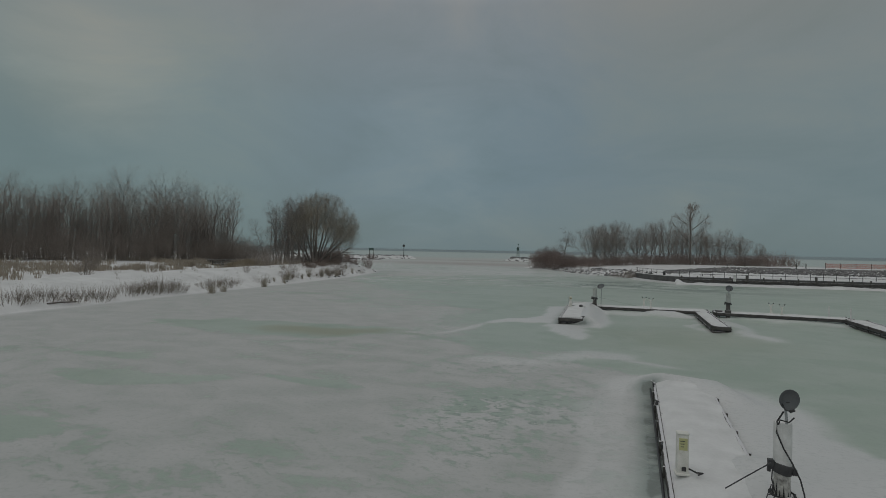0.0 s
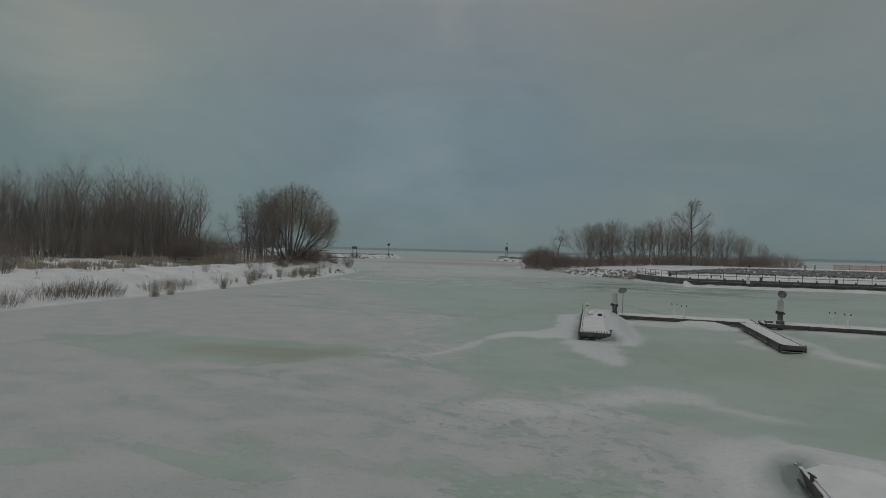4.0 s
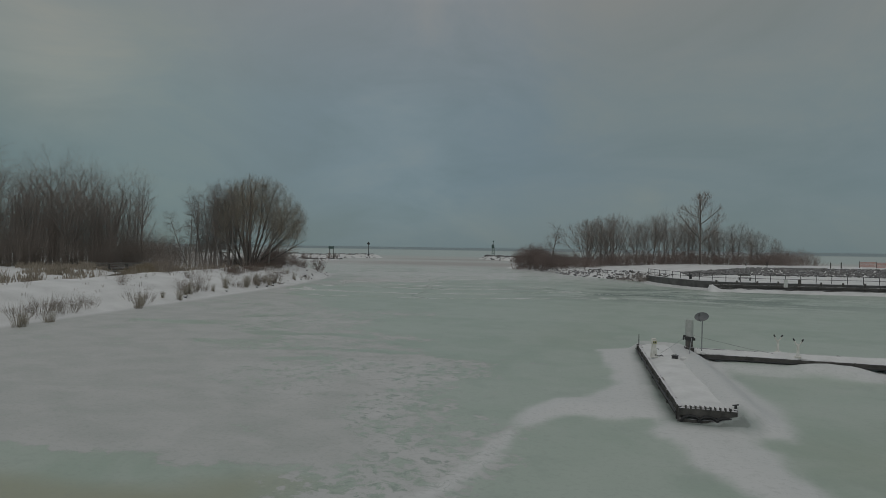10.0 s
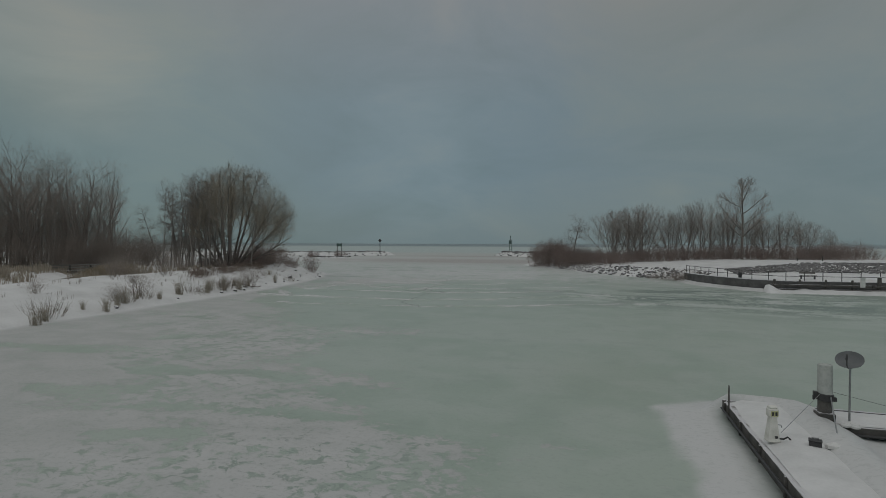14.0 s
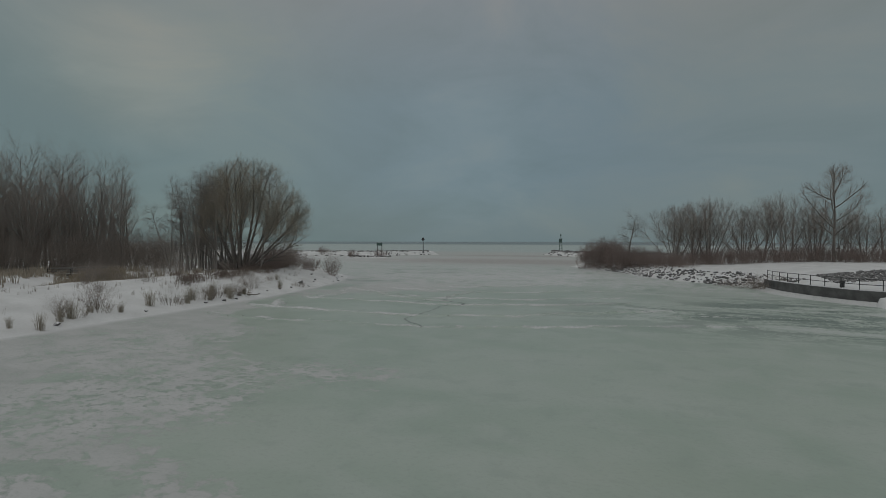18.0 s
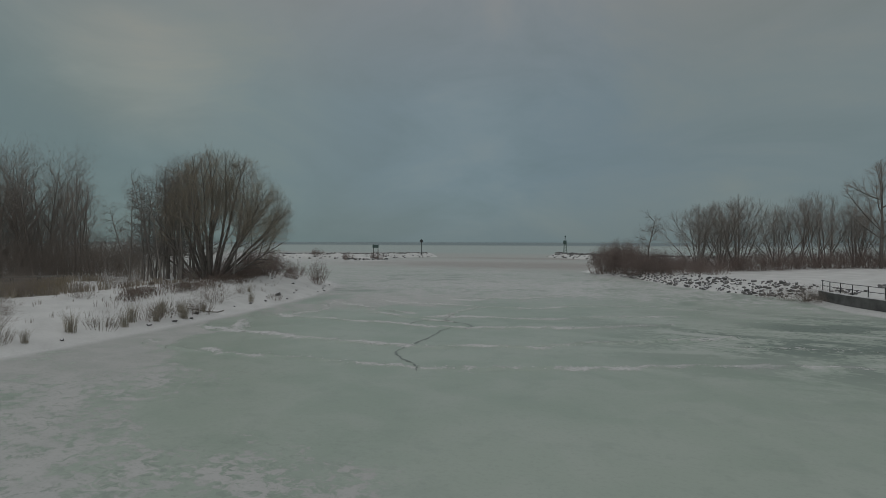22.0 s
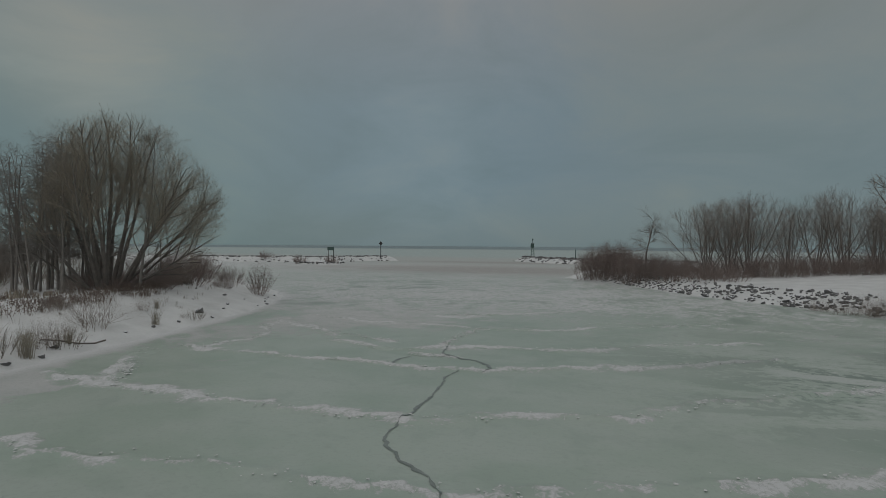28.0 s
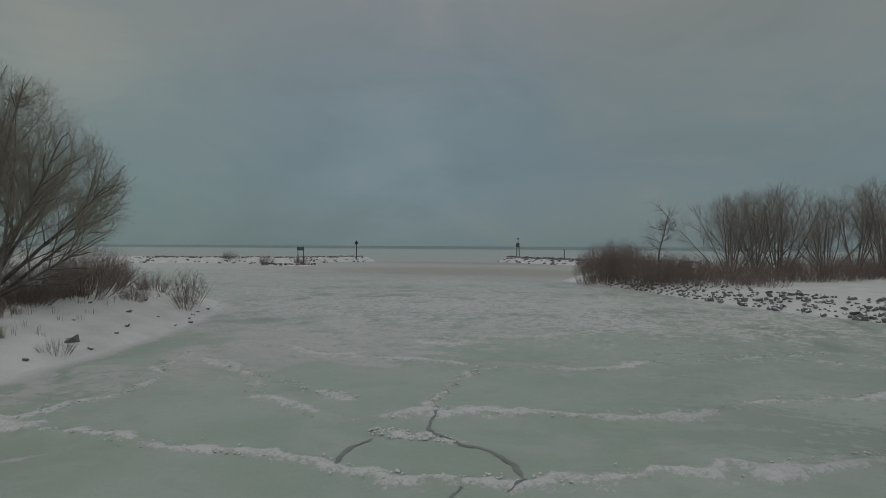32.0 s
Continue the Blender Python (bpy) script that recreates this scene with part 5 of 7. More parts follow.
# dry grass tufts
def tuft_segments(g, cx, cy, cz, count, height, spread, r=0.012):
    out = []
    for _ in range(count):
        a, q = g.uniform(0, 6.28), g.random()
        x, y = cx + spread * q * math.cos(a), cy + spread * q * math.sin(a)
        h, l = height * g.uniform(0.55, 1.0), g.uniform(0.03, 0.26) * (0.3 + q)
        mx, my, mz = x + 0.4 * l * h * math.cos(a), y + 0.4 * l * h * math.sin(a), cz + 0.55 * h
        out.append((x, y, cz - 0.08, mx, my, mz, r, r * 0.75))
        out.append((mx, my, mz, mx + l * h * math.cos(a), my + l * h * math.sin(a), cz + h * (1 - 0.3 * l), r * 0.75, r * 0.3))
    return out


STALKS = [
    dict(n=3, wig=0.05, up=0.05, kids=1.2, start=0.30, tip=0.4),
    dict(n=1, wig=0.10, up=0.10, kids=0, start=1, len=0.55, r=0.009, ang=(8, 26), cone=0.3),
]


def weed_clump(seed):
    g = random.Random(seed)
    stems = []
    for _ in range(64):
        a, q = g.uniform(0, 6.28), math.sqrt(g.random())
        stems.append((0.85 * q * math.cos(a), 0.85 * q * math.sin(a), g.uniform(0, 8) + 26 * q, math.degrees(a), g.uniform(0.7, 1.4) * (1 - 0.35 * q * q), 0.010))
    main, fine = grow(seed, stems, STALKS, 1)
    t = thing("weed_clump", (0, 0, 0), "upright tan clump of dead weed stalks on the snowy bank", "weeds", "weed clumps on the bank")
    tagged(part("growth", tubes("growth", main + fine, WEED_TAN, 3), None, t), kind="stuff")
    return t


weed_kinds = [weed_clump(190 + k) for k in range(3)]
weed_spots = [(-43.7, 28.6, 1.0), (-43.9, 29.8, 0.9), (-44.1, 31.4, 0.95), (-44.0, 32.5, 1.0), (-43.4, 33.4, 0.9), (-43.6, 35.2, 1.05), (-43.9, 36.4, 0.9), (-44.3, 39.2, 0.9), (-44.6, 40.6, 0.95), (-44.4, 41.4, 1.05), (-44.7, 42.4, 1.15), (-44.8, 43.4, 1.2), (-44.9, 44.4, 1.1), (-44.6, 45.2, 0.9), (-45.4, 51.8, 0.85), (-45.0, 52.6, 0.9), (-45.6, 54.8, 0.8), (-44.9, 49.6, 0.8), (-45.2, 51.0, 0.7), (-45.4, 59.8, 0.95), (-42.9, 23.5, 1.0), (-42.8, 21.0, 0.9), (-43.3, 25.6, 0.8), (-42.6, 17.5, 1.0)]
weed_spots += [(-46.6, 67.0, 0.7), (-46.9, 69.0, 0.7), (-47.2, 75.2, 0.8), (-48.0, 79.2, 0.8), (-48.3, 80.8, 0.9), (-48.2, 84.0, 0.8), (-50.2, 95.0, 0.6)]
for i, (x, y, s) in enumerate(weed_spots):
    if i < 3:
        set_down(weed_kinds[i], x, y, 0, 1.25 * s)
    else:
        plant(weed_kinds[i % 3], x, y, 67 * i, 1.25 * s)

tuft_kinds = []
for k in range(3):
    t = thing("grass_tuft", (0, 0, 0), "tuft of tall dry grass standing out of the snow", "grass tuft", "grass tufts on the bank")
    tagged(part("foliage", tubes("foliage", tuft_segments(random.Random(180 + k), 0, 0, 0, 110, 1.5, 0.30, 0.0075), TUFT_PALE, 3), None, t), kind="stuff")
    tuft_kinds.append(t)
tuft_spots = [(-41.6, 57.8, 1.0), (-45.4, 73.2, 1.05), (-47.9, 91.2, 0.8), (-40.2, 47.4, 1.1), (-40.6, 49.6, 0.9), (-41.2, 48.4, 0.8), (-45.2, 76.6, 0.9), (-45.9, 77.6, 1.1), (-45.5, 79.2, 0.8), (-46.2, 80.0, 0.9), (-45.5, 81.6, 1.0), (-44.4, 66.6, 0.9), (-43.2, 64.0, 0.8), (-42.6, 59.0, 0.8), (-44.0, 65.6, 0.75), (-47.0, 80.9, 1.0), (-46.8, 82.4, 0.8), (-46.6, 84.4, 0.7), (-44.6, 70.2, 0.6), (-44.9, 68.2, 0.5), (-43.8, 62.6, 0.55), (-50.8, 93.9, 0.6)]
for i, (x, y, s) in enumerate(tuft_spots):
    if i < 3:
        set_down(tuft_kinds[i], x - inland(y), y, 40 * i, s)
    else:
        plant(tuft_kinds[i % 3], x - inland(y), y, 73 * i, s * rnd.uniform(0.85, 1.1))

g = random.Random(200)
field = []
while len(field) < 19000:
    x, y = g.uniform(-99, -53), g.uniform(5, 92)
    front = -99.5 if y < 58 else -99.5 + (y - 58) * 0.56
    dense = float(fbm(np.array([x / 5.0 + 3]), np.array([y / 7.0]), 3)[0])
    d_creek = float(to_line(np.array([x]), np.array([y]), CREEK)[0])
    if x < front or d_creek < 1.6 or x > -51 - 0.12 * max(0, y - 20) or g.random() > (dense - 0.46) * 4.5:
        continue
    hz, cz = g.uniform(0.35, 0.95) * (1.3 if d_creek < 5 else 1.0), stand(x, y)
    for _ in range(g.randint(7, 12)):
        a, q = g.uniform(0, 6.28), g.uniform(0, 0.5)
        bx, by, l = x + q * math.cos(a), y + q * math.sin(a), g.uniform(0.05, 0.4)
        h = hz * g.uniform(0.6, 1.0)
        field.append((bx, by, cz - 0.08, bx + l * h * math.cos(a), by + l * h * math.sin(a), cz + h, 0.034, 0.014))
tagged(new("dry_grass", tubes("dry_grass", field, GRASS_DRY, 3)), "dry brown grass and weeds poking through field snow", "grass", kind="stuff")
reeds = []
for i in range(210):
    f = 0.36 * g.random()
    x, y = -62 - 20 * f + g.gauss(0, 1.5), 78.5 + 10.0 * f + g.gauss(0, 1.3)
    reeds += tuft_segments(g, x, y, stand(x, y), 22, g.uniform(0.8, 1.5), 0.4, 0.016)
tagged(new("reeds", tubes("reeds", reeds, REED, 3)), "bed of tan dry reeds beside the creek", "reeds", kind="stuff")
weeds = []
for i in range(190):
    y = 113 - 73 * g.random() ** 1.6
    x = -40 - max(0, y - 50) * 0.14 - max(0, y - 96) * 0.35 - g.uniform(5.5, 12)
    weeds += tuft_segments(g, x, y, stand(x, y), g.randint(3, 7), g.uniform(0.2, 0.55), 0.25, 0.010)
tagged(new("weeds", tubes("weeds", weeds, TWIG, 3)), "sparse thin weed stalks on the snowy bank", "weeds", kind="stuff")

LEAF_BROWN = material("withered_leaves", (0.13, 0.098, 0.082), (0.25, 0.195, 0.160), 0.9, 9.0, 0.9, 0.0, island=0.4)
leafy_kinds = []
for k in range(3):
    q, segs = random.Random(210 + k), []
    for _ in range(34):
        a, lean, h = q.uniform(0, 6.28), q.uniform(0.05, 0.6), q.uniform(0.25, 0.62)
        x, y = 0.35 * q.gauss(0, 1), 0.35 * q.gauss(0, 1)
        tx, ty = x + lean * h * math.cos(a), y + lean * h * math.sin(a)
        segs.append((x, y, -0.08, tx, ty, h, 0.008, 0.004))
        for _ in range(5):
            f, b = q.uniform(0.35, 1.0), q.uniform(0, 6.28)
            lx, ly, lz = x + (tx - x) * f, y + (ty - y) * f, -0.08 + (h + 0.08) * f
            segs.append((lx, ly, lz, lx + 0.07 * math.cos(b), ly + 0.07 * math.sin(b), lz - q.uniform(0.0, 0.05), 0.020, 0.004))
    t = thing("leafy_weed", (0, 0, 0), "low clump of withered brown leafy weeds on the snow", "weeds", "leafy weeds on the bank")
    tagged(part("foliage", tubes("foliage", segs, LEAF_BROWN, 3), None, t), kind="stuff")
    leafy_kinds.append(t)
leafy = random.Random(220)
for i in range(74):
    f = leafy.random()
    y = 80 + 25 * f
    edge = -45.9 - 0.31 * (y - 80) if y < 96 else -50.9 - 0.42 * (y - 96)
    x = edge - leafy.choice((leafy.uniform(5.5, 7.5), leafy.uniform(6.0, 11.0), leafy.uniform(4.5, 8)))
    if i < 3:
        set_down(leafy_kinds[i], x, y, 60 * i, 1.0)
    else:
        plant(leafy_kinds[i % 3], x, y, 67 * i, leafy.uniform(0.7, 1.3))

# ---- docks ----
DECK = 0.44


def snow_slab(x0, y0, x1, y1, z, top, seed, step=0.3):
    """A soft layer of snow with a rounded rim, as a mesh."""
    xs, ys = np.linspace(x0, x1, max(4, int((x1 - x0) / step))), np.linspace(y0, y1, max(4, int((y1 - y0) / step)))

    def h(x, y):
        e = np.minimum(np.minimum(x - x0, x1 - x), np.minimum(y - y0, y1 - y))
        rim = np.clip((e + 0.10 * (fbm(x * 2 + seed, y * 2, 3) - 0.4)) / 0.22, 0, 1) ** 0.5
        return z - 0.02 + rim * (top * (0.55 + 0.9 * fbm(x * 0.7 + seed, y * 0.7, 3)))

    me, _ = sheet("snow_cover", xs, ys, h, SNOW_DECK)
    return me


def dock(m, length, width, label, teeth=False, group="finger docks", low=True):
    """A timber dock along local y from 0 to length, its deck at DECK."""
    d = thing("dock", m, label, "dock", group)
    n = max(4, int(width / 0.19))
    w = width / n
    pl = mesh_of("plank", *slab_data(w - 0.025, length - 0.12, 0.045), WOOD_GREY)
    for i in range(n):
        o = part("plank", pl, None, d)
        o.location = (-width / 2 + w * (i + 0.5), length / 2, DECK - 0.023)
    for sx in (-1, 1):
        x = sx * (width / 2 + 0.04)
        part("side_beam", box(x, length / 2, DECK - 0.10, 0.09, length, 0.26, 0.012), WOOD_DARK, d)
        if low:
            part("lower_beam", box(x, length / 2, 0.08, 0.10, length, 0.14, 0.012), WOOD_DARK, d)
        part("rub_rail", rod((x + sx * 0.13, 0.15, DECK - 0.16), (x + sx * 0.13, length - 0.15, DECK - 0.16), 0.03, sides=8), DARK_METAL, d)
        k = max(3, int(length / 1.6))
        for i in range(k):
            y = 0.3 + (length - 0.6) * i / (k - 1)
            part("bracket", box(x + sx * 0.075, y, 0.24, 0.05, 0.07, 0.50, 0.006), WOOD_DARK, d)
    for y in (0.0, length):
        part("end_beam", box(0, y, DECK - 0.09, width + 0.2, 0.10, 0.26, 0.014), WOOD_DARK, d)
        part("lower_end_beam", box(0, y, 0.07, width + 0.2, 0.10, 0.12, 0.012), WOOD_DARK, d)
    if teeth:
        for i in range(10):
            x = -width / 2 + 0.1 + (width - 0.2) * i / 9
            part("deck_cleat", box(x, -0.01, DECK + 0.075, 0.045, 0.12, 0.12, 0.01), WOOD_DARK, d)
        for i in range(3):
            x = -width / 2 + width * (i + 0.5) / 3
            arc = [(x + 0.29 * math.cos(a), -0.09, 0.05 + 0.20 * math.sin(a)) for a in (math.pi * k / 10 for k in range(11))]
            part("bumper", pipe(arc, 0.045, 8), RUBBER, d, "half-round black rubber bumper")
    for sx in (-1, 1):
        for y in (0.06, length - 0.06):
            part("corner_post", lathe([(0.055, -0.4), (0.06, 0.2), (0.058, DECK + 0.07), (0.03, DECK + 0.09)], 8, None, sx * (width / 2 + 0.07), y), WOOD_DARK, d)
    return d


def slab_data(sx, sy, sz, b=0.006):
    """A plank with chamfered top edges, centred."""
    x, y, z = sx / 2, sy / 2, sz / 2
    v = [(-x, -y, -z), (x, -y, -z), (x, y, -z), (-x, y, -z), (-x, -y, z - b), (x, -y, z - b), (x, y, z - b), (-x, y, z - b), (-x + b, -y + b, z), (x - b, -y + b, z), (x - b, y - b, z), (-x + b, y - b, z)]
    f = [(3, 2, 1, 0), (0, 1, 5, 4), (1, 2, 6, 5), (2, 3, 7, 6), (3, 0, 4, 7), (4, 5, 9, 8), (5, 6, 10, 9), (6, 7, 11, 10), (7, 4, 8, 11), (8, 9, 10, 11)]
    return v, f


def cover(m, x0, y0, x1, y1, top, seed, label="smooth snow lying on the dock deck"):
    ob = new("snow_cover", snow_slab(x0, y0, x1, y1, DECK, top, seed))
    ob.matrix_basis = m
    return tagged(ob, label, "snow", kind="stuff")


near_m = pose(2.98, 3.0, 0)
dock(near_m, 21.0, 1.80, "snow-covered timber finger dock frozen in harbour ice")
cover(near_m, -0.88, 0.1, 0.97, 21.15, 0.12, 1)
mid_m = pose(-2.97, 41.3, 0, 0, 0, 2.6)
dock(mid_m, 11.4, 1.50, "snow-covered timber finger dock with bumpers at its end", teeth=True)
cover(mid_m, -0.69, 0.16, 0.86, 11.7, 0.12, 2)
walk_m = pose(-2.0, 51.95, 0, 0, 0, -89.2)
dock(walk_m, 9.4, 1.55, "snow-covered timber walkway between the finger docks", group="walkways", low=False)
cover(walk_m, -0.70, 0.1, 0.70, 9.3, 0.15, 3)
third_m = pose(6.90, 41.8, 0, 0, 0, 1.0)
dock(third_m, 9.3, 0.92, "snow-covered narrow timber finger dock", teeth=False)
cover(third_m, -0.40, 0.1, 0.40, 9.2, 0.10, 4)
walk2_m = pose(7.75, 51.9, 0, 0, 0, -90.4)
dock(walk2_m, 9.6, 1.5, "snow-covered timber walkway between the finger docks", group="walkways", low=False)
cover(walk2_m, -0.66, 0.1, 0.66, 9.5, 0.14, 5)
fourth_m = pose(17.6, 41.0, 0, 0, 0, 1.0)
dock(fourth_m, 10.0, 1.25, "snow-covered narrow timber finger dock")
cover(fourth_m, -0.55, 0.1, 0.55, 9.9, 0.10, 6)
walk3_m = pose(4.0, 12.9, 0, 0, 0, -90)
dock(walk3_m, 12.0, 1.6, "timber walkway buried in drifted snow", group="walkways", low=False)
cover(walk3_m, -0.75, 0.05, 0.75, 11.9, 0.22, 7)


def sleeved_pile(x, y, top, sleeve_from, label, r=0.17, sleeve=None, strap_tilt=4.0, rotted=False):
    p = thing("mooring_pile", pose(x, y, 0), label, "mooring pile", "mooring piles")
    part("pile", lathe([(r * 0.98, -0.6), (r, 0.3), (r * 0.96, sleeve_from + 0.06)], 14), PEELING if rotted else WOOD_DARK, p, "peeling weathered timber pile" if rotted else "dark weathered timber pile")
    part("sleeve", lathe([(r * 1.05, sleeve_from), (r * 1.06, (sleeve_from + top) / 2), (r * 1.04, top - 0.03), (r * 1.0, top), (r * 0.9, top - 0.02)], 18), sleeve or PVC_WHITE, p, "pale plastic sleeve")
    strap = lathe([(r * 1.10, -0.10), (r * 1.20, -0.09), (r * 1.22, 0.08), (r * 1.10, 0.10)], 16)
    bmesh.ops.transform(strap, matrix=Matrix.Translation((0, 0, sleeve_from)) @ Matrix.Rotation(radians(strap_tilt), 4, "Y"), verts=strap.verts)
    collar = part("collar", strap, DARK_METAL, p, "dark strap round the pile")
    part("bracket", box(-r * 1.30, -0.02, sleeve_from + 0.06, 0.11, 0.12, 0.17, 0.01), DARK_METAL, collar)
    part("bracket", box(-r * 1.55, -0.04, sleeve_from - 0.03, 0.06, 0.07, 0.12, 0.01), DARK_METAL, collar)
    part("bracket", box(r * 1.25, -0.05, sleeve_from - 0.04, 0.09, 0.10, 0.12, 0.01), DARK_METAL, collar)
    if rotted:
        q = random.Random(77)
        for k in range(13):
            a = 2 * math.pi * k / 13 + q.uniform(-0.15, 0.15)
            h = q.uniform(0.06, 0.30)
            part("rot_streak", rod((r * 1.0 * math.cos(a), r * 1.0 * math.sin(a), 0.45), (r * 0.985 * math.cos(a), r * 0.985 * math.sin(a), 0.62 + h), 0.030, 0.004, 6), RUBBER, p, "blackened rot running up the timber")
        ring = lathe([(r * 0.9, 0.50), (r * 1.55, 0.55), (r * 1.75, 0.60), (r * 1.3, 0.66), (r * 0.95, 0.63)], 18)
        for v in ring.verts:
            f = q.uniform(0.9, 1.25)
            v.co.x, v.co.y, v.co.z = v.co.x * f, v.co.y * f, v.co.z + q.uniform(-0.02, 0.025)
        part("debris_collar", ring, RUBBER, p, "black wet debris round the foot")
    else:
        part("guide_frame", box(0, 0, DECK + 0.14, 0.42, 0.42, 0.30, 0.02), WOOD_DARK, p)
    return p


def satellite_dish(x, y, z, foot, yaw, tilt, label, size=0.56, tall=0.93, arm_turn=0.0):
    d = thing("satellite_dish", pose(x, y, z, 0, 0, yaw), label, "satellite dish", "satellite dishes")
    t = Matrix.Rotation(radians(tilt), 4, "X")
    bm = bmesh.new()
    rings = []
    for j, s in ((0, 1.0), (1, 1.0)):
        for r in (0.0, 0.35, 0.7, 0.92, 1.0):
            ring = []
            for k in range(20):
                a = 2 * math.pi * k / 20
                q = Vector((r * size / 2 * math.cos(a), -0.09 * (r * r - 1) - 0.012 * j, r * size / 2 * tall * math.sin(a)))
                ring.append(bm.verts.new(t @ q))
            rings.append(ring)
    for a, b in list(zip(rings[:5], rings[1:5])) + list(zip(rings[5:], rings[6:])) + [(rings[4], rings[9])]:
        for k in range(20):
            bm.faces.new((a[k], a[(k + 1) % 20], b[(k + 1) % 20], b[k]))
    bmesh.ops.remove_doubles(bm, verts=bm.verts, dist=0.0005)
    part("reflector", bm, DISH_GREY, d)
    t = t @ Matrix.Rotation(radians(arm_turn), 4, "Y")
    arm = part("feed_arm", pipe([t @ Vector(p) for p in ((0, 0.06, -size * 0.40), (0, -0.16, -size * 0.52), (0, -0.34, -size * 0.34))], 0.016), DARK_METAL, d)
    part("feed_horn", rod(t @ Vector((0, -0.30, -size * 0.40)), t @ Vector((0, -0.36, -size * 0.20)), 0.032, 0.024), DARK_METAL, arm)
    part("mount", box(0, 0.12, -0.12, 0.12, 0.10, 0.14, 0.015), DARK_METAL, d)
    part("mast", pipe([(0, 0.13, -0.10), (0, 0.15, -0.25), (0.0, 0.10, -0.42), (0, 0.08, foot - z)], 0.026, 8), STEEL, d)
    return d


def cable(points, r, label, mat=None, name="cable"):
    ob = part(name, pipe(points, r, 6), mat or RUBBER, None)
    return tagged(ob, label, name)


# the near finger's pile, dish and cables
sleeved_pile(4.05, 14.25, 2.06, 1.16, "white-sleeved mooring pile with rotted base in drifted snow", 0.152, strap_tilt=14, rotted=True)
satellite_dish(4.10, 14.05, 2.55, 2.02, 8, 8, "grey satellite dish on top of the white pile", 0.36, 1.17, 42)
cable([(4.02, 14.10, 2.3), (3.90, 14.02, 2.12), (3.90, 14.05, 1.90), (4.02, 14.04, 1.6), (4.16, 14.02, 1.35), (4.30, 14.02, 1.05), (4.36, 14.0, 0.8), (4.40, 14.0, 0.55)], 0.016, "black cable looping down the pile")
cable([(4.2, 14.1, 2.2), (4.1, 14.03, 2.12), (3.95, 14.03, 2.15), (3.92, 14.03, 2.05)], 0.014, "black cable coiled at the pile top")
cable([(3.83, 14.1, 1.28), (3.35, 13.9, 1.0), (2.98, 13.7, 0.80)], 0.012, "thin dark mooring rod leaning on the pile", DARK_METAL, "mooring_rod")
cable([(3.85, 14.08, 1.2), (3.82, 14.0, 1.0), (3.88, 13.95, 0.75), (3.80, 13.9, 0.55)], 0.012, "thin black cable hanging on the pile")
cable([(3.82, 14.0, 0.9), (3.70, 13.9, 0.6)], 0.010, "thin dark stay beside the pile", DARK_METAL, "mooring_rod")


def power_pedestal(x, y, yaw, label, style=0, z=None):
    p = thing("power_pedestal", pose(x, y, DECK + 0.10 if z is None else z, 0, 0, yaw), label, "power pedestal", "power pedestals")
    part("base", box(0, 0, 0.03, 0.30, 0.22, 0.06, 0.015), PLASTIC_WHITE, p)
    if style == 0:
        part("body", box(0, 0, 0.46, 0.235, 0.17, 0.84, 0.018), PLASTIC_WHITE, p)
        panel = part("panel", box(0, -0.088, 0.68, 0.17, 0.012, 0.26, 0.004), LABEL_YELLOW, p, "yellow-green metering panel")
        for k in range(3):
            part("writing_bar", box(-0.02, -0.0965, 0.75 - 0.06 * k, 0.10 - 0.02 * k, 0.004, 0.014), DARK_METAL, panel)
        part("outlet", box(0.02, -0.09, 0.15, 0.09, 0.02, 0.09, 0.004), DARK_METAL, p)
        part("cap", box(0, 0, 0.90, 0.26, 0.195, 0.05, 0.02), PLASTIC_WHITE, p)
    else:
        bm = bmesh.new()
        vs = []
        for z_, sx, sy in ((0.05, 0.14, 0.10), (0.30, 0.11, 0.085), (0.62, 0.075, 0.065)):
            vs.append([bm.verts.new((a * sx, b * sy, z_)) for a, b in ((-1, -1), (1, -1), (1, 1), (-1, 1))])
        for a, b in zip(vs, vs[1:]):
            for k in range(4):
                bm.faces.new((a[k], a[(k + 1) % 4], b[(k + 1) % 4], b[k]))
        bm.faces.new(vs[0][::-1])
        bm.faces.new(vs[-1])
        part("body", bm, PLASTIC_WHITE, p)
        part("head", box(0, 0, 0.72, 0.235, 0.19, 0.21, 0.025), PLASTIC_WHITE, p)
        panel = part("panel", box(0, -0.10, 0.71, 0.17, 0.014, 0.13, 0.004), LABEL_YELLOW, p, "yellow socket panel with dark covers")
        for sx in (-1, 1):
            part("socket_cover", box(sx * 0.04, -0.111, 0.71, 0.05, 0.012, 0.09, 0.005), DARK_METAL, panel)
        part("light_cap", box(0, 0, 0.85, 0.20, 0.165, 0.06, 0.025), PLASTIC_WHITE, p)
        part("socket_cover", box(0.05, -0.10, 0.13, 0.07, 0.02, 0.06, 0.005), DARK_METAL, p)
        part("water_tap", pipe([(0.12, -0.02, 0.42), (0.19, -0.04, 0.42), (0.20, -0.05, 0.36)], 0.012), STEEL, p)
    return p


power_pedestal(2.30, 14.75, 8, "white power pedestal with yellow-green panel on the snowy dock", 0)
power_pedestal(-3.85, 49.0, 14, "white tapered power pedestal with yellow sockets on the dock", 1)
cable([(2.42, 14.72, 0.70), (2.58, 14.70, 0.64), (2.70, 14.66, 0.66), (2.60, 14.60, 0.63)], 0.018, "black shore power cable on the snow")
cable([(-3.72, 48.95, 0.64), (-3.60, 49.0, 0.62), (-3.5, 49.06, 0.66), (-3.45, 49.0, 0.62)], 0.022, "black shore power cable on the snow")

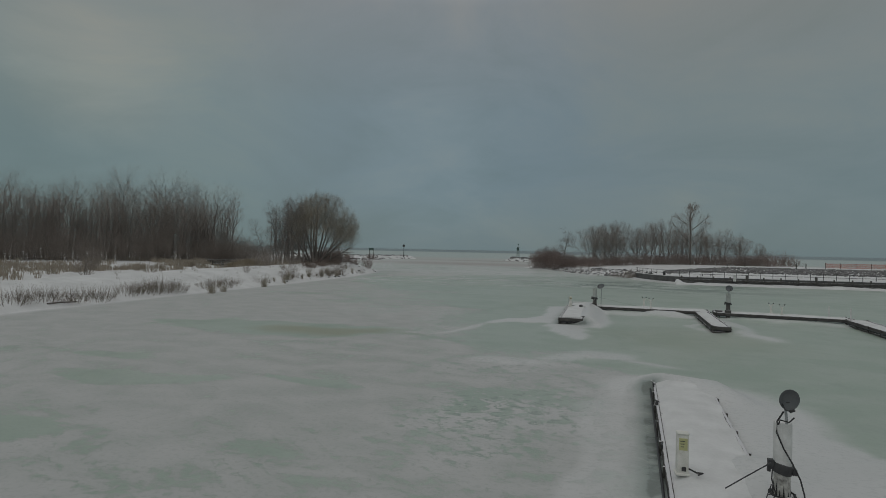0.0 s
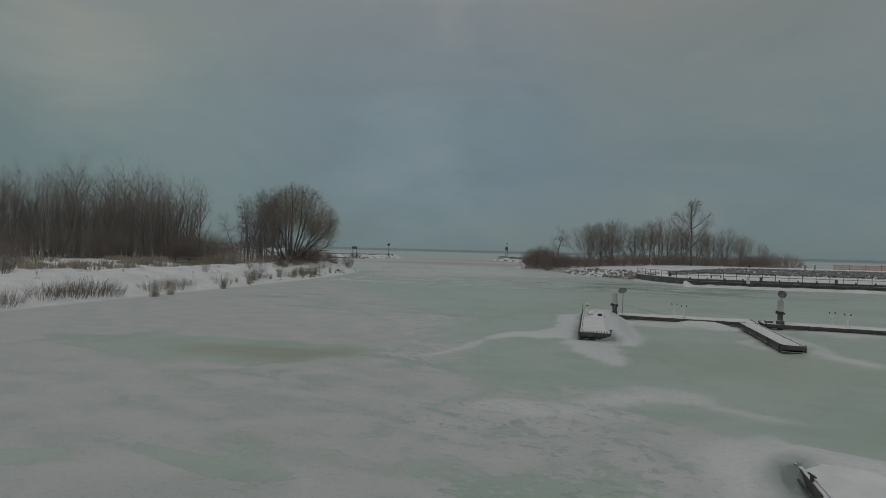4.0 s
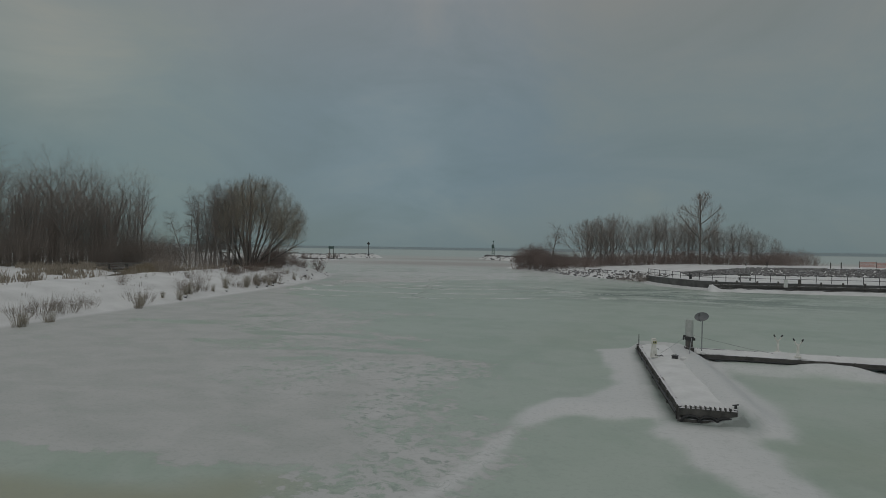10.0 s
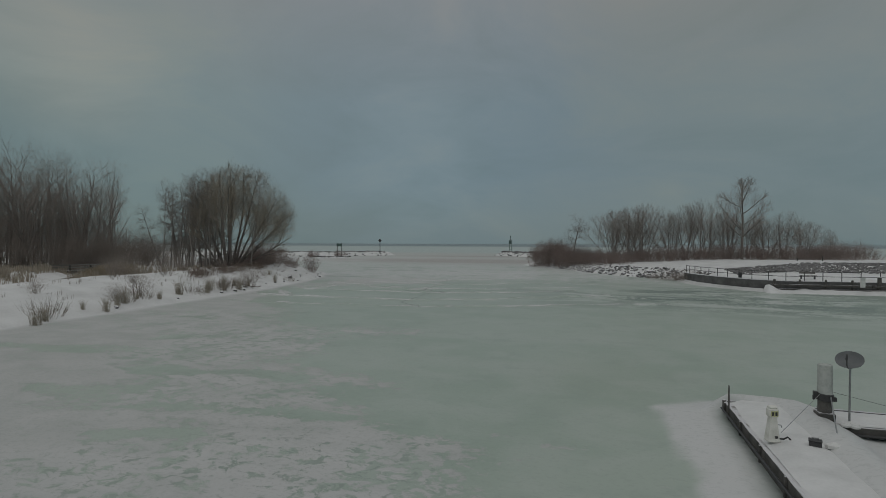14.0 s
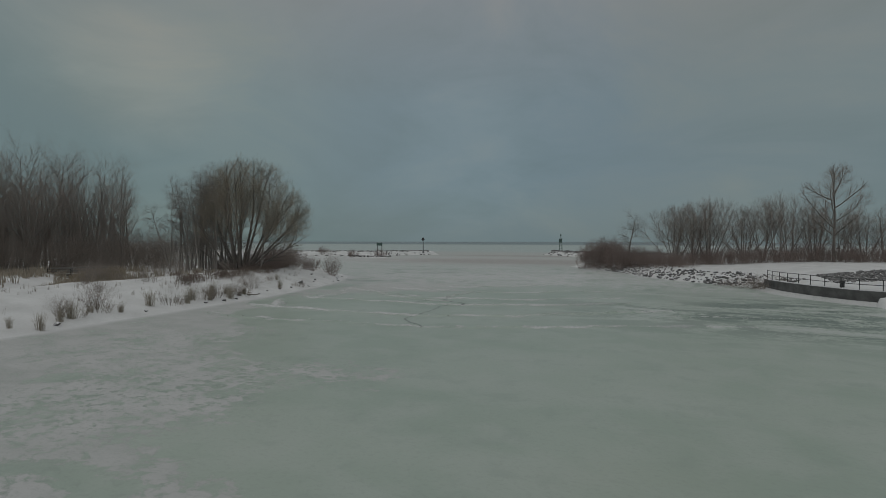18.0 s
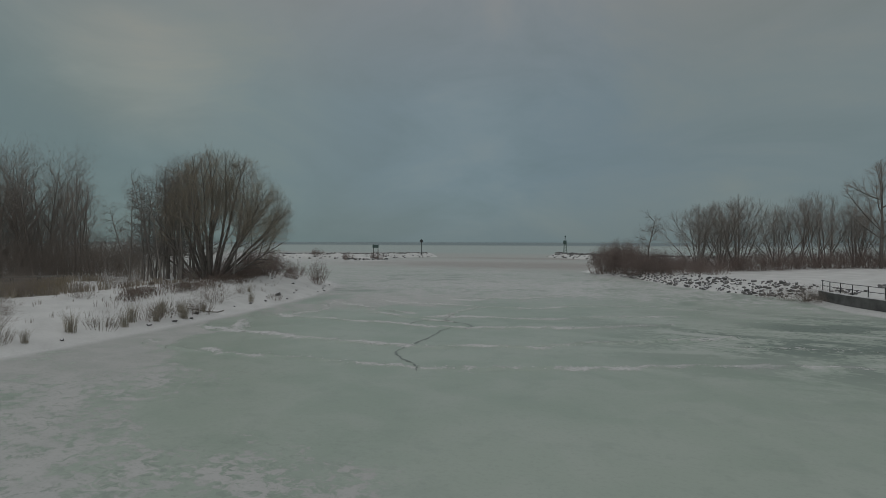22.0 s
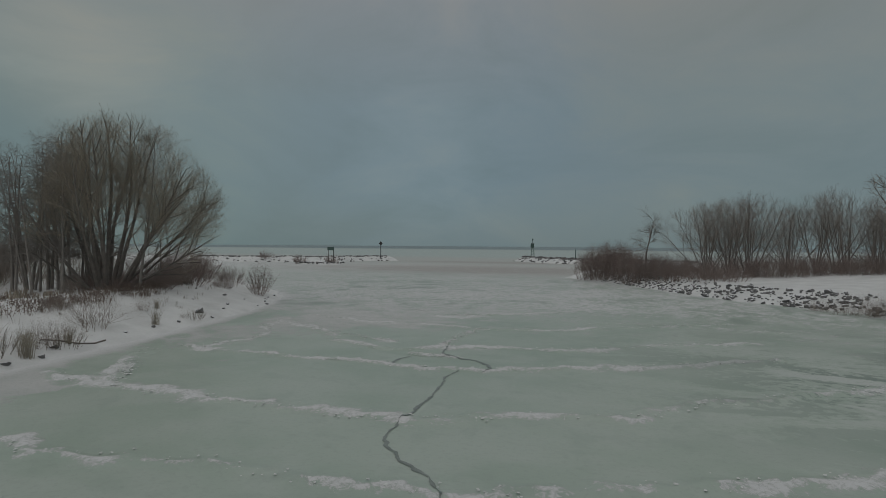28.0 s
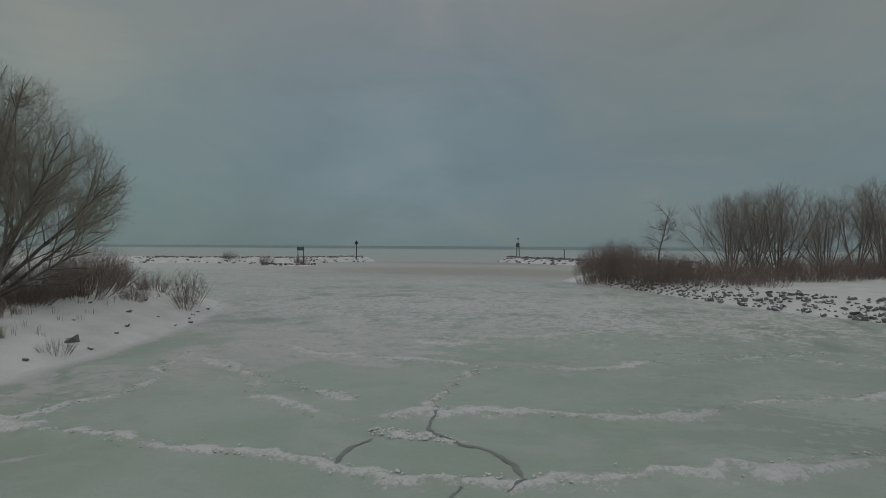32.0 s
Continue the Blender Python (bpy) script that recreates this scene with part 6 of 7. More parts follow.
# the second finger's pile, dish and boxes
sleeved_pile(-1.98, 51.45, 2.06, 1.15, "white-sleeved mooring pile on dark timber at the dock", 0.175, SLEEVE_GREY)
satellite_dish(-1.46, 51.30, 2.26, 0.55, -28, -50, "grey satellite dish on a bent mast beside the pile", 0.66)
for k, (x, y) in enumerate(((-1.62, 51.05), (-1.42, 50.98), (-1.50, 51.12))):
    b = part("ballast_bag", lathe([(0.05, 0), (0.12, 0.03), (0.13, 0.08), (0.09, 0.13), (0.02, 0.15)], 9), PVC_WHITE, None)
    b.matrix_basis = pose(x, y, DECK + 0.02, 0, 0, 40 * k)
    tagged(b, "pale ballast bag round the dish mast", "bag", "ballast bags")
cable([(-2.15, 51.3, 1.24), (-3.0, 50.2, 0.85), (-3.55, 49.4, 0.66)], 0.007, "thin pale rope from the pile to the pedestal", STEEL, "rope")
cable([(-1.9, 51.25, 1.2), (-2.25, 49.7, 0.62)], 0.018, "pale pole leaning against the pile", STEEL, "boat_pole")
cable([(-1.8, 51.45, 1.30), (-0.6, 51.4, 1.05), (0.6, 51.35, 0.82), (1.7, 51.3, 0.66)], 0.005, "thin rope sagging along the walkway", DARK_METAL, "rope")
toolbox = thing("dock_box", pose(-2.95, 48.95, DECK + 0.09, 0, 0, -16), "small dark box lying on the snowy dock", "box")
part("body", box(0, 0, 0.07, 0.26, 0.20, 0.15, 0.02), DARK_METAL, toolbox)
part("lid", box(0, 0, 0.16, 0.28, 0.22, 0.035, 0.012), DARK_METAL, toolbox)
part("handle", pipe([(-0.08, 0, 0.17), (-0.07, 0, 0.22), (0.07, 0, 0.22), (0.08, 0, 0.17)], 0.012), STEEL, toolbox)
tarp = part("cloth_bundle", lathe([(0.05, 0), (0.16, 0.02), (0.15, 0.09), (0.06, 0.14)], 9), PVC_WHITE, None)
tarp.matrix_basis = pose(-2.55, 49.0, DECK + 0.08, 0, 0, 20) @ Matrix.Diagonal((1.3, 0.8, 1, 1))
tagged(tarp, "pale crumpled bundle on the snowy dock", "bundle")
stick = part("marker_stake", lathe([(0.025, 0.1), (0.024, 0.9), (0.018, 1.15)], 7), WOOD_DARK, None)
stick.location = (-4.3, 51.9, 0)
tagged(stick, "thin dark stake at the dock's corner", "stake")
cleat = thing("cleat", pose(-2.12, 41.55, DECK + 0.08, 0, 0, 35), "dark iron cleat at the dock's end", "cleat")
part("horn", box(0, 0, 0.10, 0.26, 0.04, 0.04, 0.012), DARK_METAL, cleat)
part("foot", box(0, 0, 0.03, 0.08, 0.05, 0.12, 0.01), DARK_METAL, cleat)
for k, (x, y) in enumerate(((1.98, 16.4), (1.95, 13.0), (2.0, 22.8), (2.02, 20.4))):
    c = copy_thing(cleat, pose(x, y, DECK + 0.06, 0, 0, 80 + 13 * k))


def hose_pedestal(x, y, yaw):
    p = thing("water_pedestal", pose(x, y, DECK + 0.06, 0, 0, yaw), "white water pedestal with two hose taps on the walkway", "water pedestal", "water pedestals")
    part("base", box(0, 0, 0.04, 0.26, 0.20, 0.10, 0.015), PLASTIC_WHITE, p)
    part("column", lathe([(0.07, 0.05), (0.055, 0.35), (0.06, 0.62)], 10), PLASTIC_WHITE, p)
    for s in (-1, 1):
        arm = part("arm", pipe([(0, 0, 0.58), (s * 0.10, 0, 0.68), (s * 0.16, 0, 0.82)], 0.035, 8), PLASTIC_WHITE, p)
        part("tap", rod((s * 0.15, 0, 0.80), (s * 0.20, -0.03, 0.90), 0.035), DARK_METAL, arm)
    return p


for x, y, w in ((2.2, 52.5, 10), (2.75, 51.5, -20), (12.0, 52.3, 10), (12.6, 51.5, -10)):
    hose_pedestal(x, y, w)
sleeved_pile(8.70, 51.3, 2.10, 1.25, "white-sleeved mooring pile on the far walkway", 0.17, SLEEVE_GREY)
satellite_dish(8.72, 51.05, 2.52, 2.02, 6, -20, "grey satellite dish above the far walkway's pile", 0.56)
bench = thing("dock_box", pose(8.0, 51.2, DECK + 0.10, 0, 0, 8), "dark low box beside the mooring pile", "box")
part("body", box(0, 0, 0.06, 0.5, 0.22, 0.12, 0.02), WOOD_DARK, bench)
part("lid", box(0, 0, 0.13, 0.53, 0.25, 0.03, 0.01), WOOD_DARK, bench)
for x, y in ((16.0, 52.2), (17.2, 51.4)):
    s = part("mooring_post", lathe([(0.06, 0.3), (0.06, 1.2), (0.03, 1.24)], 8), PVC_WHITE, None)
    s.location = (x, y, 0.1)
    tagged(s, "slim white post on the far walkway", "post", "white posts")

# ---- sea wall, guard rail and fenders ----
WALL = [(1.8, 119.0), (2.1, 116.5), (3.0, 113.4), (4.8, 109.3), (7.2, 105.5), (10.0, 103.3)]
WALL += [(10 + 6 * k, 103.3 + 0.088 * 6 * k) for k in range(1, 18)]


def along(line, s):
    for (ax, ay), (bx, by) in zip(line, line[1:]):
        l = math.hypot(bx - ax, by - ay)
        if s <= l:
            return ax + (bx - ax) * s / l, ay + (by - ay) * s / l, math.degrees(math.atan2(by - ay, bx - ax))
        s -= l
    return line[-1][0], line[-1][1], 0.0


def strip(line, half, z0, z1, bevel=0.03):
    """An upright wall of even thickness along a line."""
    bm = bmesh.new()
    prof = [(-half, z0), (-half, z1 - bevel), (-half + bevel, z1), (half - bevel, z1), (half, z1 - bevel), (half, z0)]
    rows = []
    for i, (x, y) in enumerate(line):
        ax, ay = line[max(i - 1, 0)]
        bx, by = line[min(i + 1, len(line) - 1)]
        l = math.hypot(bx - ax, by - ay)
        nx, ny = -(by - ay) / l, (bx - ax) / l
        rows.append([bm.verts.new((x + nx * o, y + ny * o, z)) for o, z in prof])
    for a, b in zip(rows, rows[1:]):
        for k in range(len(prof) - 1):
            bm.faces.new((a[k], a[k + 1], b[k + 1], b[k]))
    bm.faces.new(rows[0])
    bm.faces.new(rows[-1][::-1])
    return bm


tagged(part("wall_quay", strip(WALL, 0.28, -0.4, 1.25), CONCRETE, None), "dark stained concrete sea wall with snowy cap", "sea wall", kind="structure")
cap_snow = part("snow_cover", strip([(x, y + 0.12) for x, y in WALL[1:]], 0.16, 1.2, 1.31, 0.05), SNOW_DECK, None)
tagged(cap_snow, "snow lying along the sea wall's cap", "snow", kind="stuff")
rail = thing("guard_rail", (0, 0, 0), "dark metal guard rail along the sea wall", "guard rail")
post_mesh = None
s_at = 0.3
while s_at < 110:
    x, y, a = along(WALL, s_at)
    if post_mesh is None:
        o = part("post", box(0, 0, 0.55, 0.065, 0.065, 1.1, 0.008), DARK_METAL, rail)
        post_mesh = o.data
    else:
        o = part("post", post_mesh, None, rail)
    o.matrix_basis = pose(x, y, 1.22, 0, 0, a)
    s_at += 1.85
for z, nm in ((2.30, "top_rail"), (1.80, "middle_rail")):
    part(nm, pipe([(x, y, z) for x, y in WALL], 0.032, 6), DARK_METAL, rail)
fender = None
for k in range(20):
    x = 9.2 + 2.55 * k
    y = 103.3 + 0.088 * (x - 10) - 0.62
    tallp = k % 4 == 0
    if fender is None:
        fender = thing("fender_pile", pose(x, y, 0), "dark round timber fender pile before the sea wall", "fender pile", "fender piles")
        part("pile", lathe([(0.15, -0.5), (0.15, 0.8), (0.14, 1.45), (0.10, 1.5)], 9), WOOD_DARK, fender)
        part("cap", lathe([(0.145, 1.49), (0.15, 1.51), (0.04, 1.56)], 9), SNOW_DECK, fender)
    else:
        copy_thing(fender, pose(x, y, 0, 0, 0, 31 * k) @ Matrix.Diagonal((1.35 if tallp else 0.8, 1.35 if tallp else 0.8, 1.25 if tallp else 1.0, 1)))
fb = thing("fender_beam", (0, 0, 0), "horizontal timber fender beams in front of the sea wall", "fender beam")
for z in (0.34, 0.82):
    for k in range(5):
        x0, x1 = 8.7 + 10 * k, 18.6 + 10 * k
        yy = lambda q: 103.3 + 0.088 * (q - 10) - 0.80
        part("beam", strip([(x0, yy(x0)), (x1, yy(x1))], 0.09, z - 0.11, z + 0.11, 0.015), WOOD_DARK, fb)
lump = new("snow_bank", sheet("snow_bank", axis((5.5, 62, 0.4)), axis((99.5, 109, 0.3)), lambda x, y: np.interp(103.3 + 0.088 * (x - 10) - 0.9 - y, [-1.0, -0.4, 0.3, 1.2, 2.2], [0.1, 0.32, 0.26, 0.08, -0.12]) * (0.7 + 1.1 * (fbm(x / 1.2, y / 2, 3))) + 0.5 * np.exp(-((x - 8.6) / 0.7) ** 2 - ((y - 102.4) / 0.8) ** 2) - np.where((x < 8.0) | (y > 103.2 + 0.088 * (x - 10)), 1.0, 0.0), SNOW, keep=-0.05)[0])
tagged(lump, "ridge of piled snow along the foot of the quay", "snow", kind="structure")
life = thing("life_ring_post", pose(17.3, 101.9, 1.25), "white post with a rescue ring cabinet on the quay", "rescue post")
part("cabinet", box(0, 0, 0.05, 0.42, 0.22, 1.0, 0.04), PVC_WHITE, life)
part("lid", box(0, 0, 0.58, 0.46, 0.26, 0.06, 0.02), PVC_WHITE, life)
bin_ = thing("litter_bin", pose(6.7, 107.6, 1.30) @ Matrix.Diagonal((0.75, 0.75, 0.7, 1)), "black litter bin beside the guard rail", "litter bin")
part("drum", lathe([(0.24, 0), (0.27, 0.1), (0.28, 0.8), (0.29, 0.84)], 12), DARK_METAL, bin_)
part("lid", lathe([(0.29, 0.84), (0.25, 0.92), (0.08, 1.0)], 12), DARK_METAL, bin_)
bp = thing("picnic_bench", pose(13.6, 106.6, 1.35, 0, 0, 5), "low grey bench behind the guard rail", "bench")
part("seat", box(0, 0, 0.42, 1.7, 0.4, 0.06, 0.01), WOOD_GREY, bp)
part("backrest", box(0, 0.2, 0.72, 1.7, 0.05, 0.22, 0.01), WOOD_GREY, bp)
for sx in (-0.7, 0.7):
    part("leg", box(sx, 0, 0.2, 0.07, 0.36, 0.42, 0.01), DARK_METAL, bp)
for x, y, h in ((34.5, 135.4, 1.1), (36.6, 136.6, 1.15), (25.6, 140.5, 0.9), (22.0, 141, 0.6)):
    p = part("marker_post", lathe([(0.10, -0.2), (0.09, h * 0.9), (0.04, h)], 8), WOOD_DARK, None)
    p.location = (x, y, stand(x, y))
    tagged(p, "short dark post standing in the snow", "post", "park posts")
net = thing("snow_fence", (0, 0, 0), "orange plastic snow fence across the field", "snow fence")
for k in range(12):
    x, y = 42 + 3.2 * k, 143 + 1.0 * k
    z = stand(x, y)
    part("post", lathe([(0.05, z - 0.2), (0.045, z + 1.25), (0.02, z + 1.3)], 7, None, x, y), WOOD_DARK, net)
    if k < 11:
        for j in range(7):
            part("net_band", strip([(x, y), (x + 3.2, y + 1.0)], 0.012, z + 0.15 + 0.15 * j, z + 0.22 + 0.15 * j, 0.004), ORANGE_NET, net)

# the footbridge over the creek
fbx = thing("footbridge", pose(-78.5, 85.5, 1.55, 0, 0, 55), "low weathered timber footbridge over the creek", "footbridge")
for k in range(22):
    part("plank", box(-4.6 + 0.44 * k, 0, 0.0, 0.40, 1.5, 0.06, 0.008), WOOD_GREY, fbx)
for sy in (-0.8, 0.8):
    part("girder", box(0, sy * 0.85, -0.16, 9.8, 0.14, 0.26, 0.02), WOOD_DARK, fbx)
    part("top_rail", box(0, sy, 0.74, 9.8, 0.10, 0.10, 0.015), WOOD_GREY, fbx)
    part("middle_rail", box(0, sy, 0.40, 9.8, 0.06, 0.12, 0.012), WOOD_GREY, fbx)
    for k in range(5):
        part("post", box(-4.7 + 2.35 * k, sy, 0.2, 0.14, 0.14, 1.1, 0.015), WOOD_DARK, fbx)

# ---- breakwaters and navigation marks ----


def spit(name, line, half, crest, seed, label):
    xs = [p[0] for p in line]
    ys = [p[1] for p in line]
    me, _ = sheet(name, axis((min(xs) - 12, max(xs) + 12, 1.2)), axis((min(ys) - 12, max(ys) + 12, 1.2)), lambda x, y: np.interp(to_line(x, y, line) + 1.6 * (fbm(x / 3 + seed, y / 3, 3) - 0.5), [0, half * 0.5, half, half + 1.5], [crest, crest * 0.75, 0.05, -0.5]) + 0.35 * (fbm(x / 1.5, y / 1.5 + seed, 3) - 0.5), SNOW, keep=-0.2)
    return tagged(new(name, me), label, "breakwater", kind="structure")


LEFT_SPIT = [(-215, 205), (-165, 207), (-140, 211), (-122, 222), (-112, 240), (-107, 247)]
RIGHT_SPIT = [(-57, 268), (-48, 256), (-38, 246), (-26, 238), (0, 226)]
spit("breakwater_west", LEFT_SPIT, 4.5, 1.8, 3, "snow-covered rubble breakwater west of the harbour mouth")
spit("breakwater_east", RIGHT_SPIT, 4.5, 1.7, 8, "snow-covered rubble breakwater east of the harbour mouth")


def day_mark(x, y, z, label, kind):
    t = thing("navigation_mark", pose(x, y, z), label, "navigation mark", "marks at the harbour mouth")
    if kind == "square":
        part("pole", lathe([(0.22, -0.5), (0.16, 0.2), (0.13, 5.2)], 10), DARK_METAL, t)
        part("board", box(0, -0.1, 4.9, 1.15, 0.10, 1.15, 0.02, turn=Matrix.Rotation(radians(45), 4, "Y")), DARK_METAL, t)
        part("lamp", lathe([(0.12, 5.3), (0.16, 5.4), (0.12, 5.75), (0.03, 5.85)], 8), DARK_METAL, t)
    else:
        for sx, sy in ((-1, -1), (1, -1), (1, 1), (-1, 1)):
            part("leg", rod((0.62 * sx, 0.62 * sy, -0.5), (0.36 * sx, 0.36 * sy, 5.4), 0.10, 0.07, 6), PALE_GREEN, t, "faded green lattice leg")
        for z in (0.8, 2.0, 3.2, 4.4):
            w = 0.62 - 0.048 * z
            for sx in (-1, 1):
                part("brace", rod((-w, w * sx, z), (w, w * sx, z + 0.9), 0.05, sides=6), PALE_GREEN, t)
                part("brace", rod((w * sx, -w, z + 0.9), (w * sx, w, z), 0.05, sides=6), PALE_GREEN, t)
        part("platform", box(0, 0, 5.4, 1.1, 1.1, 0.12, 0.02), DARK_METAL, t)
        part("board", box(0, -0.62, 4.5, 1.3, 0.10, 1.4, 0.02), GREEN_PAINT, t, "dark green square board")
        part("lamp_post", lathe([(0.10, 5.4), (0.09, 6.7)], 8), DARK_METAL, t)
        part("lamp", lathe([(0.2, 6.6), (0.28, 6.7), (0.26, 7.1), (0.06, 7.3)], 10), GREEN_PAINT, t, "green lamp")
    return t


day_mark(-106.6, 241.8, 1.6, "dark navigation mark with diamond board on breakwater", "square")
day_mark(-53.6, 264.5, 1.5, "white navigation light with green board on breakwater", "tower")
small_mark = thing("navigation_mark", pose(-35.9, 245.6, 1.2), "slim green mark post on the rubble breakwater", "navigation mark", "marks at the harbour mouth")
part("post", lathe([(0.42, -0.5), (0.30, 0.6), (0.16, 1.0), (0.13, 3.2)], 8), GREEN_PAINT, small_mark)
part("lamp", lathe([(0.16, 3.2), (0.2, 3.3), (0.16, 3.6), (0.04, 3.7)], 8), GREEN_PAINT, small_mark)
board = thing("signboard", pose(-104.2, 202.8, 0), "green signboard on posts with a shrub below it", "signboard")
for sx in (-0.9, 0.9):
    part("post", lathe([(0.12, -0.3), (0.10, 5.3)], 8, None, sx, 0), WOOD_DARK, board)
part("panel", box(0, -0.12, 4.7, 2.3, 0.10, 1.0, 0.02), GREEN_PAINT, board)
for i, (x, y, s) in enumerate(((-104.0, 203.0, 0.9), (-113.5, 200.5, 0.8), (-135, 212, 0.9), (-40, 246, 0.4))):
    copy_thing(dark_bush, pose(x, y, 0.3 if i < 2 else 1.0, 0, 0, 50 * i) @ Matrix.Diagonal((s / dark_bush.scale[0], s / dark_bush.scale[1], s / dark_bush.scale[2], 1)))
tagged(new("islet", sheet("islet", axis((-118, -98, 1)), axis((195, 209, 1)), lambda x, y: 1.0 - 1.5 * np.hypot((x + 108) / 9, (y - 202) / 5) + 0.4 * fbm(x / 2, y / 2, 3), SNOW, keep=-0.2)[0]), "low snow-covered rubble mound off the point", "mound", kind="structure")

# ---- stones ----


def stone_mesh(seed):
    g = random.Random(seed)
    bm = bmesh.new()
    for _ in range(15):
        v = Vector((g.gauss(0, 1), g.gauss(0, 1), g.gauss(0, 1))).normalized()
        bm.verts.new((v.x * 0.5 * g.uniform(0.8, 1.1), v.y * 0.42 * g.uniform(0.8, 1.1), v.z * 0.33 * g.uniform(0.8, 1.1)))
    hull = bmesh.ops.convex_hull(bm, input=bm.verts)
    bmesh.ops.delete(bm, geom=[v for v in bm.verts if not v.link_faces], context="VERTS")
    me = bpy.data.meshes.new("stone")
    bm.to_mesh(me)
    bm.free()
    me.materials.append(ROCK)
    return me


STONES = [stone_mesh(300 + k) for k in range(8)]
g = random.Random(310)
for i, (x, y, s) in enumerate([(-49.3, 96.5, 0.95), (-48.3, 96.6, 0.45), (-48.0, 93.2, 0.4), (-51.7, 101.2, 0.5), (-49.3, 101.9, 0.75), (-48.8, 100.6, 0.4), (-50.7, 105.2, 0.35), (-57.9, 107.7, 0.4), (-57.1, 102.9, 0.4), (-45.0, 80.4, 0.5), (-45.3, 82.2, 0.45), (-46.2, 83.4, 0.5), (-44.9, 78.2, 0.5), (-47.4, 90.6, 0.4), (-43.6, 65.2, 0.5), (-44.3, 72.0, 0.35), (-40.0, 46.5, 0.5), (-39.9, 38.6, 0.6), (-39.8, 36.2, 0.5), (-40.0, 41.5, 0.55), (-53.0, 99.0, 0.35), (-54.5, 103.5, 0.4), (-47.0, 88.2, 0.3), (-52.6, 106.6, 0.5), (-53.4, 107.4, 0.35), (-51.8, 104.6, 0.3), (-54.4, 108.8, 0.4), (-55.2, 110.2, 0.3), (-53.8, 105.0, 0.3), (-50.2, 99.4, 0.3), (-55.8, 112.0, 0.4)]):
    o = new("rock", STONES[i % 8])
    x -= inland(y)
    o.matrix_basis = pose(x, y, stand(x, y) + 0.12 * s, g.uniform(-12, 12), g.uniform(-12, 12), g.uniform(0, 360)) @ Matrix.Diagonal((s, s, s, 1))
    tagged(o, "dark grey rock half sunk in the snowy bank", "rock", "rocks on the bank")
drift_log = part("driftwood", pipe([(x, y, stand(x, y) + 0.03) for x, y in ((-49.0, 83.4), (-48.6, 84.2), (-48.1, 84.8), (-47.9, 85.6), (-48.1, 86.4))], 0.045), BARK_DARK, None)
tagged(drift_log, "curved dark driftwood lying on the snow", "driftwood")
for x, y, l, a in ((-42.9, 31.0, 2.2, 82),):
    z = stand(x, y) + 0.05
    o = part("driftwood", pipe([(0, 0, z), (l * 0.4, 0.1, z + 0.03), (l, 0, z)], 0.07), BARK_DARK, None)
    o.matrix_basis = pose(x, y, 0, 0, 0, a)
    tagged(o, "short dark driftwood lying on the snow", "driftwood", "driftwood on the bank")

riprap = thing("riprap", (0, 0, 0), "grey riprap stones half covered in snow along the shore", "riprap", kind="structure")
SHORE = [(2.2, 117.5), (0.2, 121), (-3, 123.5), (-8.2, 128.8), (-13.2, 136.5), (-17.5, 145), (-21, 151.5), (-27, 158.5)]
made = 0
while made < 290:
    s = 46 * g.random() ** 1.25
    x, y, a = along(SHORE, s)
    nx, ny = math.sin(radians(a)), -math.cos(radians(a))
    q = g.uniform(0.0, 1.0) ** 1.5 * (4.4 if s < 22 else 2.8)
    px, py = x - nx * q * -1, y - ny * q * -1
    if not bool(inside(np.array([px]), np.array([py]), RIGHT_LAND)[0]):
        px, py = x - nx * q, y - ny * q
    k = g.uniform(0.32, 0.9) * (0.95 if s < 25 else 0.65)
    o = part("stone", STONES[made % 8], None, riprap)
    o.matrix_basis = pose(px, py, stand(px, py) + 0.10 * k, g.uniform(-25, 25), g.uniform(-25, 25), g.uniform(0, 360)) @ Matrix.Diagonal((k, k, k * g.uniform(1.0, 1.5), 1))
    made += 1


def stone_field(name, count, where, label, size, seed, mat=None, flat=1.0):
    """Many bedded stones as one mesh."""
    r = random.Random(seed)
    shapes = []
    for me in STONES:
        co = np.empty(len(me.vertices) * 3, dtype=np.float32)
        me.vertices.foreach_get("co", co)
        shapes.append((co.reshape(-1, 3).astype(np.float64), [tuple(p.vertices) for p in me.polygons]))
    V, F, n = [], [], 0
    for i in range(count):
        x, y, z = where(r)
        k, a = r.uniform(*size), r.uniform(0, 6.28)
        v, f = shapes[i % 8]
        rot = np.array([[math.cos(a), -math.sin(a), 0], [math.sin(a), math.cos(a), 0], [0, 0, 1]])
        V.append(v @ rot.T * np.array([k, k, k * flat]) + np.array([x, y, z + 0.12 * k * flat]))
        F += [tuple(n + q for q in p) for p in f]
        n += len(v)
    ob = new(name, mesh_of(name, np.concatenate(V), F, mat or ROCK_FAR))
    return tagged(ob, label, "stones", kind="stuff")


def in_bed(r):
    f = r.random()
    x = 7.5 + 68 * f
    w = r.random()
    y = 113.2 + 0.088 * (x - 10) + w * 17.0 * min(1.0, 0.6 + 2 * f)
    return x, y, stand(x, y)


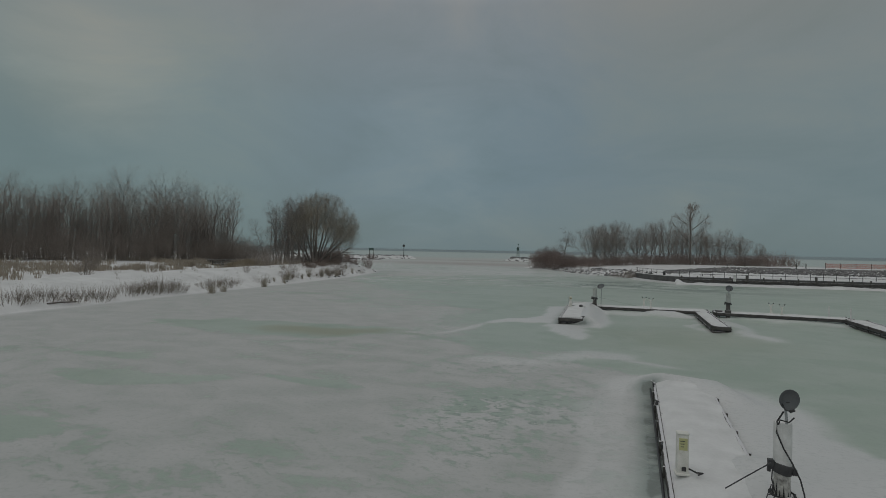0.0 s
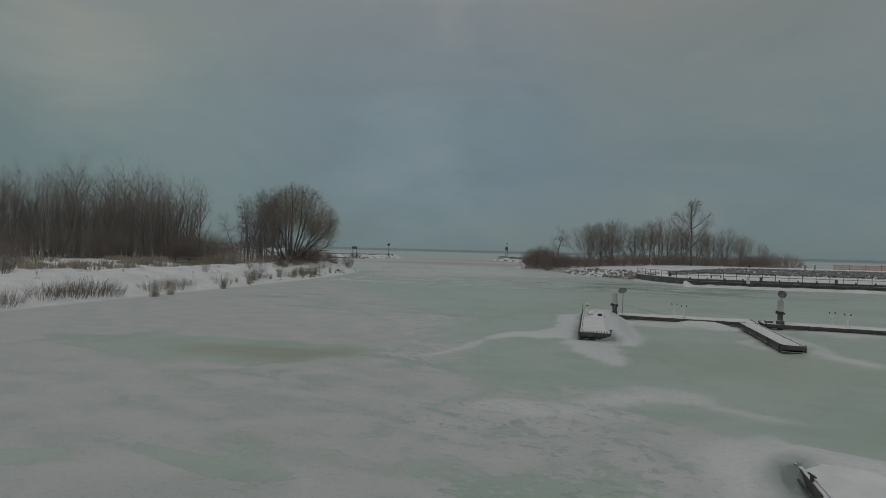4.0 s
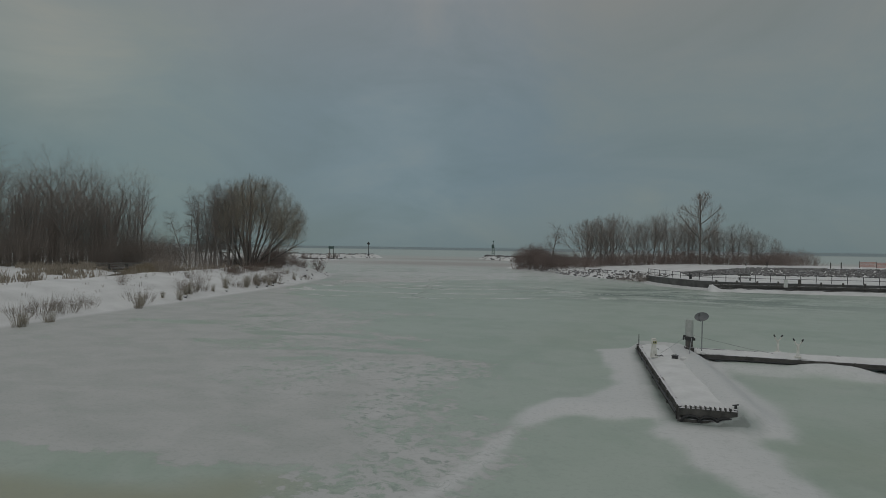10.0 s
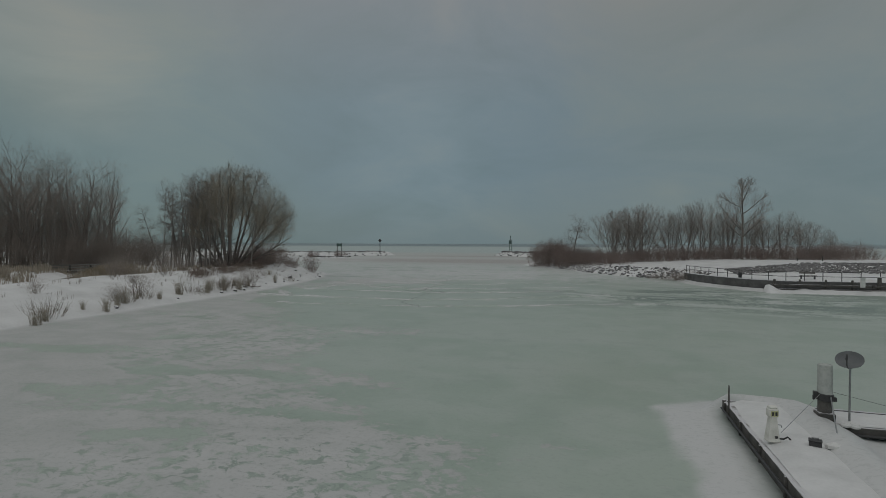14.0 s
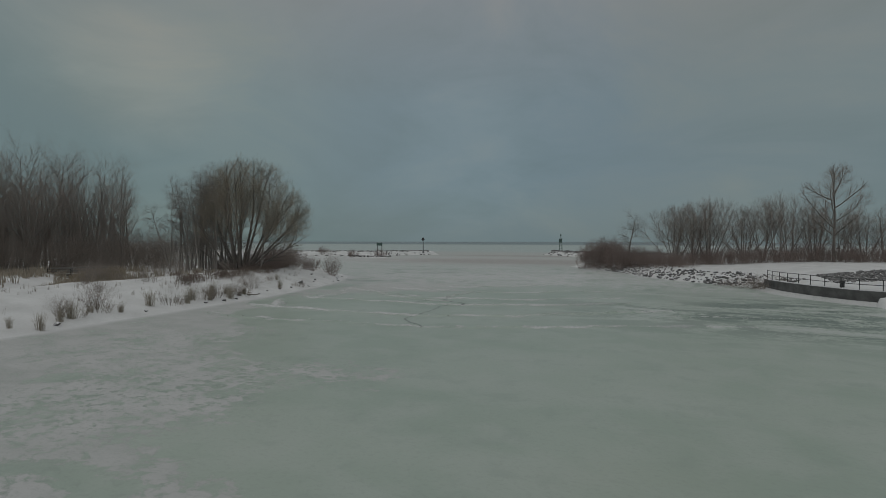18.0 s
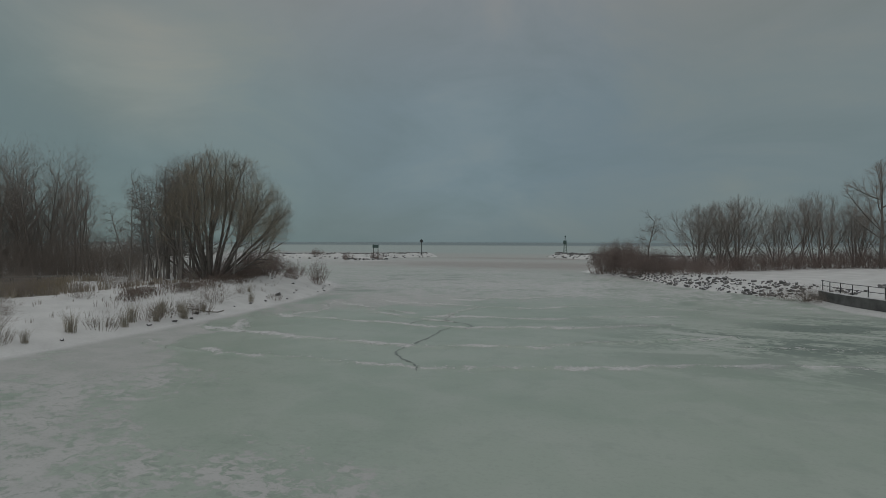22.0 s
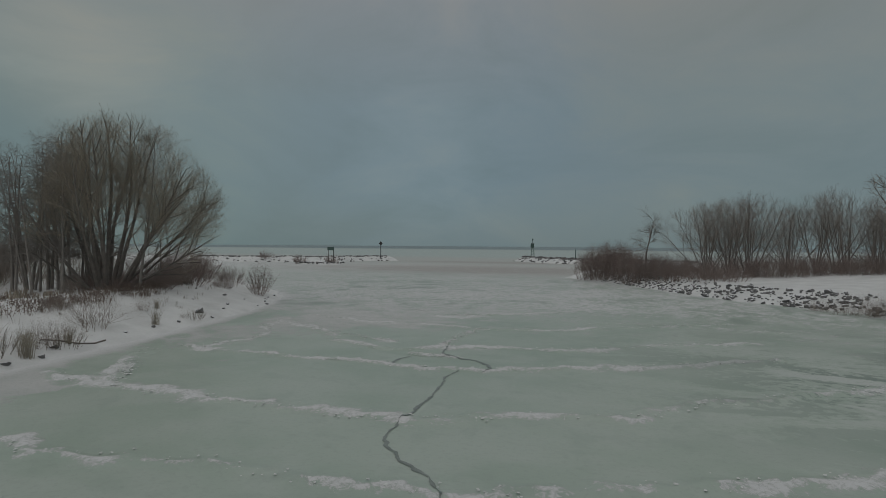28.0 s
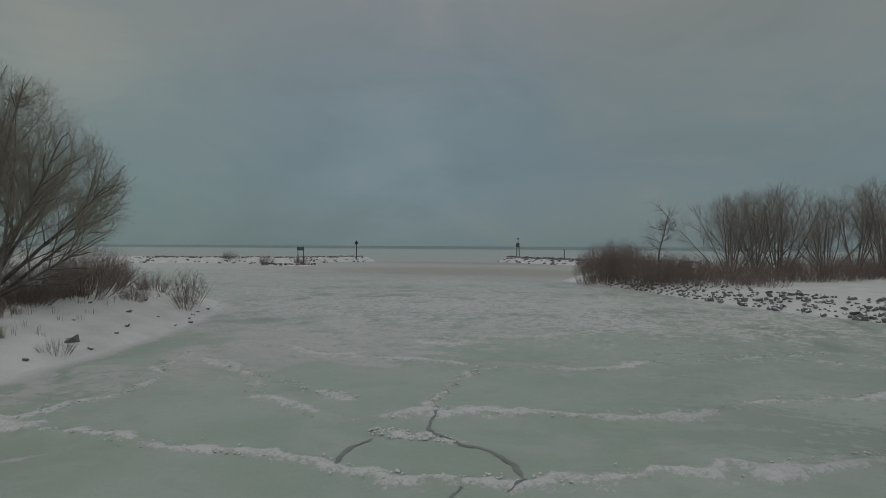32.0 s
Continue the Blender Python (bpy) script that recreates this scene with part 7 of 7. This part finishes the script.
stone_field("stone_bed", 7000, in_bed, "bed of grey stones showing through the snow", (0.22, 0.55), 401)


def on_spit(line, half):
    total = sum(math.hypot(b[0] - a[0], b[1] - a[1]) for a, b in zip(line, line[1:]))

    def at(r):
        x, y, _ = along(line, r.random() * total)
        px, py = x + r.gauss(0, half * 0.45), y + r.gauss(0, half * 0.45)
        d = float(to_line(np.array([px]), np.array([py]), line)[0])
        return px, py, max(0.0, 1.7 * (1 - d / half))

    return at


stone_field("breakwater_stones", 1500, on_spit(LEFT_SPIT[1:], 4.5), "rubble stones on the western breakwater", (0.5, 1.3), 402)
stone_field("breakwater_stones", 850, on_spit(RIGHT_SPIT, 4.5), "rubble stones on the eastern breakwater", (0.6, 1.6), 403)
stone_field("islet_stones", 110, lambda r: (-108 + r.gauss(0, 4), 202 + r.gauss(0, 2), 0.4), "rubble stones on the low mound", (0.5, 1.2), 404)

def on_shore(r):
    q = r.random()
    x, y, a = along(SHORE, 46 * q)
    nx, ny = math.sin(radians(a)), -math.cos(radians(a))
    w = r.uniform(-0.1, 4.2)
    return x + nx * w, y + ny * w, max(0.0, stand(x + nx * w, y + ny * w))


stone_field("riprap_rubble", 420, on_shore, "small rubble between the riprap stones", (0.2, 0.5), 407)

# broken ice and snow crumbs along the pressure ridges
CHUNK = material("ridge_snow", (0.52, 0.535, 0.52), (0.66, 0.665, 0.65), 2.0, 20.0, 0.75, 0.4, island=0.2)


def on_ridges(r):
    line = r.choices(RIDGES, RIDGE_WEIGHT)[0]
    total = sum(math.hypot(b[0] - a[0], b[1] - a[1]) for a, b in zip(line, line[1:]))
    x, y, _ = along(line, r.random() * total)
    w = 0.55 * (float(fbm(np.array([x / 1.1 + 5]), np.array([y / 1.1]), 3)[0]) - 0.5)
    px, py = x + r.gauss(0, 0.2), y - w + r.gauss(0, 0.2)
    return px, py, 0.05


stone_field("ridge_crumbs", 2400, on_ridges, "crumbled ice and snow heaped along pressure ridges", (0.05, 0.15), 405, CHUNK, 0.6)
